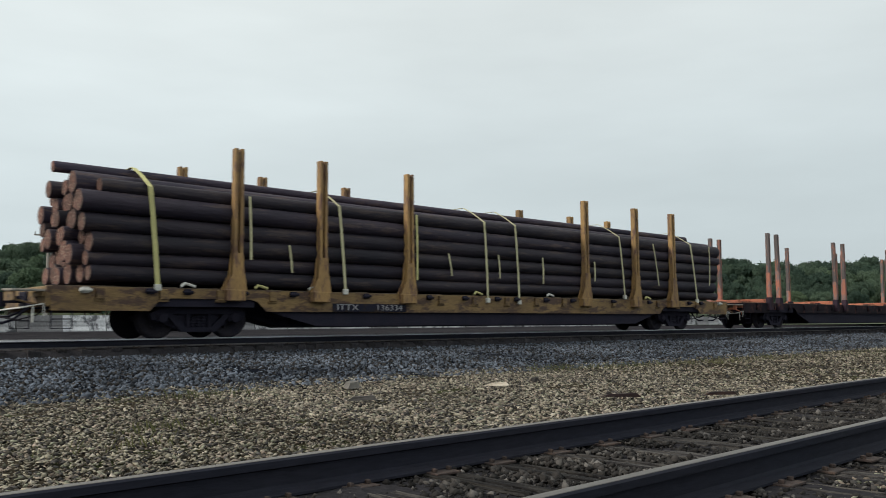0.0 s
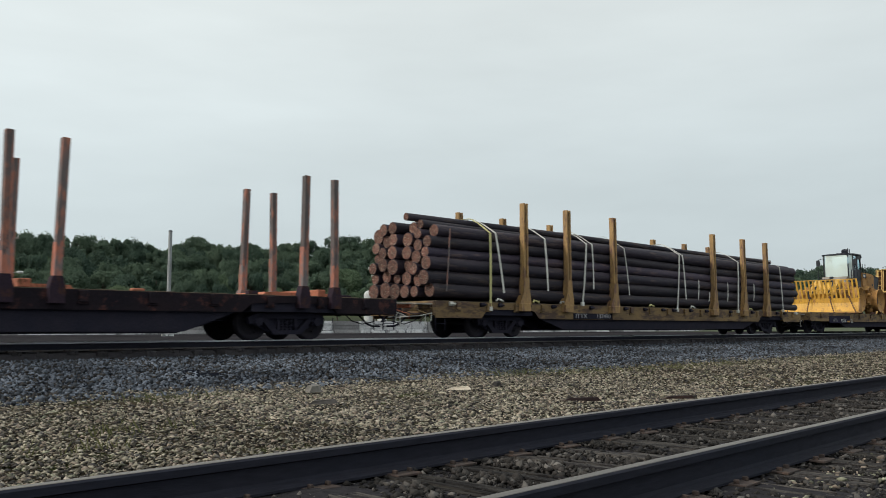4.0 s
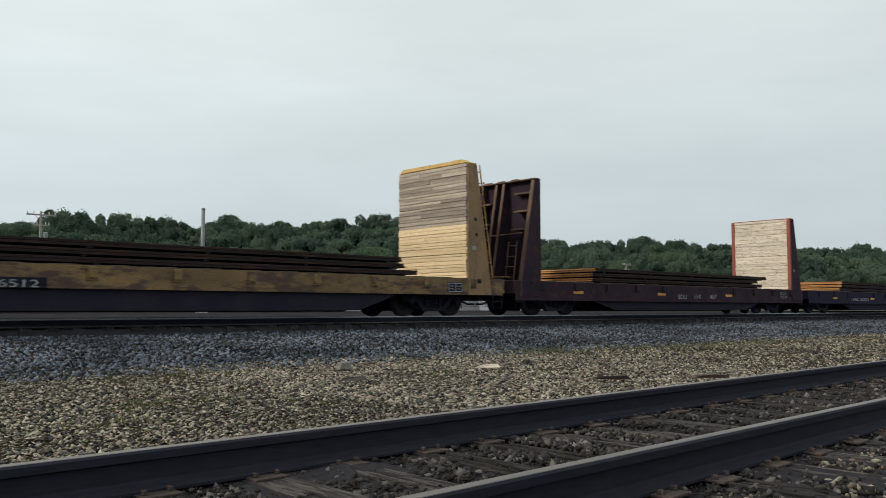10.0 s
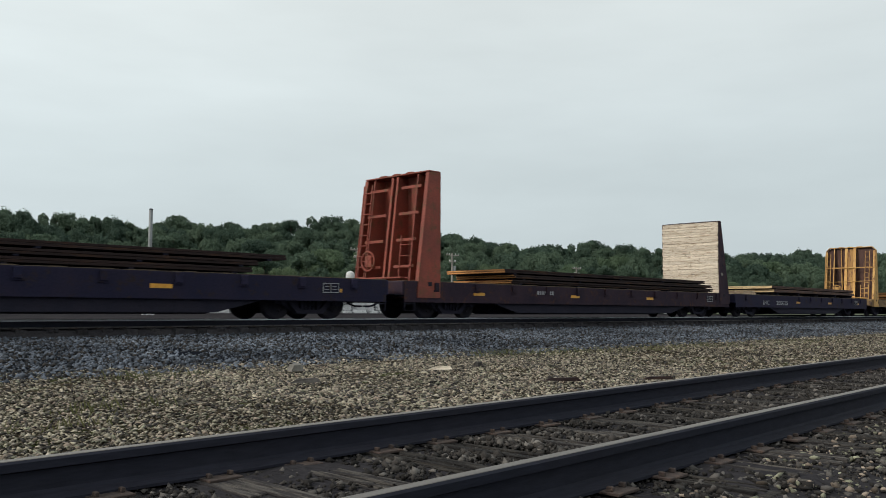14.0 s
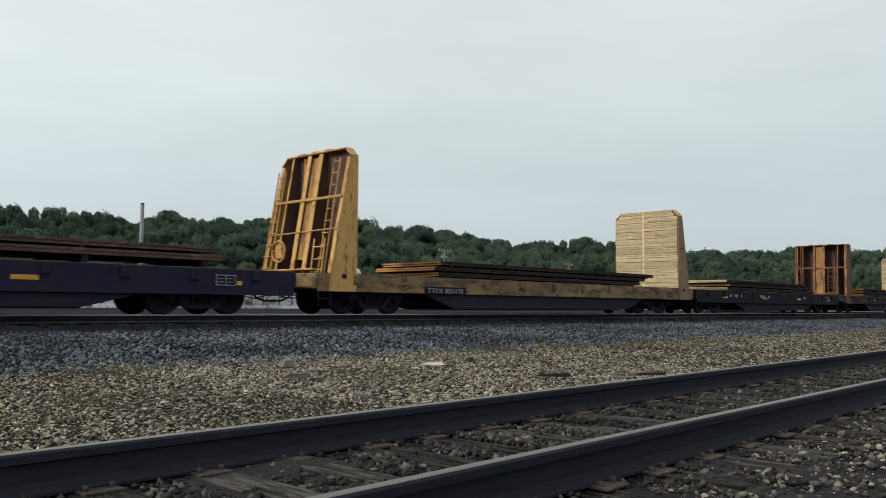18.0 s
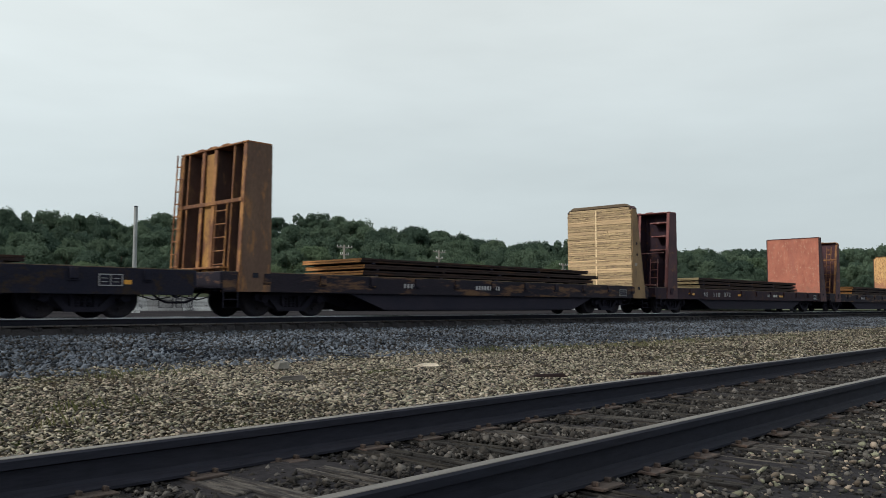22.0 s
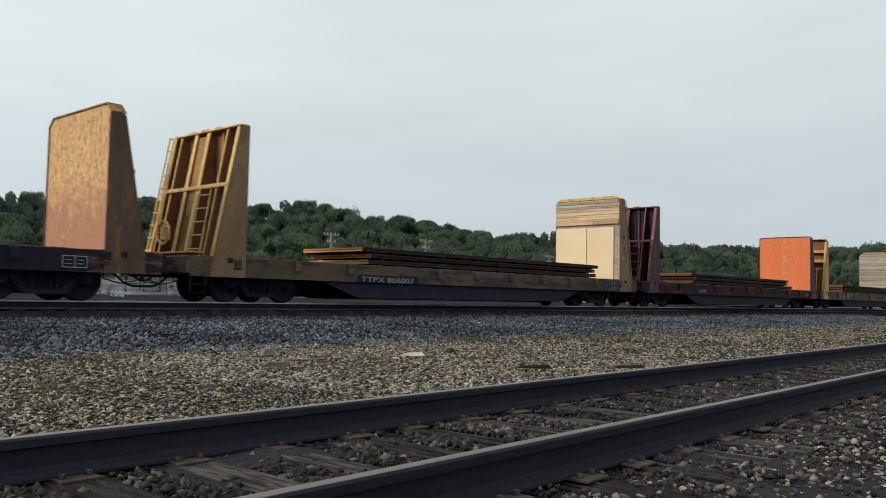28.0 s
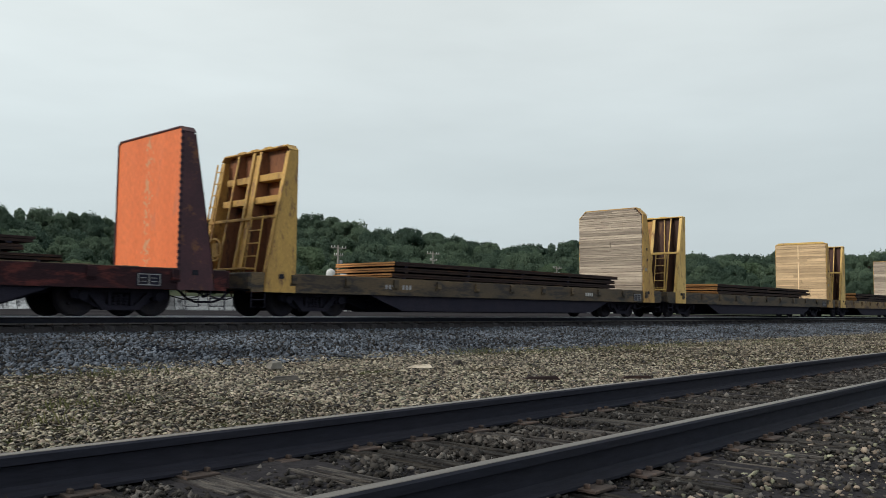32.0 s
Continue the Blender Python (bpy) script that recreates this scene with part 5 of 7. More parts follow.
            part("shelf_plate", Shape().box(min(X(0.06), X(slope(z) - 0.04)), max(X(0.06), X(slope(z) - 0.04)), y0, y1, z - 0.025, z + 0.035, 0.008), paint, b)
        part("rod", Shape().tube([(X(slope(z0 + 2.0) + 0.04), -w + 0.2, z0 + 2.02), (X(slope(z0 + 2.0) + 0.04), w - 0.05, z0 + 1.96)], 0.022, 6), paint, b)
        ladder(w - 0.30, z0 + 0.15, z1 + 0.02, 0.015, wd=0.36)
        ladder(-0.95, z0 + 0.1, z0 + 1.75, 0.08, wd=0.36)
        part("hand_grip", Shape().tube([(X(0.05), w - 0.35, z1 + 0.04), (X(0.05), w - 0.35, z1 + 0.15), (X(0.22), w - 0.6, z1 + 0.15), (X(0.22), w - 0.6, z1 + 0.04)], 0.016, 6), paint, b)
    else:                       # three sloping posts and rungs
        for y0, y1 in ((-0.12, -0.04), (0.10, 0.18)):
            rib(y0, y1)
        rib(-0.98, -0.94)
        rib(0.94, 0.98)
        for k in range(4):
            z = z0 + 0.95 + k * 0.82
            beam(z, -w + 0.3, -0.3, 0.09, 0.0)
            beam(z, 0.3, w - 0.3, 0.09, 0.0)
        ladder(w - 0.3, z0 + 0.15, z1 - 0.2, 0.10, wd=0.4)
        ladder(-0.85, z0 + 0.1, z0 + 1.9, wd=0.5)
    if climb:
        ladder(-w + 0.24, z0 + 0.5, z1 + 0.02, 0.17, wd=0.36)
    part("end_platform", Shape().box(min(X(deep - 0.12), X(deep + 0.16)), max(X(deep - 0.12), X(deep + 0.16)), -w + 0.55, w - 0.1, 1.20, 1.25, 0.01), paint, b, "narrow steel end platform")
    if wheel:
        s = Shape()
        c = Vector((X(slope(z0 + 1.1) + 0.16), 0.72, z0 + 1.15))
        pts = [(c.x, c.y + 0.30 * math.cos(a * math.pi / 8), c.z + 0.30 * math.sin(a * math.pi / 8)) for a in range(17)]
        s.tube(pts, 0.032, 6)
        for a in range(5):
            s.tube([tuple(c), (c.x, c.y + 0.27 * math.cos(a * 1.257), c.z + 0.27 * math.sin(a * 1.257))], 0.014, 5)
        s.box(min(c.x, c.x - d * 0.14), max(c.x, c.x - d * 0.14), c.y - 0.15, c.y + 0.15, c.z - 0.2, c.z + 0.18, 0.02)
        part("hand_brake", s, paint, b, "round hand-brake wheel on its gear box")
    # fittings on the near side plate
    for z, x, hh, ww, m in ((z0 + 1.32, 0.24, 0.13, 0.18, "weathered_wood"), (z0 + 2.2, 0.30, 0.10, 0.10, "rail_steel"), (z0 + 1.75, 0.34, 0.09, 0.08, "rail_steel"), (z0 + 0.35, 0.45, 0.12, 0.16, "rail_steel")):
        if lining is None and not panels and z > z0 + 1.0:
            continue
        x0, x1 = sorted((X(x - ww / 2), X(x + ww / 2)))
        part("side_fitting", Shape().box(x0, x1, -w - 0.012, -w + 0.004, z, z + hh, 0.004), m, b)
    if bolts:
        for k in range(22):
            z = z0 + 0.55 + k * (z1 - z0 - 0.7) / 21
            x0, x1 = sorted((X(-0.02), X(0.05)))
            part("edge_bolt", Shape().box(x0, x1, -w - 0.012, -w + 0.04, z, z + 0.07, 0.006), "dark_brown", b)
    if panels:
        for y0, y1 in ((-w + 0.30, -0.02), (0.02, w - 0.04)):
            x0, x1 = sorted((X(0.028), X(-0.035)))
            part("lining_panel", Shape().box(x0, x1, y0, y1, z0 + 0.5, z0 + panels * (z1 - z0), 0.006), "cream_panel", b, "plain cream-coloured board")
    # the lining of the inner face
    if lining:
        g = random.Random(seed)
        z = z0 + 0.50
        i = 0
        while z < z1 - 0.03:
            h = min(plank_h * g.uniform(0.72, 1.35), z1 - z)
            ww = w - 0.02
            if cut and z + h > z1 - cut:
                ww = w - 0.02 - (z + h - (z1 - cut)) * 1.1
            m = lining((z - z0) / (z1 - z0), g)
            if m:
                y0, y1 = -ww + g.uniform(0, 0.035), ww - g.uniform(0, 0.035)
                # some boards are butted from two lengths
                runs = [(y0, y1)] if g.random() < 0.6 else [(y0, y0 + (y1 - y0) * k - 0.004) for k in (g.uniform(0.3, 0.7),)]
                if runs[0][1] < y1:
                    runs.append((runs[0][1] + 0.008, y1))
                for a, b_ in runs:
                    x0, x1 = sorted((X(0.028), X(-0.040 - g.uniform(0, 0.028))))
                    lo, hi = z + g.uniform(0.001, 0.006), z + h - g.uniform(0.001, 0.006)
                    t = g.uniform(-0.005, 0.005)
                    pl = Shape().box(x0, x1, a, b_, lo, hi, 0.006)
                    pl.v = [(vx, vy, vz + t * (vy - a) / (b_ - a)) for vx, vy, vz in pl.v]
                    part("plank", pl, m, b)
            z += h
            i += 1
        for y in ((0.12,) if band else ()):
            x0, x1 = sorted((X(-0.058), X(-0.066)))
            part("seam_strip", Shape().box(x0, x1, y - 0.032, y + 0.032, z0 + 0.5, z1 - 0.05, 0.003), "cream_panel", b)
    return b


def plate_stack(u, x0, x1, y=1.36, base=1.12, layers=(0.13, 0.13, 0.13), mat="plate_steel", edge="plate_edge", seed=1, lift=0.045, label="stacked rusty steel plates on wooden blocking"):
    """Long plates lying on timber blocking, their ends not quite flush."""
    g = random.Random(seed)
    st = rolling(thing("plate_stack", pose(u, Y_TRAIN, Z_TRAIN), label, "steel plates", "loads of steel plate"), u)
    z = base
    for i, h in enumerate(layers):
        a, b = x0 + g.uniform(-0.25, 0.25), x1 + g.uniform(-0.9, 0.5)
        gap = 0.045 if i else lift
        for k in range(5):
            x = a + 0.5 + k * (b - a - 1.0) / 4
            part("blocking", Shape().box(x - 0.06, x + 0.06, -y + 0.02, y - 0.02, z, z + gap, 0.006), "soot_black", st)
        z += gap
        for k in range(2):
            j, y0, y1 = g.uniform(-0.03, 0.03), -y + g.uniform(0, 0.04), y - g.uniform(0, 0.04)
            lo, hi = z + k * h / 2, z + (k + 1) * h / 2 - 0.008
            s = Shape().box(a + j, b + j, y0, y1, lo, hi, 0.004)
            s.box(a + j - 0.012, a + j + 0.004, y0 + 0.01, y1 - 0.01, lo + 0.003, hi - 0.003, 0.002, 1)
            part("steel_plate", s, [mat, edge], st)
        z += h
    return st


def strap(load, a, b, mat, over=3.95, full=True, half=1.44, w=0.04):
    """A flat tie-down strap. a, b: (x, z) of its upper and lower end on the near side; a full one goes on over the load."""
    (xa, za), (xb, zb) = a, b
    pts = [(xb, -half - 0.03, zb), (xb + (xa - xb) * 0.35, -half - 0.045, zb + (za - zb) * 0.35), (xb + (xa - xb) * 0.7, -half - 0.045, zb + (za - zb) * 0.7), (xa, -half - 0.03, za)]
    if full:
        k = (xa - xb) * 0.15
        pts += [(xa + k, -half + 0.42, over - 0.20), (xa + 1.3 * k, -0.6, over + 0.02), (xa, 0.6, over + 0.02), (xa, half - 0.2, over - 0.12), (xa, half + 0.04, over - 0.5), (xa, half + 0.03, 1.1)]
    s = Shape()
    v, f = [], []
    for x, y, z in pts:
        n = Vector((0, y, z - 2.4)).normalized() * 0.008
        v += [(x - w, y, z), (x + w, y, z), (x + w, y + n.y, z + n.z), (x - w, y + n.y, z + n.z)]
    m = len(pts)
    for i in range(m - 1):
        for j in range(4):
            f.append((4 * i + j, 4 * i + (j + 1) % 4, 4 * i + 4 + (j + 1) % 4, 4 * i + 4 + j))
    s.add(v, f + [(0, 1, 2, 3), (4 * m - 1, 4 * m - 2, 4 * m - 3, 4 * m - 4)])
    part("strap", s, mat, load, "woven tie-down strap")
    if zb < 1.2:
        part("ratchet", Shape().box(xb - 0.07, xb + 0.07, -half - 0.07, -half + 0.02, zb - 0.06, zb + 0.08, 0.012), "strap_white", load)


def round_pole(load, g, a, b, y, za, zb, ra, rb):
    """One tapering, slightly crooked trunk with sawn ends."""
    n, m = 16, 12
    pts, rad = [], []
    p1, p2, kn = g.uniform(0, 6), g.uniform(0, 6), g.uniform(0.006, 0.03)
    for k in range(m + 1):
        t = k / m
        pts.append((a + (b - a) * t, y + kn * math.sin(t * 6 + p1), za + (zb - za) * t + kn * math.sin(t * 8 + p2)))
        rad.append((ra + (rb - ra) * t) * (1 + g.uniform(-0.03, 0.03)))
    s = Shape().tube(pts, 0, n, radii=rad, cap=False)
    sides = len(s.f)
    for e, q in ((0, -1), (m, 1)):
        p = pts[e]
        tilt = g.uniform(-0.04, 0.04)
        k0 = len(s.v)
        for ring, (o, f) in enumerate(((0.0, 1.0), (0.014, 0.95), (0.016, 0.0))):
            for j in range(n):
                c = 2 * math.pi * j / n
                # the same winding as the tube's rings, so that the rim meets the bark
                s.v.append((p[0] + q * (o - 0.002) + tilt * math.sin(c) * f * rad[e], p[1] - math.cos(c) * rad[e] * f, p[2] + math.sin(c) * rad[e] * f))
        for ring in range(2):
            for j in range(n):
                s.f.append((k0 + ring * n + j, k0 + ring * n + (j + 1) % n, k0 + ring * n + n + (j + 1) % n, k0 + ring * n + n + j))
                s.m.append(ring)
    me = s.mesh("pole", ["pole_bark", "pole_end"])
    me.polygons.foreach_set("use_smooth", [i < sides for i in range(len(me.polygons))])
    part("pole", me, None, load)


def pole_load(u, x0, x1, seed, straps, top=3.42):
    """Long dark wooden poles piled in columns between the stakes."""
    g = random.Random(seed)
    load = rolling(thing("pole_load", pose(u, Y_TRAIN, Z_TRAIN), "strapped load of long dark treated wooden poles", "log load", "loads of poles"), u)
    for x in (-9.1, -6.7, -3.9, 3.9, 6.7, 9.1):
        part("bolster", Shape().box(x - 0.1, x + 0.1, -1.3, 1.3, 1.115, 1.215, 0.012), "weathered_wood", load)
    for c, y in enumerate((-1.19, -0.70, -0.23, 0.24, 0.71, 1.19)):
        n = 6 if c == 0 else g.choice((6, 6, 7))
        pairs = []
        for r in range(n):
            ra, rb = g.uniform(0.17, 0.275), g.uniform(0.145, 0.235)
            if g.random() < 0.3:
                ra, rb = rb, ra
            pairs.append((ra, rb))
        want = (top + (0.14 if c in (1, 2, 3, 4) else 0.0) - 1.215) / 1.96
        fa, fb = want / sum(p[0] for p in pairs), (want - 0.02) / sum(p[1] for p in pairs)
        za = zb = 1.215
        for r, (ra, rb) in enumerate(pairs):
            ra, rb = ra * fa, rb * fb
            za, zb = za + ra * 0.98, zb + rb * 0.98
            a, b = x0 + 0.02 + 0.28 * g.random() ** 1.5, x1 - 0.55 * g.random()
            if r == n - 1:
                b += 0.3
                if c in (0, 2):
                    a += 0.25
            if 0 < r < n - 1 and g.random() < 0.16:
                b -= g.uniform(1.0, 3.5)
            y1 = y + g.uniform(-0.035, 0.035)
            round_pole(load, g, a, b, y1, za, zb, ra * 1.05, rb * 1.05)
            za, zb = za + ra * 0.98, zb + rb * 0.98
    # a thinner pole or two on the pile's crown
    round_pole(load, g, x0 - (0.27 if seed == 31 else 0.05), x1 - 1.2, -0.47, top + 0.26, top + 0.26, 0.12, 0.10)
    round_pole(load, g, x0 + 0.9, x1 - 0.4, 0.02, top + 0.27, top + 0.27, 0.12, 0.12)
    for a, b, m, full, w in straps:
        strap(load, (a[0] * 0.983, min(a[1], top - 0.1)), (b[0] * 0.983, b[1]), m, top + 0.40, full, w=w)
    return load


def notched_end(car, q, half, sill):
    """A narrow end platform with its brackets and lever, over the coupler."""
    a, b = sorted((q * (half + 0.06), q * (half + 0.72)))
    for k in range(3):
        part("platform_board", Shape().box(a, b, -1.38 + k * 0.24, -1.17 + k * 0.24, 0.985 + 0.01 * k, 1.03 + 0.01 * k, 0.008), "weathered_wood", car)
    s = Shape().box(a + 0.04, a + 0.09, -1.36, -0.70, 0.80, 0.985, 0.01).box(b - 0.09, b - 0.04, -1.36, -0.70, 0.88, 0.985, 0.01)
    s.tube([(a + 0.06, -1.30, 0.82), (b - 0.06, -1.30, 0.70), (b - 0.06, -1.30, 0.55)], 0.022, 6)
    part("platform_bracket", s, sill, car)
    part("lever", Shape().tube([(q * (half + 0.1), -1.34, 0.50), (q * (half + 0.12), -1.38, 0.74), (q * (half + 0.5), -1.30, 0.66), (q * (half + 0.66), -0.4, 0.62)], 0.018, 6).tube([(q * (half + 0.3), -1.31, 0.68), (q * (half + 0.3), -1.31, 0.36)], 0.016, 6), "strap_white", car, "pale bent uncoupling lever")


def pole_car(u, number, seed, straps, x0, x1):
    car = rolling(thing("pole_flatcar", pose(u, Y_TRAIN, Z_TRAIN), "long tan flatcar with tall yellow stakes carrying wooden poles", "flatcar", "cars of the freight train"), u)
    flat_body(car, 13.25, 13.94, "tan_sill", top=1.10, depth=0.50, belly=0.39, truck_x=9.9, pockets=19, keep=((-6.6, -3.2),), notch=0.22)
    for x in (-9.19, -6.82, -3.95, 3.86, 6.78, 9.19):
        for q in (-1, 1):
            y = 1.49 * q
            s = Shape()
            for k in (-0.115, 0.035):
                s.box(x + k, x + k + 0.08, y - 0.09, y + 0.09, 1.05, 4.42, 0.01)
            for z in (1.9, 2.6, 3.3, 4.0):
                s.box(x - 0.06, x + 0.06, y + 0.01, y + 0.05, z, z + 0.12)
            st = part("stake", s, "stake_yellow", car, "tall yellow double-channel stake")
            prof = [(x - 0.36, 1.08), (x + 0.22, 1.08), (x + 0.13, 1.62), (x + 0.12, 1.95), (x - 0.12, 1.95), (x - 0.17, 1.45), (x - 0.3, 1.2)]
            f = Shape().prism(prof, "y", y - 0.105, y - 0.08).prism(prof, "y", y + 0.08, y + 0.105)
            f.box(x - 0.3, x + 0.18, y - 0.12, y + 0.12, 0.84, 1.10, 0.015)
            part("stake_foot", f, "stake_yellow", st)
    for k in range(22):
        x = -12.6 + k * 1.2 + 0.2 * math.sin(k * 2.1)
        part("winch", Shape().box(x - 0.08, x + 0.08, -1.50, -1.40, 0.96, 1.09, 0.015).tube([(x - 0.12, -1.50, 1.02), (x + 0.12, -1.50, 1.02)], 0.035, 8), "black_steel" if k % 7 else "strap_white", car)
    # pale chocks and loose webbing lying along the deck's edge
    for k, x in enumerate((-10.35, -8.5, -7.0, -1.2, 2.1, 7.6)):
        part("webbing_roll", Shape().tube([(x - 0.16, -1.40, 1.15), (x - 0.06, -1.38, 1.22), (x + 0.06, -1.40, 1.19), (x + 0.18, -1.39, 1.15)], 0.035, 7), "strap_yellow" if k % 2 else "strap_white", car)
    part("number_panel", Shape().box(-6.45, -4.0, -1.432, -1.418, 0.61, 0.82, 0.003), "soot_black", car)
    writing(number[0], 0.15, 0.68, "grey_mark", car, -6.3, -1.434, 0.65, "reporting letters")
    writing(number[1], 0.15, 0.85, "grey_mark", car, -5.0, -1.434, 0.65, "car number")
    for q in (-1, 1):
        notched_end(car, q, 13.25, "tan_sill")
    pole_load(u, x0, x1, seed, straps)
    return car


def stake_car(u):
    car = rolling(thing("stake_flatcar", pose(u, Y_TRAIN, Z_TRAIN), "long empty red-brown flatcar with tall faded stakes", "flatcar", "cars of the freight train"), u)
    flat_body(car, 13.25, 13.94, "red_brown", top=1.10, depth=0.42, belly=0.5, truck_x=9.9, pockets=17, notch=0.18)
    g = random.Random(5)
    for x in (-11.11, -10.18, -4.1, -3.03, 3.01, 4.0, 10.1, 11.1):
        for q in (-1, 1):
            y = 1.45 * q
            at = pose(x, y, 1.05, g.uniform(-0.6, 0.6), g.uniform(-0.8, 1.4) + (2.0 if q > 0 and x in (-11.11, 3.01) else 0), 0)
            st = part("stake", Shape().box(-0.075, 0.075, -0.08, 0.08, 0.0, 3.18, 0.012), "stake_grey", car, "tall stake of faded grey steel, red at its foot", at)
            r = g.uniform(0.7, 1.5)
            part("stake_sleeve", Shape().prism([(-0.079, 0.0), (0.079, 0.0), (0.079, r), (0.03, r + 0.12), (-0.02, r - 0.05), (-0.079, r + 0.07)], "y", -0.084, 0.084), "stake_red", st, "red paint left on the lower stake")
            part("stake_strip", Shape().box(0.045, 0.079, -0.083, -0.02, r - 0.2, 3.17, 0.003), "stake_red", st)
            part("stake_foot", Shape().prism([(x - 0.16, 0.8), (x + 0.16, 0.8), (x + 0.16, 1.12), (x + 0.1, 1.36), (x - 0.1, 1.36), (x - 0.16, 1.12)], "y", y - 0.11, y + 0.11), "dark_brown" if q < 0 else "stake_red", car)
    for x in (-10.8, -3.7, 3.45, 10.8):
        part("bolster", Shape().prism([(x - 1.3, 1.12), (x + 1.3, 1.12), (x + 1.2, 1.24), (x - 1.2, 1.24)], "y", -0.5, 0.9), "bolster_red", car, "orange-red load bolster")
        part("cross_bolster", Shape().box(x - 0.12, x + 0.12, -1.3, 1.3, 1.12, 1.30, 0.02), "bolster_red", car)
    for k in range(9):
        x = -11.6 + k * 2.9
        part("loose_strap_box", Shape().box(x - 0.14, x + 0.14, -1.36, -1.20, 1.11, 1.17 + 0.04 * (k % 2), 0.015), "dark_brown" if k % 3 else "bolster_red", car)
    for q in (-1, 1):
        notched_end(car, q, 13.25, "bolster_red")
    return car


def mark_bars(car, x0, n, z, mat="grey_mark", y=-1.424, h=0.13, w=0.09, gap=0.05):
    """Lettering too faint to read, as plain bars."""
    s = Shape()
    for k in range(n):
        s.box(x0 + k * (w + gap), x0 + k * (w + gap) + w, y - 0.004, y + 0.003, z, z + h, 0.001)
    part("faded_lettering", s, mat, car)


def grey_over_fresh(split):
    return lambda t, g: "plank_grey" if t > split else "plank_fresh"


def only(*m):
    return lambda t, g: m[g.randrange(len(m))]


def bulk_car(u0, u1, li, ri, sill, left, right, number=None, plates=None, label="", top=1.10, depth=0.48, belly=0.34, reflect=False, pockets=11, wide=1.56, bars=(), words=()):
    """A flat car with end walls. u0, u1: its coupling planes; li, ri: the end walls' inner faces."""
    u, hl = 0.5 * (u0 + u1), 0.5 * (u1 - u0)
    car = rolling(thing("bulkhead_flatcar" if left else "plain_flatcar", pose(u, Y_TRAIN, Z_TRAIN), label, "flatcar", "cars of the freight train"), u)
    half = hl - 0.36
    keep = ((number[1] - u - 0.1, number[1] - u + number[2] + 0.1),) if number else tuple((x - u - 0.1, x - u + w + 0.1) for _, x, w, _, _ in words)
    flat_body(car, half, hl, sill, keep=keep, top=top, depth=depth, belly=top - depth - 0.13, truck_x=hl - 2.75, pockets=pockets, reflect=reflect, sill_w=wide)
    if left:
        bulkhead(car, li - u, -1, deep=min(0.98, li - u + half), w=wide + 0.025, **left)
    if right:
        bulkhead(car, ri - u, 1, deep=min(0.98, half - ri + u), w=wide + 0.025, **{"thin": 0.36, **right})
    if number:
        text, x, w, h, dark = number
        if dark:
            part("number_panel", Shape().box(x - u - 0.12, x - u + w + 0.15, -wide - 0.012, -wide + 0.003, top - 0.476, top - 0.27, 0.003), "soot_black", car)
        writing(text, min(h, 0.15), w, "grey_mark", car, x - u, -wide - 0.016, top - 0.47, "white reporting letters and number")
    for x, n, mat in bars:
        mark_bars(car, x - u, n, top - 0.30, mat, -wide - 0.002)
    if plates:
        plate_stack(u, plates[0] - u, plates[1] - u, **(plates[2] if len(plates) > 2 else {}))
    for text, x, w, h, z in words:
        writing(text, h, w, "grey_mark", car, x - u, -wide - 0.006, z, "white painted letters")
    # data plate near the truck
    part("data_plate", Shape().box(half - 2.3, half - 1.7, -wide - 0.010, -wide + 0.003, top - 0.42, top - 0.12, 0.003), "soot_black", car)
    lab = Shape()
    for k in range(3):
        lab.box(half - 2.27 + k * 0.26, half - 2.25 + k * 0.26, -wide - 0.013, -wide - 0.008, top - 0.40, top - 0.14, 0.001)
    for z in (top - 0.40, top - 0.16):
        lab.box(half - 2.25, half - 1.75, -wide - 0.0125, -wide - 0.008, z, z + 0.02, 0.001)
    for k in range(4):
        lab.box(half - 2.21 + 0.26 * (k % 2), half - 2.06 + 0.26 * (k % 2), -wide - 0.0125, -wide - 0.008, top - 0.32 + 0.08 * (k // 2), top - 0.305 + 0.08 * (k // 2), 0.001)
    part("data_label", lab, "grey_mark", car, "ruled white data label")
    return car


STRAPS_A = [((-11.48, 3.3), (-11.26, 1.1), "strap_yellow", True, 0.055), ((-9.02, 3.32), (-8.96, 1.82), "strap_faded", False, 0.03), ((-6.39, 3.4), (-6.18, 1.11), "strap_faded", True, 0.04), ((-7.9, 2.23), (-7.81, 1.55), "strap_faded", False, 0.03), ((-3.72, 3.36), (-3.7, 1.5), "strap_yellow", False, 0.035), ((-0.99, 3.37), (-0.86, 0.96), "strap_faded", True, 0.04), ((-2.49, 2.3), (-2.36, 1.67), "strap_faded", False, 0.03), ((-0.39, 2.37), (-0.32, 1.65), "strap_faded", False, 0.03), ((0.4, 3.45), (0.55, 0.93), "strap_faded", True, 0.04), ((1.7, 2.38), (1.72, 1.54), "strap_faded", False, 0.03), ((5.94, 3.34), (6.21, 1.17), "strap_faded", True, 0.035), ((4.45, 2.37), (4.46, 1.7), "strap_faded", False, 0.03), ((8.09, 3.2), (8.41, 1.65), "strap_faded", False, 0.03), ((10.72, 3.38), (11.12, 1.1), "strap_faded", True, 0.045), ((12.15, 3.3), (12.1, 1.75), "strap_faded", False, 0.03)]
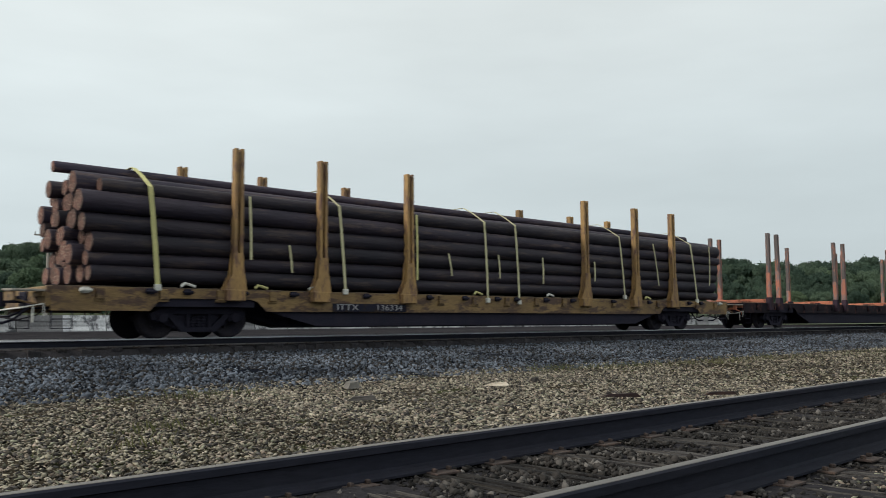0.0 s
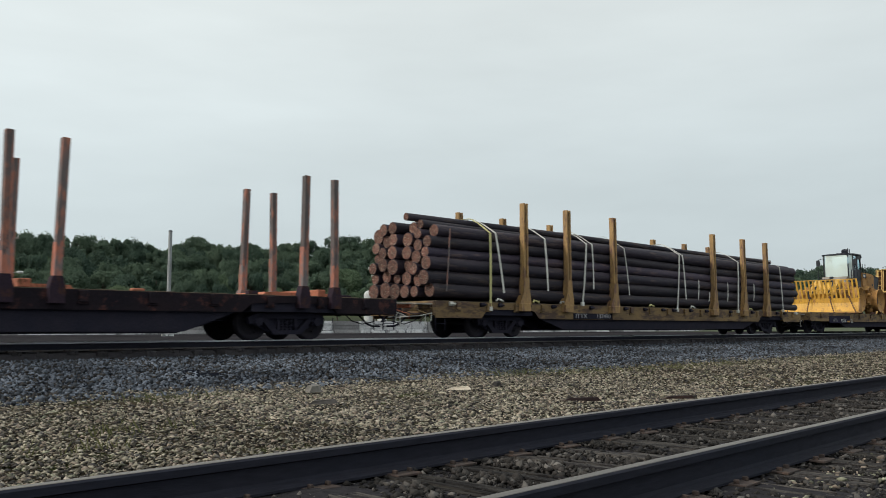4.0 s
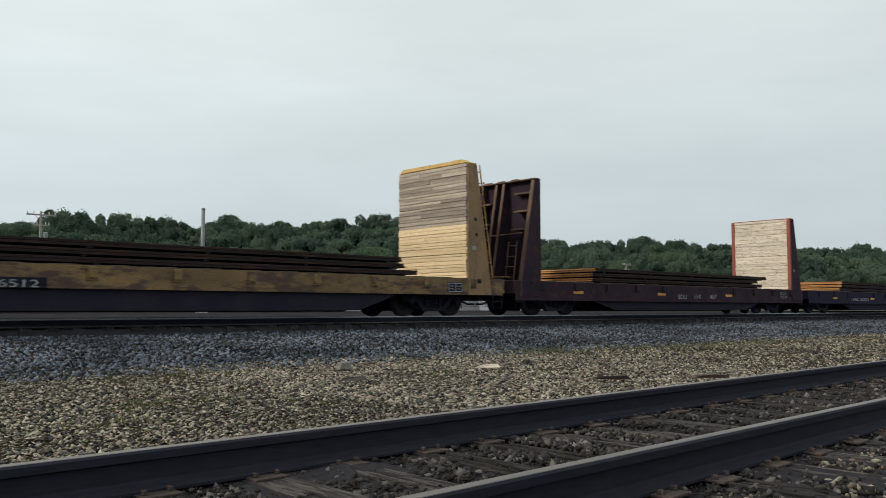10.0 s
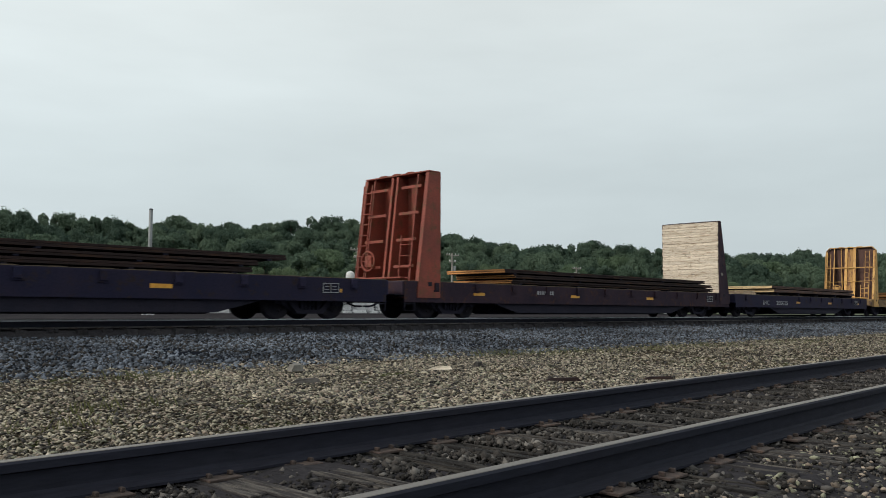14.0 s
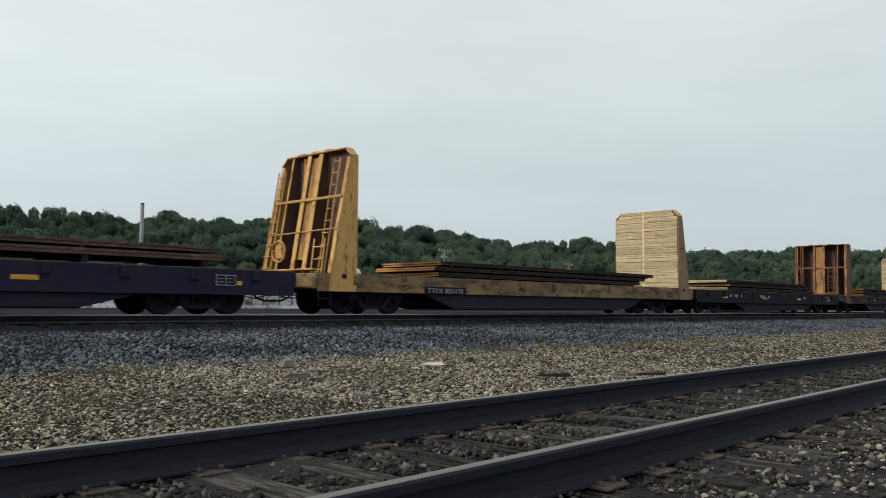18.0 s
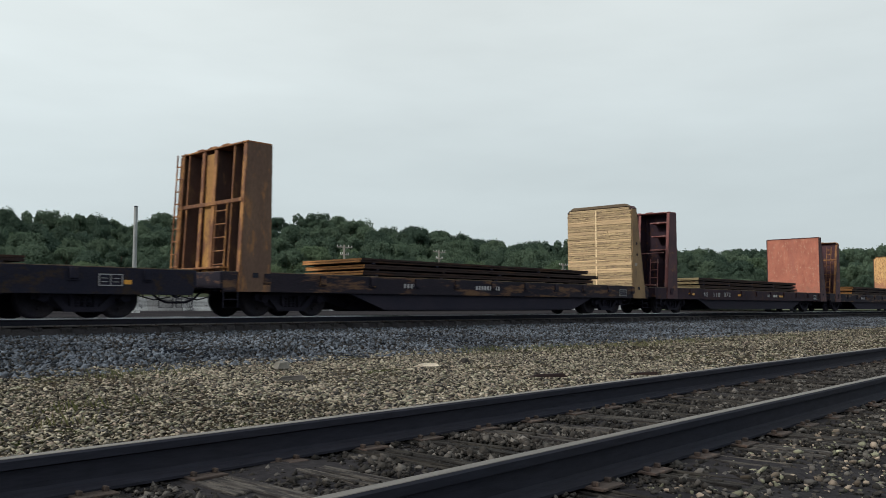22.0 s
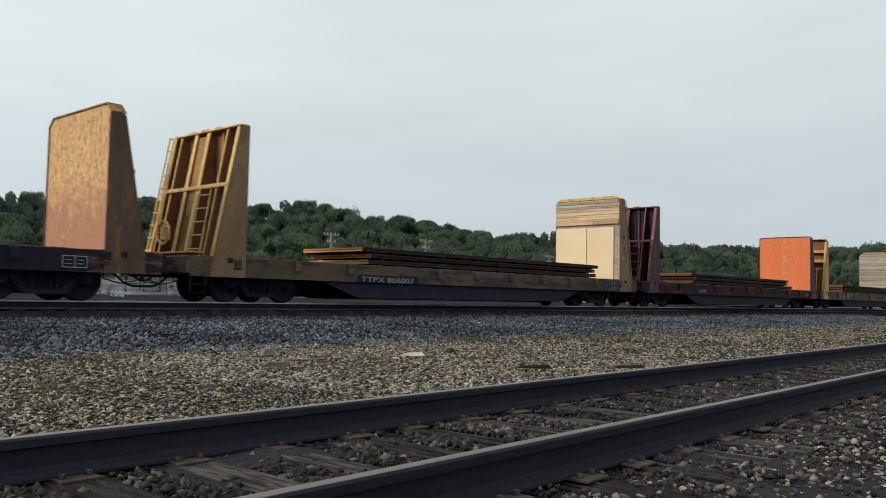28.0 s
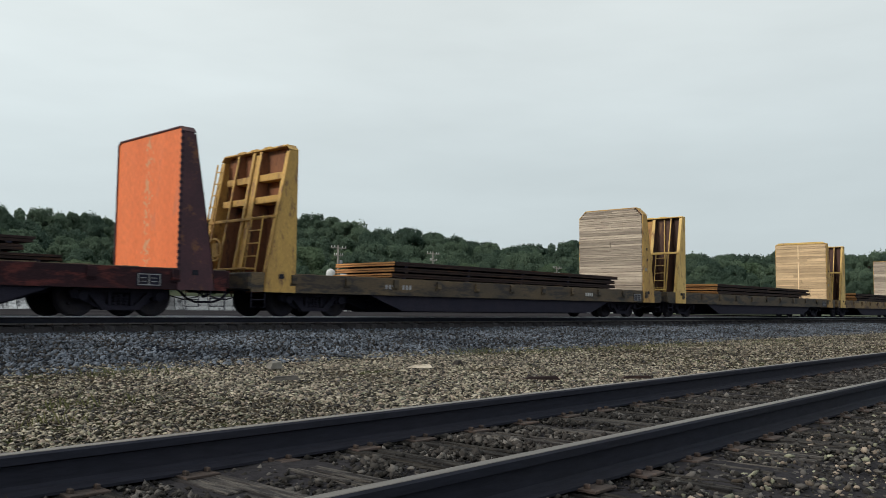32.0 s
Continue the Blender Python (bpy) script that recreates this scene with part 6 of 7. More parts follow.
STRAPS_C = [((-12.89, 3.3), (-13.05, 1.4), "stake_grey", False, 0.03), ((-11.04, 3.3), (-11.05, 0.89), "strap_yellow", True, 0.05), ((-10.78, 3.4), (-10.38, 1.42), "strap_white", True, 0.045), ((-8.21, 3.45), (-8.05, 1.55), "strap_white", True, 0.045), ((-5.74, 3.35), (-6.04, 1.14), "strap_white", True, 0.045), ((-5.39, 3.35), (-5.33, 1.7), "strap_white", True, 0.035), ((-3.24, 3.5), (-2.93, 1.54), "strap_white", True, 0.03), ((0.98, 3.5), (0.7, 1.02), "strap_white", True, 0.045), ((1.24, 3.5), (1.45, 1.49), "strap_white", True, 0.04), ((2.59, 2.36), (2.51, 1.51), "strap_white", False, 0.03), ((5.29, 2.35), (5.24, 1.49), "strap_white", False, 0.03), ((6.41, 3.5), (6.25, 1.04), "strap_white", True, 0.06), ((3.54, 1.85), (3.45, 1.44), "strap_white", False, 0.03), ((8.0, 2.38), (7.93, 1.58), "strap_white", False, 0.03), ((11.02, 3.5), (11.26, 1.14), "strap_white", True, 0.04)]
pole_car(19.035, ("ITTX", "136334"), 31, STRAPS_A, -12.73, 12.98)
stake_car(47.12)
pole_car(75.22, ("ITTX", "137490"), 37, STRAPS_C, -13.5, 13.17)


def machine_car():
    u = 98.97
    car = rolling(thing("machine_flatcar", pose(u, Y_TRAIN, Z_TRAIN), "tan flatcar with a wooden deck carrying a compactor", "flatcar", "cars of the freight train"), u)
    flat_body(car, 9.1, 9.72, "tan_sill", top=1.12, depth=0.46, belly=0.34, truck_x=7.0, pockets=9, keep=((-6.6, -3.1),), notch=0.0)
    part("number_panel", Shape().box(-6.6, -3.43, -1.432, -1.418, 0.57, 0.97, 0.003), "navy_black", car)
    writing("93356", 0.19, 0.74, "white_mark", car, -4.84, -1.436, 0.62, "car number", 0.22)
    writing("HTTX", 0.19, 0.62, "grey_mark", car, -6.0, -1.436, 0.62, "reporting letters")
    writing("BL", 0.19, 0.33, "white_mark", car, -3.3, -1.428, 0.60, "faded white letters")
    part("reflector", Shape().box(-3.9, -3.5, -1.438, -1.430, 0.62, 0.70, 0.002), "amber_reflector", car, "amber reflector strip")
    part("data_plate", Shape().box(7.6, 8.3, -1.430, -1.417, 0.7, 1.0, 0.003), "grey_mark", car)
    return car


machine_car()
bulk_car(108.76, 130.45, 110.27, 128.6, "tan_sill", dict(paint="yellow_paint", side_tone="tan_plate", inner="rust_panel", z1=4.48), dict(paint="yellow_worn", climb=True, lining=grey_over_fresh(0.52), cap="yellow_paint", seed=3, plank_h=0.10, z1=4.52, side_tone="tan_plate"),
         ("TTPX 806512", 114.54, 2.2, 0.2, True), (114.4, 126.4, dict(seed=2)), "yellow bulkhead flatcar loaded with steel plate")
bulk_car(130.45, 151.53, 132, 150.05, "dark_brown", dict(paint="brown_plate", ribs="shelves", inner="dark_brown", side_tone="dark_brown", wheel=True, z1=4.40), dict(paint="oxide_red", stiles="oxide_red", lining=only("plank_white"), side_tone="dark_brown", seed=4, z1=4.44), None, (135.03, 147.46, dict(seed=3)),
         "dark brown bulkhead flatcar loaded with steel plate", reflect=True, wide=1.44, depth=0.62, belly=0.22, words=(("SOU", 140.19, 0.62, 0.18, 0.59), ("114", 141.4, 0.46, 0.18, 0.61), ("407", 142.58, 0.55, 0.17, 0.62)))
bulk_car(151.53, 172.09, 153.94, 168.42, "navy_black", None, None, ("LMIC 200021", 157.03, 2.3, 0.17, False), (155.97, 168.1, dict(seed=4)), "dark flatcar without end walls loaded with steel plate", reflect=True, wide=1.44, depth=0.62, belly=0.2)
bulk_car(172.09, 194.02, 173.92, 192.66, "dark_brown", dict(paint="oxide_red", ribs="rungs", wheel=True, thin=0.5, z1=4.44), dict(paint="dark_brown", lining=only("plank_white"), plank_h=0.13, seed=6, thin=0.25, z1=4.46), None, (177.43, 192.04, dict(seed=5)),
         "brown bulkhead flatcar loaded with steel plate", reflect=True, wide=1.44, depth=0.62, belly=0.2, bars=((178.77, 7, "grey_mark"),))
bulk_car(194.02, 213.94, 196.83, 212.08, "navy_black", None, None, None, (199.05, 211.3, dict(seed=6, edge="lumber_edge", mat="dark_oxide", lift=0.17, layers=(0.15, 0.14))), "dark flatcar without end walls loaded with steel plate", reflect=True, wide=1.44, depth=0.62, belly=0.2, words=(("LMIC", 197.53, 0.75, 0.21, 0.62), ("200025", 199.19, 1.5, 0.21, 0.62)))
# left wall's dark inner sheet has the shade between the ribs painted in
bulk_car(213.94, 235.74, 215.61, 234.13, "tan_sill", dict(paint="orange_tan", ribs="grid", cut=0.22, wheel=True, inner="dark_oxide", z1=4.60), dict(paint="yellow_worn", lining=only("plank_straw"), side_tone="tan_plate", cut=0.25, band=True, seed=8, plank_h=0.10, z1=4.54), ("TTPX 805470", 218.41, 1.6, 0.15, True), (219.2, 231.9, dict(seed=7)),
         "yellow bulkhead flatcar loaded with steel plate")
bulk_car(235.74, 255.33, 237.83, 254, "soot_black", None, None, None, (239.7, 250.8, dict(seed=8, edge="lumber_edge")), "black flatcar without end walls loaded with steel plate", reflect=True, wide=1.44, depth=0.58, bars=((239.54, 2, "grey_mark"), (240.11, 6, "grey_mark"), (243.15, 9, "grey_mark"), (248.77, 5, "grey_mark")))
bulk_car(255.33, 276.37, 257.04, 274.8, "patchy_sill", dict(paint="yellow_rusty", ribs="four", thin=0.75, inner="dark_oxide", side_tone="brown_plate", z1=4.34), dict(paint="maroon", side_tone="tan_plate", lining=only("plank_brown", "plank_brown", "plank_tan"), plank_h=0.10, band=True, seed=9, cap="deck_wood", z1=4.38, cut=0.08), None, (260.4, 272.6, dict(seed=9)),
         "rusty bulkhead flatcar loaded with steel plate", bars=((261.75, 5, "grey_mark"), (264.99, 9, "grey_mark")))
bulk_car(276.37, 298.06, 278.6, 296.6, "dark_brown", dict(paint="faded_maroon", ribs="shelves", inner="dark_brown", side_tone="maroon", thin=0.6, z1=4.40), dict(paint="maroon", inner="salmon_face", bolts=True, lining=None, z1=4.44), None, (281.2, 293.8, dict(seed=10, edge="lumber_edge")), "brown bulkhead flatcar loaded with steel plate", reflect=True,
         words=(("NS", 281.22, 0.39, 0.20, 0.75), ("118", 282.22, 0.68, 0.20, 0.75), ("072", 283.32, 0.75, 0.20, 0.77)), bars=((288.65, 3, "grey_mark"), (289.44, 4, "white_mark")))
bulk_car(298.06, 320.35, 300.19, 318.62, "patchy_sill", dict(paint="yellow_rusty", ribs="grid", cut=0.10, inner="maroon", side_tone="maroon", wheel=True, z1=4.32), dict(paint="yellow_rusty", inner="ochre_face", side_tone="brown_plate", cut=0.2, z1=4.34), None, (303.28, 315.17, dict(seed=11)), "rusty bulkhead flatcar loaded with steel plate", bars=((304.36, 6, "grey_mark"),))
bulk_car(320.35, 342.1, 322.23, 340.4, "dirty_tan_sill", dict(paint="yellow_paint", inner="rust_panel", side_tone="tan_plate", wheel=True, z1=4.40), dict(paint="yellow_worn", climb=True, thin=0.36, lining=lambda t, g: ("plank_grey" if g.random() < 0.6 else "plank_tan") if t > 0.70 else None, inner="plank_grey", panels=0.70, seed=13, plank_h=0.11, side_tone="tan_plate", cap="yellow_paint", z1=4.44), ("TTPX 806007", 326.12, 2.15, 0.15, True),
         (326.6, 338.9, dict(seed=12)), "yellow bulkhead flatcar loaded with steel plate")
bulk_car(342.1, 365.07, 343.84, 363.4, "maroon_sill", dict(paint="faded_maroon", ribs="four", inner="dark_brown", side_tone="maroon", z1=4.40), dict(paint="maroon", inner="orange_face", bolts=True, cut=0.1, z1=4.42), None, (347.8, 360.8, dict(seed=13)), "maroon bulkhead flatcar loaded with steel plate", words=(("ATW", 347.89, 0.67, 0.17, 0.70),))
bulk_car(365.07, 386.81, 366.77, 384.92, "dirty_tan_sill", dict(paint="yellow_worn", ribs="panel", cut=0.12, wheel=True, inner="rust_panel", z1=4.46), dict(paint="yellow_worn", lining=only("plank_grey"), cut=0.3, seed=15, plank_h=0.09, z1=4.62), None, (370.7, 383.0, dict(seed=14)), "yellow bulkhead flatcar loaded with steel plate",
         bars=((370.01, 4, "grey_mark"), (370.7, 3, "grey_mark"), (380.53, 4, "white_mark")))
bulk_car(386.81, 409.75, 388.8, 407.95, "dirty_tan_sill", dict(paint="yellow_paint", ribs="four", inner="dark_oxide", z1=4.54), dict(paint="yellow_worn", lining=only("plank_tan"), band=True, seed=16, cap="yellow_paint", z1=4.60), None, (392.48, 405.06, dict(seed=15)), "yellow bulkhead flatcar loaded with steel plate")
bulk_car(409.75, 431.4, 411.5, 429.54, "tan_sill", dict(paint="yellow_paint", ribs="four", inner="dark_oxide", z1=4.60), dict(paint="yellow_worn", lining=only("plank_grey"), seed=17, z1=4.6), None, (414.73, 426.01, dict(seed=16)), "yellow bulkhead flatcar loaded with steel plate")


def compactor():
    """A wheeled landfill compactor with a raked blade; x and z are counted from the middle of its flatcar at the rails."""
    u = 98.97
    c = rolling(thing("landfill_compactor", pose(u, Y_TRAIN, Z_TRAIN), "dirty yellow landfill compactor with a raked blade, chained on a flatcar", "compactor"), u)
    CLEAT = Shape().add([(-0.12, -0.08, 0.56), (0.12, -0.08, 0.56), (0.12, 0.08, 0.56), (-0.12, 0.08, 0.56), (-0.06, -0.06, 0.82), (0.06, -0.06, 0.82), (0.06, 0.06, 0.82), (-0.06, 0.06, 0.82)],
                        [(0, 1, 5, 4), (1, 2, 6, 5), (2, 3, 7, 6), (3, 0, 4, 7), (4, 5, 6, 7), (3, 2, 1, 0)]).mesh("cleat", "machine_dirty")
    # drums: dished outer faces with a dark hub
    for x in (-2.36, 0.95):
        for q in (-1, 1):
            s = Shape()
            s.lathe([(q * 0.78, 0.54), (q * 0.80, 0.60), (q * 1.42, 0.60), (q * 1.70, 0.71), (q * 1.75, 0.72), (q * 1.755, 0.70), (q * 1.70, 0.62), (q * 1.62, 0.50), (q * 1.54, 0.40), (q * 1.50, 0.345), (q * 1.44, 0.335), (q * 1.43, 0.10)], (x, 0, 1.96), "y", 48)
            w = part("drum_wheel", s, "machine_dirty", c, "dished steel drum wheel without teeth", smooth=False)
            for k in range(24):
                a = k * math.pi / 4 + 0.26 * (k // 8)
                part("cleat", CLEAT, None, w, at=pose(x, q * (0.92 + 0.19 * (k // 8)), 1.96, 0, math.degrees(a), 0))
            h = Shape().lathe([(q * 1.38, 0.345), (q * 1.50, 0.335), (q * 1.515, 0.26), (q * 1.50, 0.20), (q * 1.505, 0.02)], (x, 0, 1.96), "y", 18)
            for k in range(8):
                a = k * math.pi / 4
                h.tube([(x + 0.27 * math.cos(a), q * 1.46, 1.96 + 0.27 * math.sin(a)), (x + 0.27 * math.cos(a), q * 1.53, 1.96 + 0.27 * math.sin(a))], 0.022, 6)
            part("hub", h, "machine_rust", w, "rusty recessed hub")
            for k in range(3):
                yy = q * (0.9 + 0.26 * k)
                part("scraper_bar", Shape().box(x + 0.70, x + 0.86, yy - 0.09, yy + 0.09, 1.75, 1.96, 0.02), "machine_dirty", c)
        part("axle", Shape().tube([(x, -1.5, 1.96), (x, 1.5, 1.96)], 0.26, 12), "machine_dirty", c)
        for q in (-1, 1):
            part("wheel_chock", Shape().prism([(x - 0.80, 1.135), (x - 0.50, 1.135), (x - 0.52, 1.26)], "y", q * 1.45 - 0.12, q * 1.45 + 0.12), "machine_rust", c)
            part("wheel_block", Shape().prism([(x + 0.80, 1.135), (x + 0.50, 1.135), (x + 0.52, 1.26)], "y", q * 1.45 - 0.12, q * 1.45 + 0.12), "machine_rust", c)
    # front and rear frames and the joint between them
    part("front_frame", Shape().prism([(-3.55, 1.75), (-1.35, 1.55), (-1.15, 2.2), (-1.2, 2.85), (-1.7, 3.0), (-2.7, 3.12), (-3.35, 2.75), (-3.65, 2.3)], "y", -0.72, 0.72), "machine_yellow", c)
    for q in (-1, 1):
        f = Shape().prism([(-2.62, 2.72), (-1.75, 2.74), (-1.70, 2.84), (-1.92, 2.98), (-2.3, 3.02), (-2.58, 2.90)], "y", q * 0.86 - 0.2, q * 0.86 + 0.2)
        part("fender", f, "machine_dirty", c)
        for k in range(6):
            xx, zz = -3.45 + 0.22 * k, 2.35 + 0.13 * k - 0.02 * k * k
            part("scraper_tooth", Shape().box(xx - 0.09, xx + 0.09, q * 1.05 - 0.16, q * 1.05 + 0.16, zz - 0.10, zz + 0.12, 0.03), "machine_dirty", c)
        part("hose", Shape().tube([(-2.9, q * 0.7, 2.95), (-3.3, q * 0.85, 2.72), (-3.6, q * 0.8, 2.4), (-3.9, q * 0.7, 1.9)], 0.035, 6), "machine_black", c)
        part("push_arm", Shape().prism([(-4.0, 1.42), (-3.0, 1.62), (-1.6, 1.70), (-1.6, 1.98), (-3.0, 1.95), (-4.0, 1.72)], "y", q * 0.62 - 0.09, q * 0.62 + 0.09), "machine_yellow", c)
        cy = Shape().tube([(-2.7, q * 0.45, 3.02), (-3.4, q * 0.45, 2.66)], 0.07, 10).tube([(-3.4, q * 0.45, 2.66), (-3.95, q * 0.45, 2.36)], 0.04, 8)
        part("lift_cylinder", cy, "machine_black", c)
    part("hydraulic_block", Shape().box(-2.95, -2.6, -0.42, 0.30, 3.05, 3.20, 0.03).tube([(-2.9, -0.2, 3.16), (-2.7, -0.3, 3.30), (-2.5, -0.1, 3.30)], 0.06, 8).tube([(-2.9, 0.1, 3.15), (-3.2, 0.0, 2.95), (-3.5, -0.2, 2.6)], 0.03, 6).tube([(-2.95, -0.35, 3.1), (-3.25, -0.5, 2.98), (-3.55, -0.55, 2.7)], 0.03, 6), "machine_black", c)
    j = Shape().box(-1.15, 0.1, -0.55, 0.55, 1.45, 3.2, 0.05)
    j.lathe([(1.35, 0.28), (1.55, 0.34), (3.0, 0.34), (3.15, 0.28)], (-0.6, -0.35, 0), "z", 14)
    part("articulation_joint", j, "machine_black", c)
    st = Shape()
    for k in range(5):
        z = 1.55 + k * 0.30
        st.box(-1.34, -0.92, -1.28, -0.98, z, z + 0.035, 0.01)
    for x in (-1.34, -0.92):
        st.tube([(x, -1.26, 1.45), (x, -1.05, 3.0)], 0.022, 6)
    part("access_steps", st, "machine_rust", c, "steel boarding steps")
    part("step_panel", Shape().box(-0.62, -0.08, -1.02, -0.92, 1.4, 3.15, 0.02), "machine_black", c)
    # rear body and hood
    part("rear_frame", Shape().prism([(-0.1, 1.6), (2.7, 1.72), (2.95, 2.0), (2.95, 2.28), (1.9, 2.4), (-0.1, 2.5)], "y", -0.72, 0.72), "machine_dirty", c)
    part("hood", Shape().prism([(0.40, 2.50), (2.38, 2.30), (2.40, 3.58), (1.95, 3.68), (0.40, 3.70)], "y", -0.95, 0.95), "machine_dirty", c)
    for q in (-1, 1):
        part("rear_fender", Shape().prism([(0.12, 2.62), (0.50, 2.86), (1.25, 2.88), (1.25, 2.80), (0.56, 2.77), (0.2, 2.54)], "y", q * 1.1 - 0.2, q * 1.1 + 0.2), "machine_dirty", c)
        part("hood_door", Shape().box(1.12, 1.86, q * 0.965 - 0.012, q * 0.965 + 0.012, 2.98, 3.50, 0.01), "machine_dirty", c)
        part("hood_seam", Shape().box(0.42, 2.36, q * 0.958 - 0.008, q * 0.958 + 0.008, 2.86, 2.885, 0.003), "machine_rust", c)
        part("badge", Shape().box(0.42, 1.02, q * 0.965 - 0.012, q * 0.965 + 0.012, 3.38, 3.62, 0.01), "machine_black", c, "dark badge panel")
        part("badge_mark", Shape().box(0.50, 0.78, q * 0.981 - 0.004, q * 0.981 + 0.004, 3.43, 3.57, 0.002), "white_mark", c)
        part("hatch_mark", Shape().box(2.08, 2.16, q * 0.962 - 0.008, q * 0.962 + 0.008, 2.86, 3.06, 0.004), "machine_black", c)
    part("radiator_guard", Shape().prism([(2.40, 2.32), (2.84, 2.32), (3.34, 3.46), (2.40, 3.56)], "y", -0.92, 0.92), "machine_black", c, "dark sloping radiator guard")
    for q in (-1, 1):
        part("guard_rail", Shape().tube([(2.95, q * 0.9, 2.35), (3.42, q * 0.9, 3.40), (3.36, q * 0.9, 3.50), (2.5, q * 0.9, 3.60)], 0.03, 7).tube([(3.1, q * 0.9, 2.7), (2.85, q * 0.9, 2.9)], 0.025, 6), "machine_black", c)
    part("rear_bumper", Shape().box(2.45, 2.88, -0.8, 0.8, 2.06, 2.28, 0.03), "machine_rust", c)
    part("drawbar", Shape().tube([(2.9, -0.1, 1.95), (3.1, -0.12, 1.6), (3.25, -0.15, 1.3)], 0.035, 6).tube([(2.6, -0.5, 2.0), (2.75, -0.6, 1.5)], 0.03, 6), "machine_black", c)
    part("exhaust_stack", Shape().tube([(1.10, -0.3, 3.68), (1.10, -0.3, 4.28), (1.14, -0.3, 4.42), (1.24, -0.3, 4.50)], 0, 10, radii=[0.13, 0.13, 0.10, 0.12]), "machine_black", c)
    part("air_cleaner", Shape().lathe([(3.68, 0.12), (4.2, 0.15), (4.3, 0.17), (4.38, 0.10)], (0.76, -0.15, 0), "z", 12), "machine_black", c)
    for q in (-1, 1):
        hr = Shape()
        hr.tube([(0.48, q * 0.95, 3.3), (0.48, q * 0.95, 4.22), (0.96, q * 0.95, 4.26), (0.96, q * 0.95, 3.3)], 0.02, 6).tube([(0.48, q * 0.95, 3.8), (0.96, q * 0.95, 3.8)], 0.016, 6)
        part("hood_railing", hr, "machine_black", c)
    # cab
    foot = [(-1.20, -0.70), (-0.86, -0.85), (0.40, -0.85), (0.40, 0.85), (-0.86, 0.85), (-1.20, 0.70)]
    part("cab_floor", Shape().prism(foot, "z", 3.06, 3.30), "machine_black", c)
    cab = Shape()
    for i, (x, y) in enumerate(foot):
        k = 0.012 if i in (0, 5) else 0.04
        cab.box(x - k, x + k, y - k, y + k, 3.28, 4.74, 0.012)
    for q in (-1, 1):
        cab.box(-0.24, -0.15, q * 0.85 - 0.04, q * 0.85 + 0.04, 3.28, 4.74, 0.012)
        cab.box(-0.88, 0.40, q * 0.85 - 0.03, q * 0.85 + 0.03, 3.28, 3.86, 0.01)
        cab.box(-0.2, 0.40, q * 0.85 - 0.032, q * 0.85 + 0.032, 4.50, 4.74, 0.01)
    cab.box(0.36, 0.44, -0.83, 0.83, 3.28, 3.9, 0.01)
    part("cab_frame", cab, "machine_black", c, "black cab posts and lower panels")
    part("cab_roof", Shape().prism([(-1.24, -0.5), (-0.95, -0.93), (0.44, -0.93), (0.44, 0.93), (-0.95, 0.93), (-1.24, 0.5)], "z", 4.745, 4.82), "machine_black", c)
    for k in range(6):
        (x0, y0), (x1, y1) = foot[k], foot[(k + 1) % 6]
        lo = 3.34 if k in (0, 4, 5) else 3.88
        d = Vector((x1 - x0, y1 - y0)).normalized()
        n = Vector((d.y, -d.x)) * 0.008
        a, b = Vector((x0, y0)) + d * 0.05, Vector((x1, y1)) - d * 0.05
        # front panes carry the whitish sky reflection as a milky tint
        g = part("cab_glass", Shape().prism([tuple(a + n), tuple(b + n), tuple(b - n), tuple(a - n)], "z", lo, 4.72), "dusty_glass" if k in (0, 4, 5) else "cab_glass", c, "windscreen pane with a pale sky reflection in its colour" if k in (0, 4, 5) else "tinted cab window")
        g.visible_shadow = False
    part("seat", Shape().box(-0.35, 0.12, -0.27, 0.27, 3.45, 3.62, 0.05).box(0.02, 0.16, -0.25, 0.25, 3.6, 4.3, 0.05), "machine_black", c)
    part("steering_column", Shape().tube([(-0.85, 0, 3.3), (-0.7, 0, 3.9)], 0.05, 8), "machine_black", c)
    rack = Shape().box(-0.62, -0.05, -0.5, 0.2, 4.84, 4.90, 0.015)
    for k in range(5):
        rack.lathe([(4.88, 0.06), (5.02 + 0.05 * (k % 2), 0.075), (5.14, 0.04)], (-0.56 + k * 0.12, -0.34 + 0.12 * (k % 3), 0), "z", 8)
    rack.tube([(-0.62, -0.42, 4.88), (-0.62, -0.42, 5.10), (-0.05, -0.42, 5.16), (-0.05, -0.42, 4.88)], 0.018, 6)
    rack.tube([(-0.34, -0.42, 4.88), (-0.34, -0.42, 5.20)], 0.018, 6)
    part("roof_light_rack", rack, "machine_black", c)
    for y in (-0.62, -0.46, 0.46, 0.62):
        part("work_light", Shape().lathe([(-0.05, 0.04), (0, 0.06), (0.05, 0.06)], (-1.02, y, 4.69), "x", 10), "machine_black", c)
    part("rear_light", Shape().box(0.50, 0.60, -0.9, -0.74, 4.60, 4.74, 0.02), "machine_black", c)
    for q in (-1, 1):
        part("mirror", Shape().tube([(-0.9, q * 0.85, 4.6), (-1.0 - 0.11 * (q + 1), q * 1.05, 4.5)], 0.018, 6).box(-1.06 - 0.12 * (q + 1), -0.96 - 0.12 * (q + 1), q * 1.06 - 0.10, q * 1.06 + 0.10, 4.10, 4.48, 0.03), "machine_black", c)
    part("front_panel", Shape().prism([(-1.9, 3.02), (-1.12, 2.98), (-1.12, 3.42), (-1.55, 3.40)], "y", -0.72, 0.72), "weathered_wood", c, "pale sloping panel below the windscreen")
    part("front_platform", Shape().box(-1.65, -0.85, -1.05, 1.05, 2.99, 3.04, 0.015), "machine_dirty", c)
    for q in (-1, 1):
        hr = Shape()
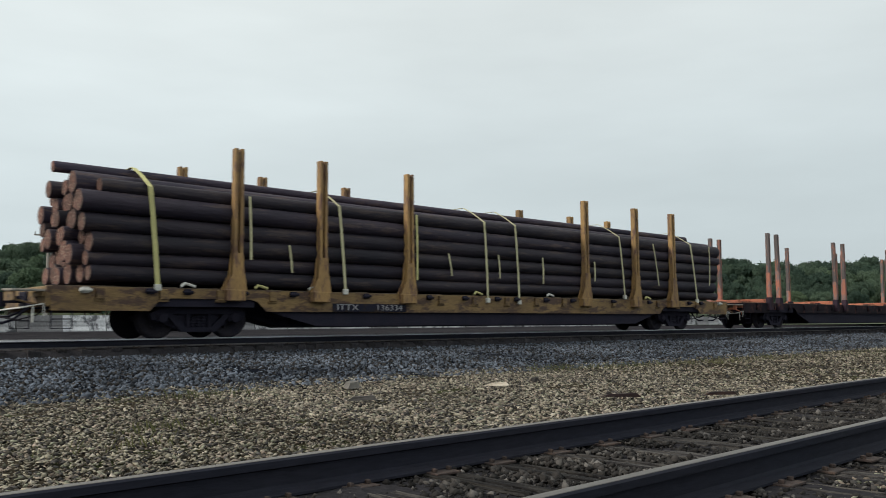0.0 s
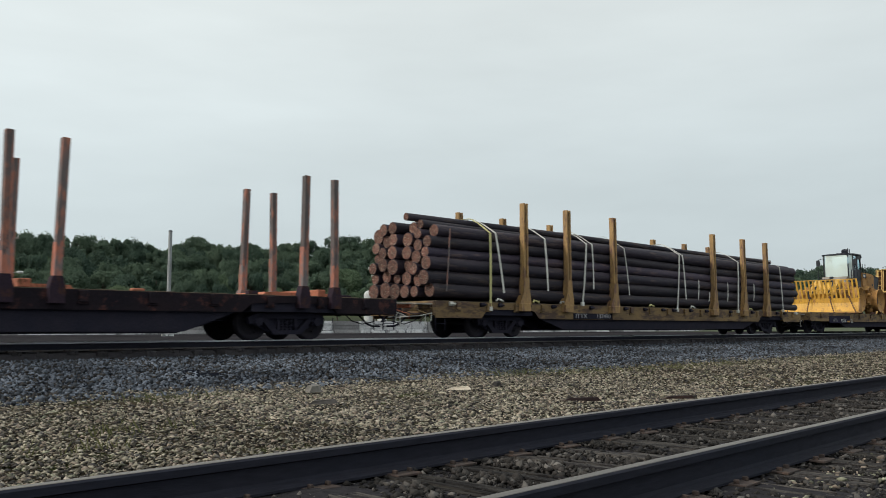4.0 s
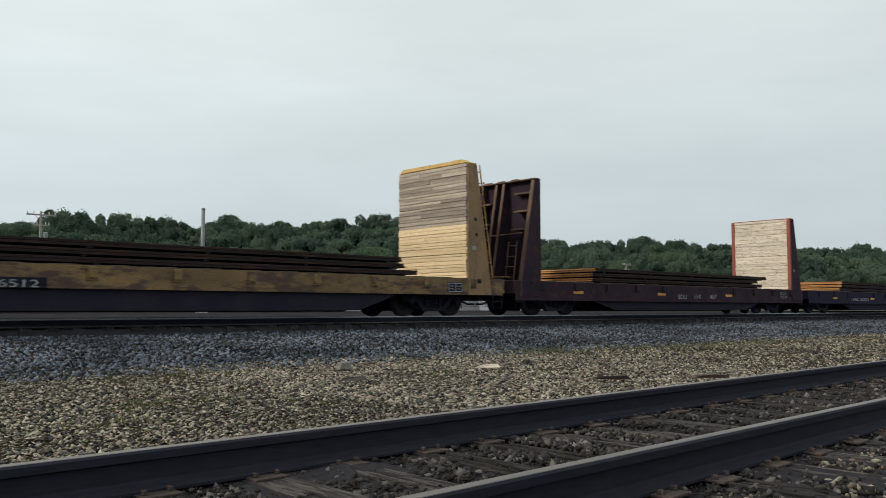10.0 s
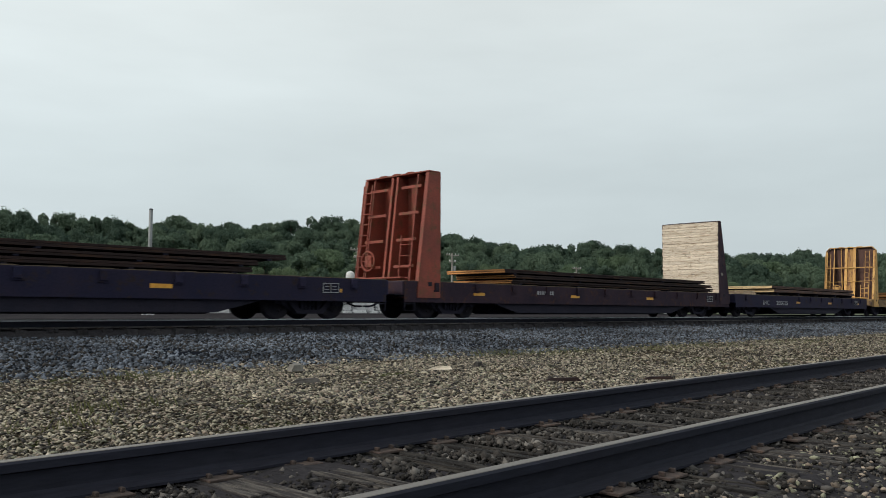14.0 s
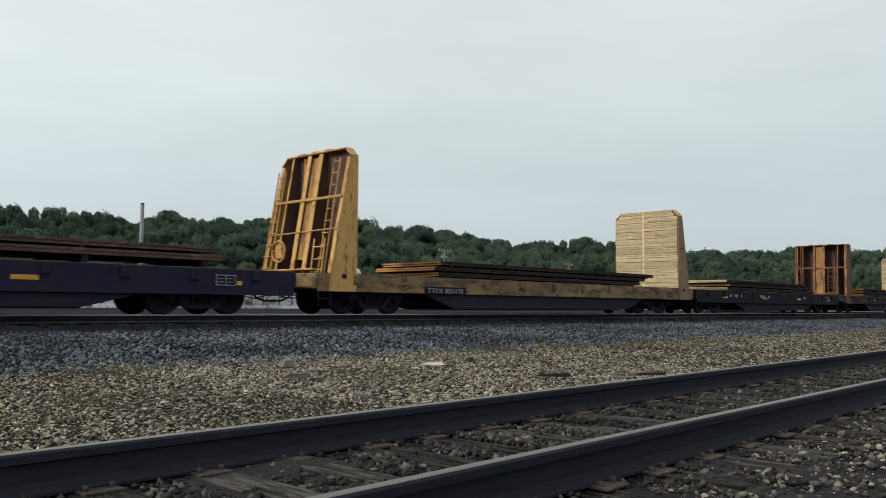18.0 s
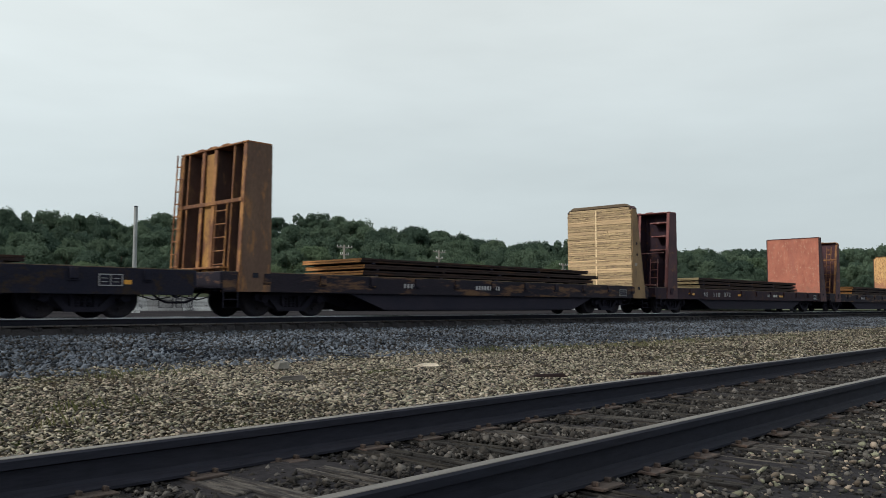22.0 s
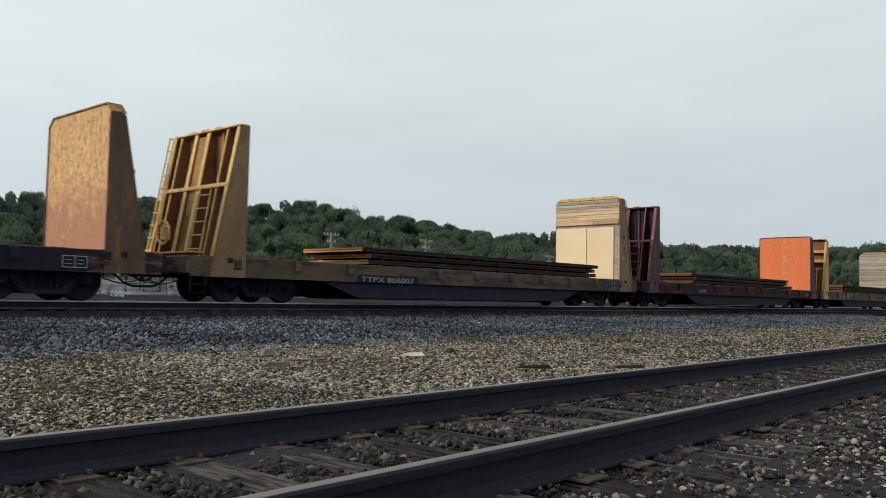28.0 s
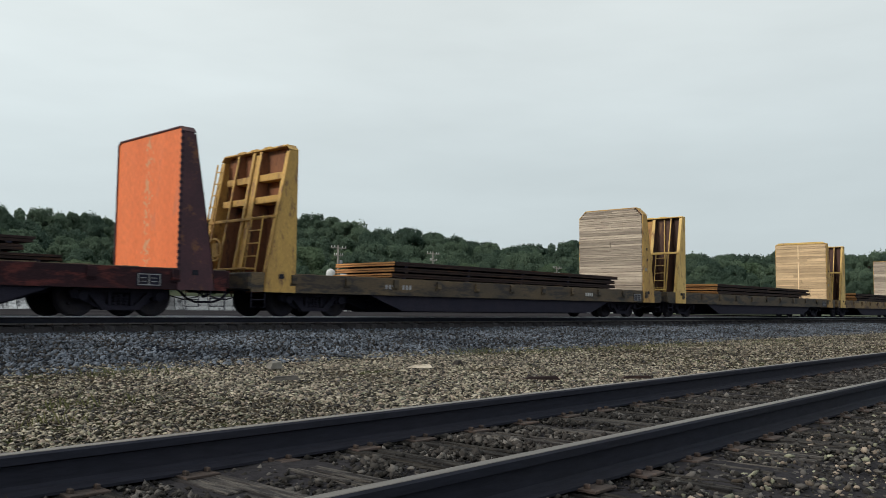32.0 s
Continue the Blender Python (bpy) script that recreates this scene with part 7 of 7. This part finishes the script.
        hr.tube([(-1.55, q * 0.98, 3.05), (-1.5, q * 0.98, 3.76), (-1.40, q * 0.98, 3.82), (-1.05, q * 0.98, 3.80), (-1.0, q * 0.98, 3.1)], 0.022, 6).tube([(-1.52, q * 0.98, 3.42), (-1.03, q * 0.98, 3.42)], 0.018, 6)
        part("front_railing", hr, "machine_black", c)
    # blade: curved plate, rake of bars above, end plates, chains
    curve = [(-4.27, 1.15), (-4.15, 1.27), (-4.04, 1.50), (-4.01, 1.74), (-4.06, 1.97)]
    s = Shape().prism(curve + [(x + 0.06, z) for x, z in reversed(curve)], "y", -2.2, 2.2)
    blade = part("blade", s, "machine_yellow", c, "wide curved yellow blade")
    for q in (-1, 1):
        part("end_plate", Shape().prism([(-4.30, 1.14), (-3.88, 1.14), (-3.88, 1.70), (-4.05, 1.97), (-4.09, 1.99)], "y", q * 2.21 - 0.025, q * 2.21 + 0.025), "machine_dirty", blade)
    n = 19
    for k in range(n):
        y = -2.18 + k * 4.36 / (n - 1)
        part("rake_bar", Shape().prism([(-4.07, 1.97), (-4.02, 1.97), (-4.34, 3.06), (-4.39, 3.06)], "y", y - 0.045, y + 0.045), "machine_yellow", blade)
    for z, x in ((1.99, -4.09), (2.50, -4.22), (3.06, -4.39)):
        part("rake_rail", Shape().box(x + 0.03, x + 0.08, -2.22, 2.22, z - 0.025, z + 0.025, 0.01), "machine_yellow", blade)
    part("cutting_edge", Shape().box(-4.35, -4.23, -2.2, 2.2, 1.135, 1.22, 0.01), "machine_dirty", blade)
    for q in (-1, 1):
        for y in (0.55, 1.25):
            part("stiffener", Shape().prism([(-3.97, 1.3), (-3.9, 1.4), (-3.95, 1.8), (-3.97, 1.92)], "y", q * y - 0.03, q * y + 0.03), "machine_dirty", blade)
    for y, dy in ((-1.65, -0.5), (-0.6, -0.35), (0.5, 0.1), (1.5, 0.3)):
        ch = Shape()
        a, b = Vector((-4.13, y, 2.12)), Vector((-4.47, y + dy, 1.15))
        m = 16
        for k in range(m):
            p = a.lerp(b, (k + 0.5) / m) + Vector((-0.03 - 0.12 * math.sin(k / m * 3.14) * 0.3, 0, 0))
            ch.box(p.x - 0.02, p.x + 0.02, p.y - (0.032 if k % 2 else 0.014), p.y + (0.032 if k % 2 else 0.014), p.z - 0.042, p.z + 0.042, 0.012)
        part("chain", ch, "machine_rust", c, "rusty tie-down chain over the blade")
        part("chain_bundle", Shape().box(-4.20, -4.06, y - 0.05, y + 0.05, 2.0, 2.14, 0.03), "machine_rust", c)
    part("load_block", Shape().prism([(-1.25, 1.14), (-0.72, 1.14), (-0.80, 1.24), (-1.02, 1.40), (-1.22, 1.36)], "y", -1.15, -0.85), "plate_edge", c, "orange wooden block under the machine")
    for x, tx in ((-3.0, -1.6), (1.7, 2.7)):
        for q in (-1, 1):
            part("tie_down_chain", Shape().tube([(x, q * 0.9, 1.75), (tx, q * 1.35, 1.14)], 0.025, 6), "wheel_steel", c)
    return c


compactor()


def board_bundle(u, x0, x1):
    """Loose pale boards laid across the end of a deck."""
    g = random.Random(77)
    b = rolling(thing("board_bundle", pose(u, Y_TRAIN, Z_TRAIN), "loose bundle of pale boards on a dark flatcar deck", "boards"), u)
    for layer in range(3):
        for k in range(5):
            y = -1.30 + k * 0.50 + g.uniform(-0.03, 0.03)
            a, e = x0 + g.uniform(0, 0.25), x1 - g.uniform(0, 0.25)
            part("board", Shape().box(a, e, y, y + 0.42, 1.125 + layer * 0.062, 1.125 + layer * 0.062 + 0.055, 0.006), "plank_pale", b)
    return b


board_bundle(203.98, -8.5, -6.85)


# ---- what moves ----
# metres that the train has gone, every half second
GONE = (0.00, 5.56, 11.12, 16.65, 22.19, 27.75, 33.30, 38.85, 44.40, 49.95, 55.50, 61.03, 66.56, 72.10, 77.66, 83.24, 88.83, 94.41, 99.98, 105.53, 111.06, 116.61, 122.16, 127.71, 133.25,
        138.79, 144.33, 149.87, 155.42, 160.98, 166.55, 172.12, 177.71, 183.31, 188.95, 194.60, 200.23, 205.83, 211.38, 216.89, 222.40, 227.90, 233.38, 238.86, 244.33, 249.80, 255.25,
        260.68, 266.12, 271.56, 277.01, 282.46, 287.93, 293.42, 298.90, 304.38, 309.85, 315.29, 320.70, 326.10, 331.50, 336.90, 342.29, 347.68, 353.08)


def gone(t):
    i = min(int(t * 2), 63)
    return GONE[i] + (GONE[i + 1] - GONE[i]) * (t * 2 - i)


def motions():
    for ob, u in TRAIN:
        walk(ob, [(t, LINE @ pose(u - gone(t), 0, 0)) for t in range(0, 33)])
    # every wheelset of one end turns alike, so they share one set of keys
    for q, sets in WHEELSETS.items():
        walk(sets[0], [(k / 30, pose(0.889 * q, 0, WHEEL_R, 0, -math.degrees(gone(k / 30) / WHEEL_R), 0)) for k in range(0, 961)])
        a = sets[0].animation_data
        for w in sets[1:]:
            w.rotation_mode = "QUATERNION"
            w.animation_data_create()
            w.animation_data.action = a.action
            w.animation_data.action_slot = a.action_slot


motions()
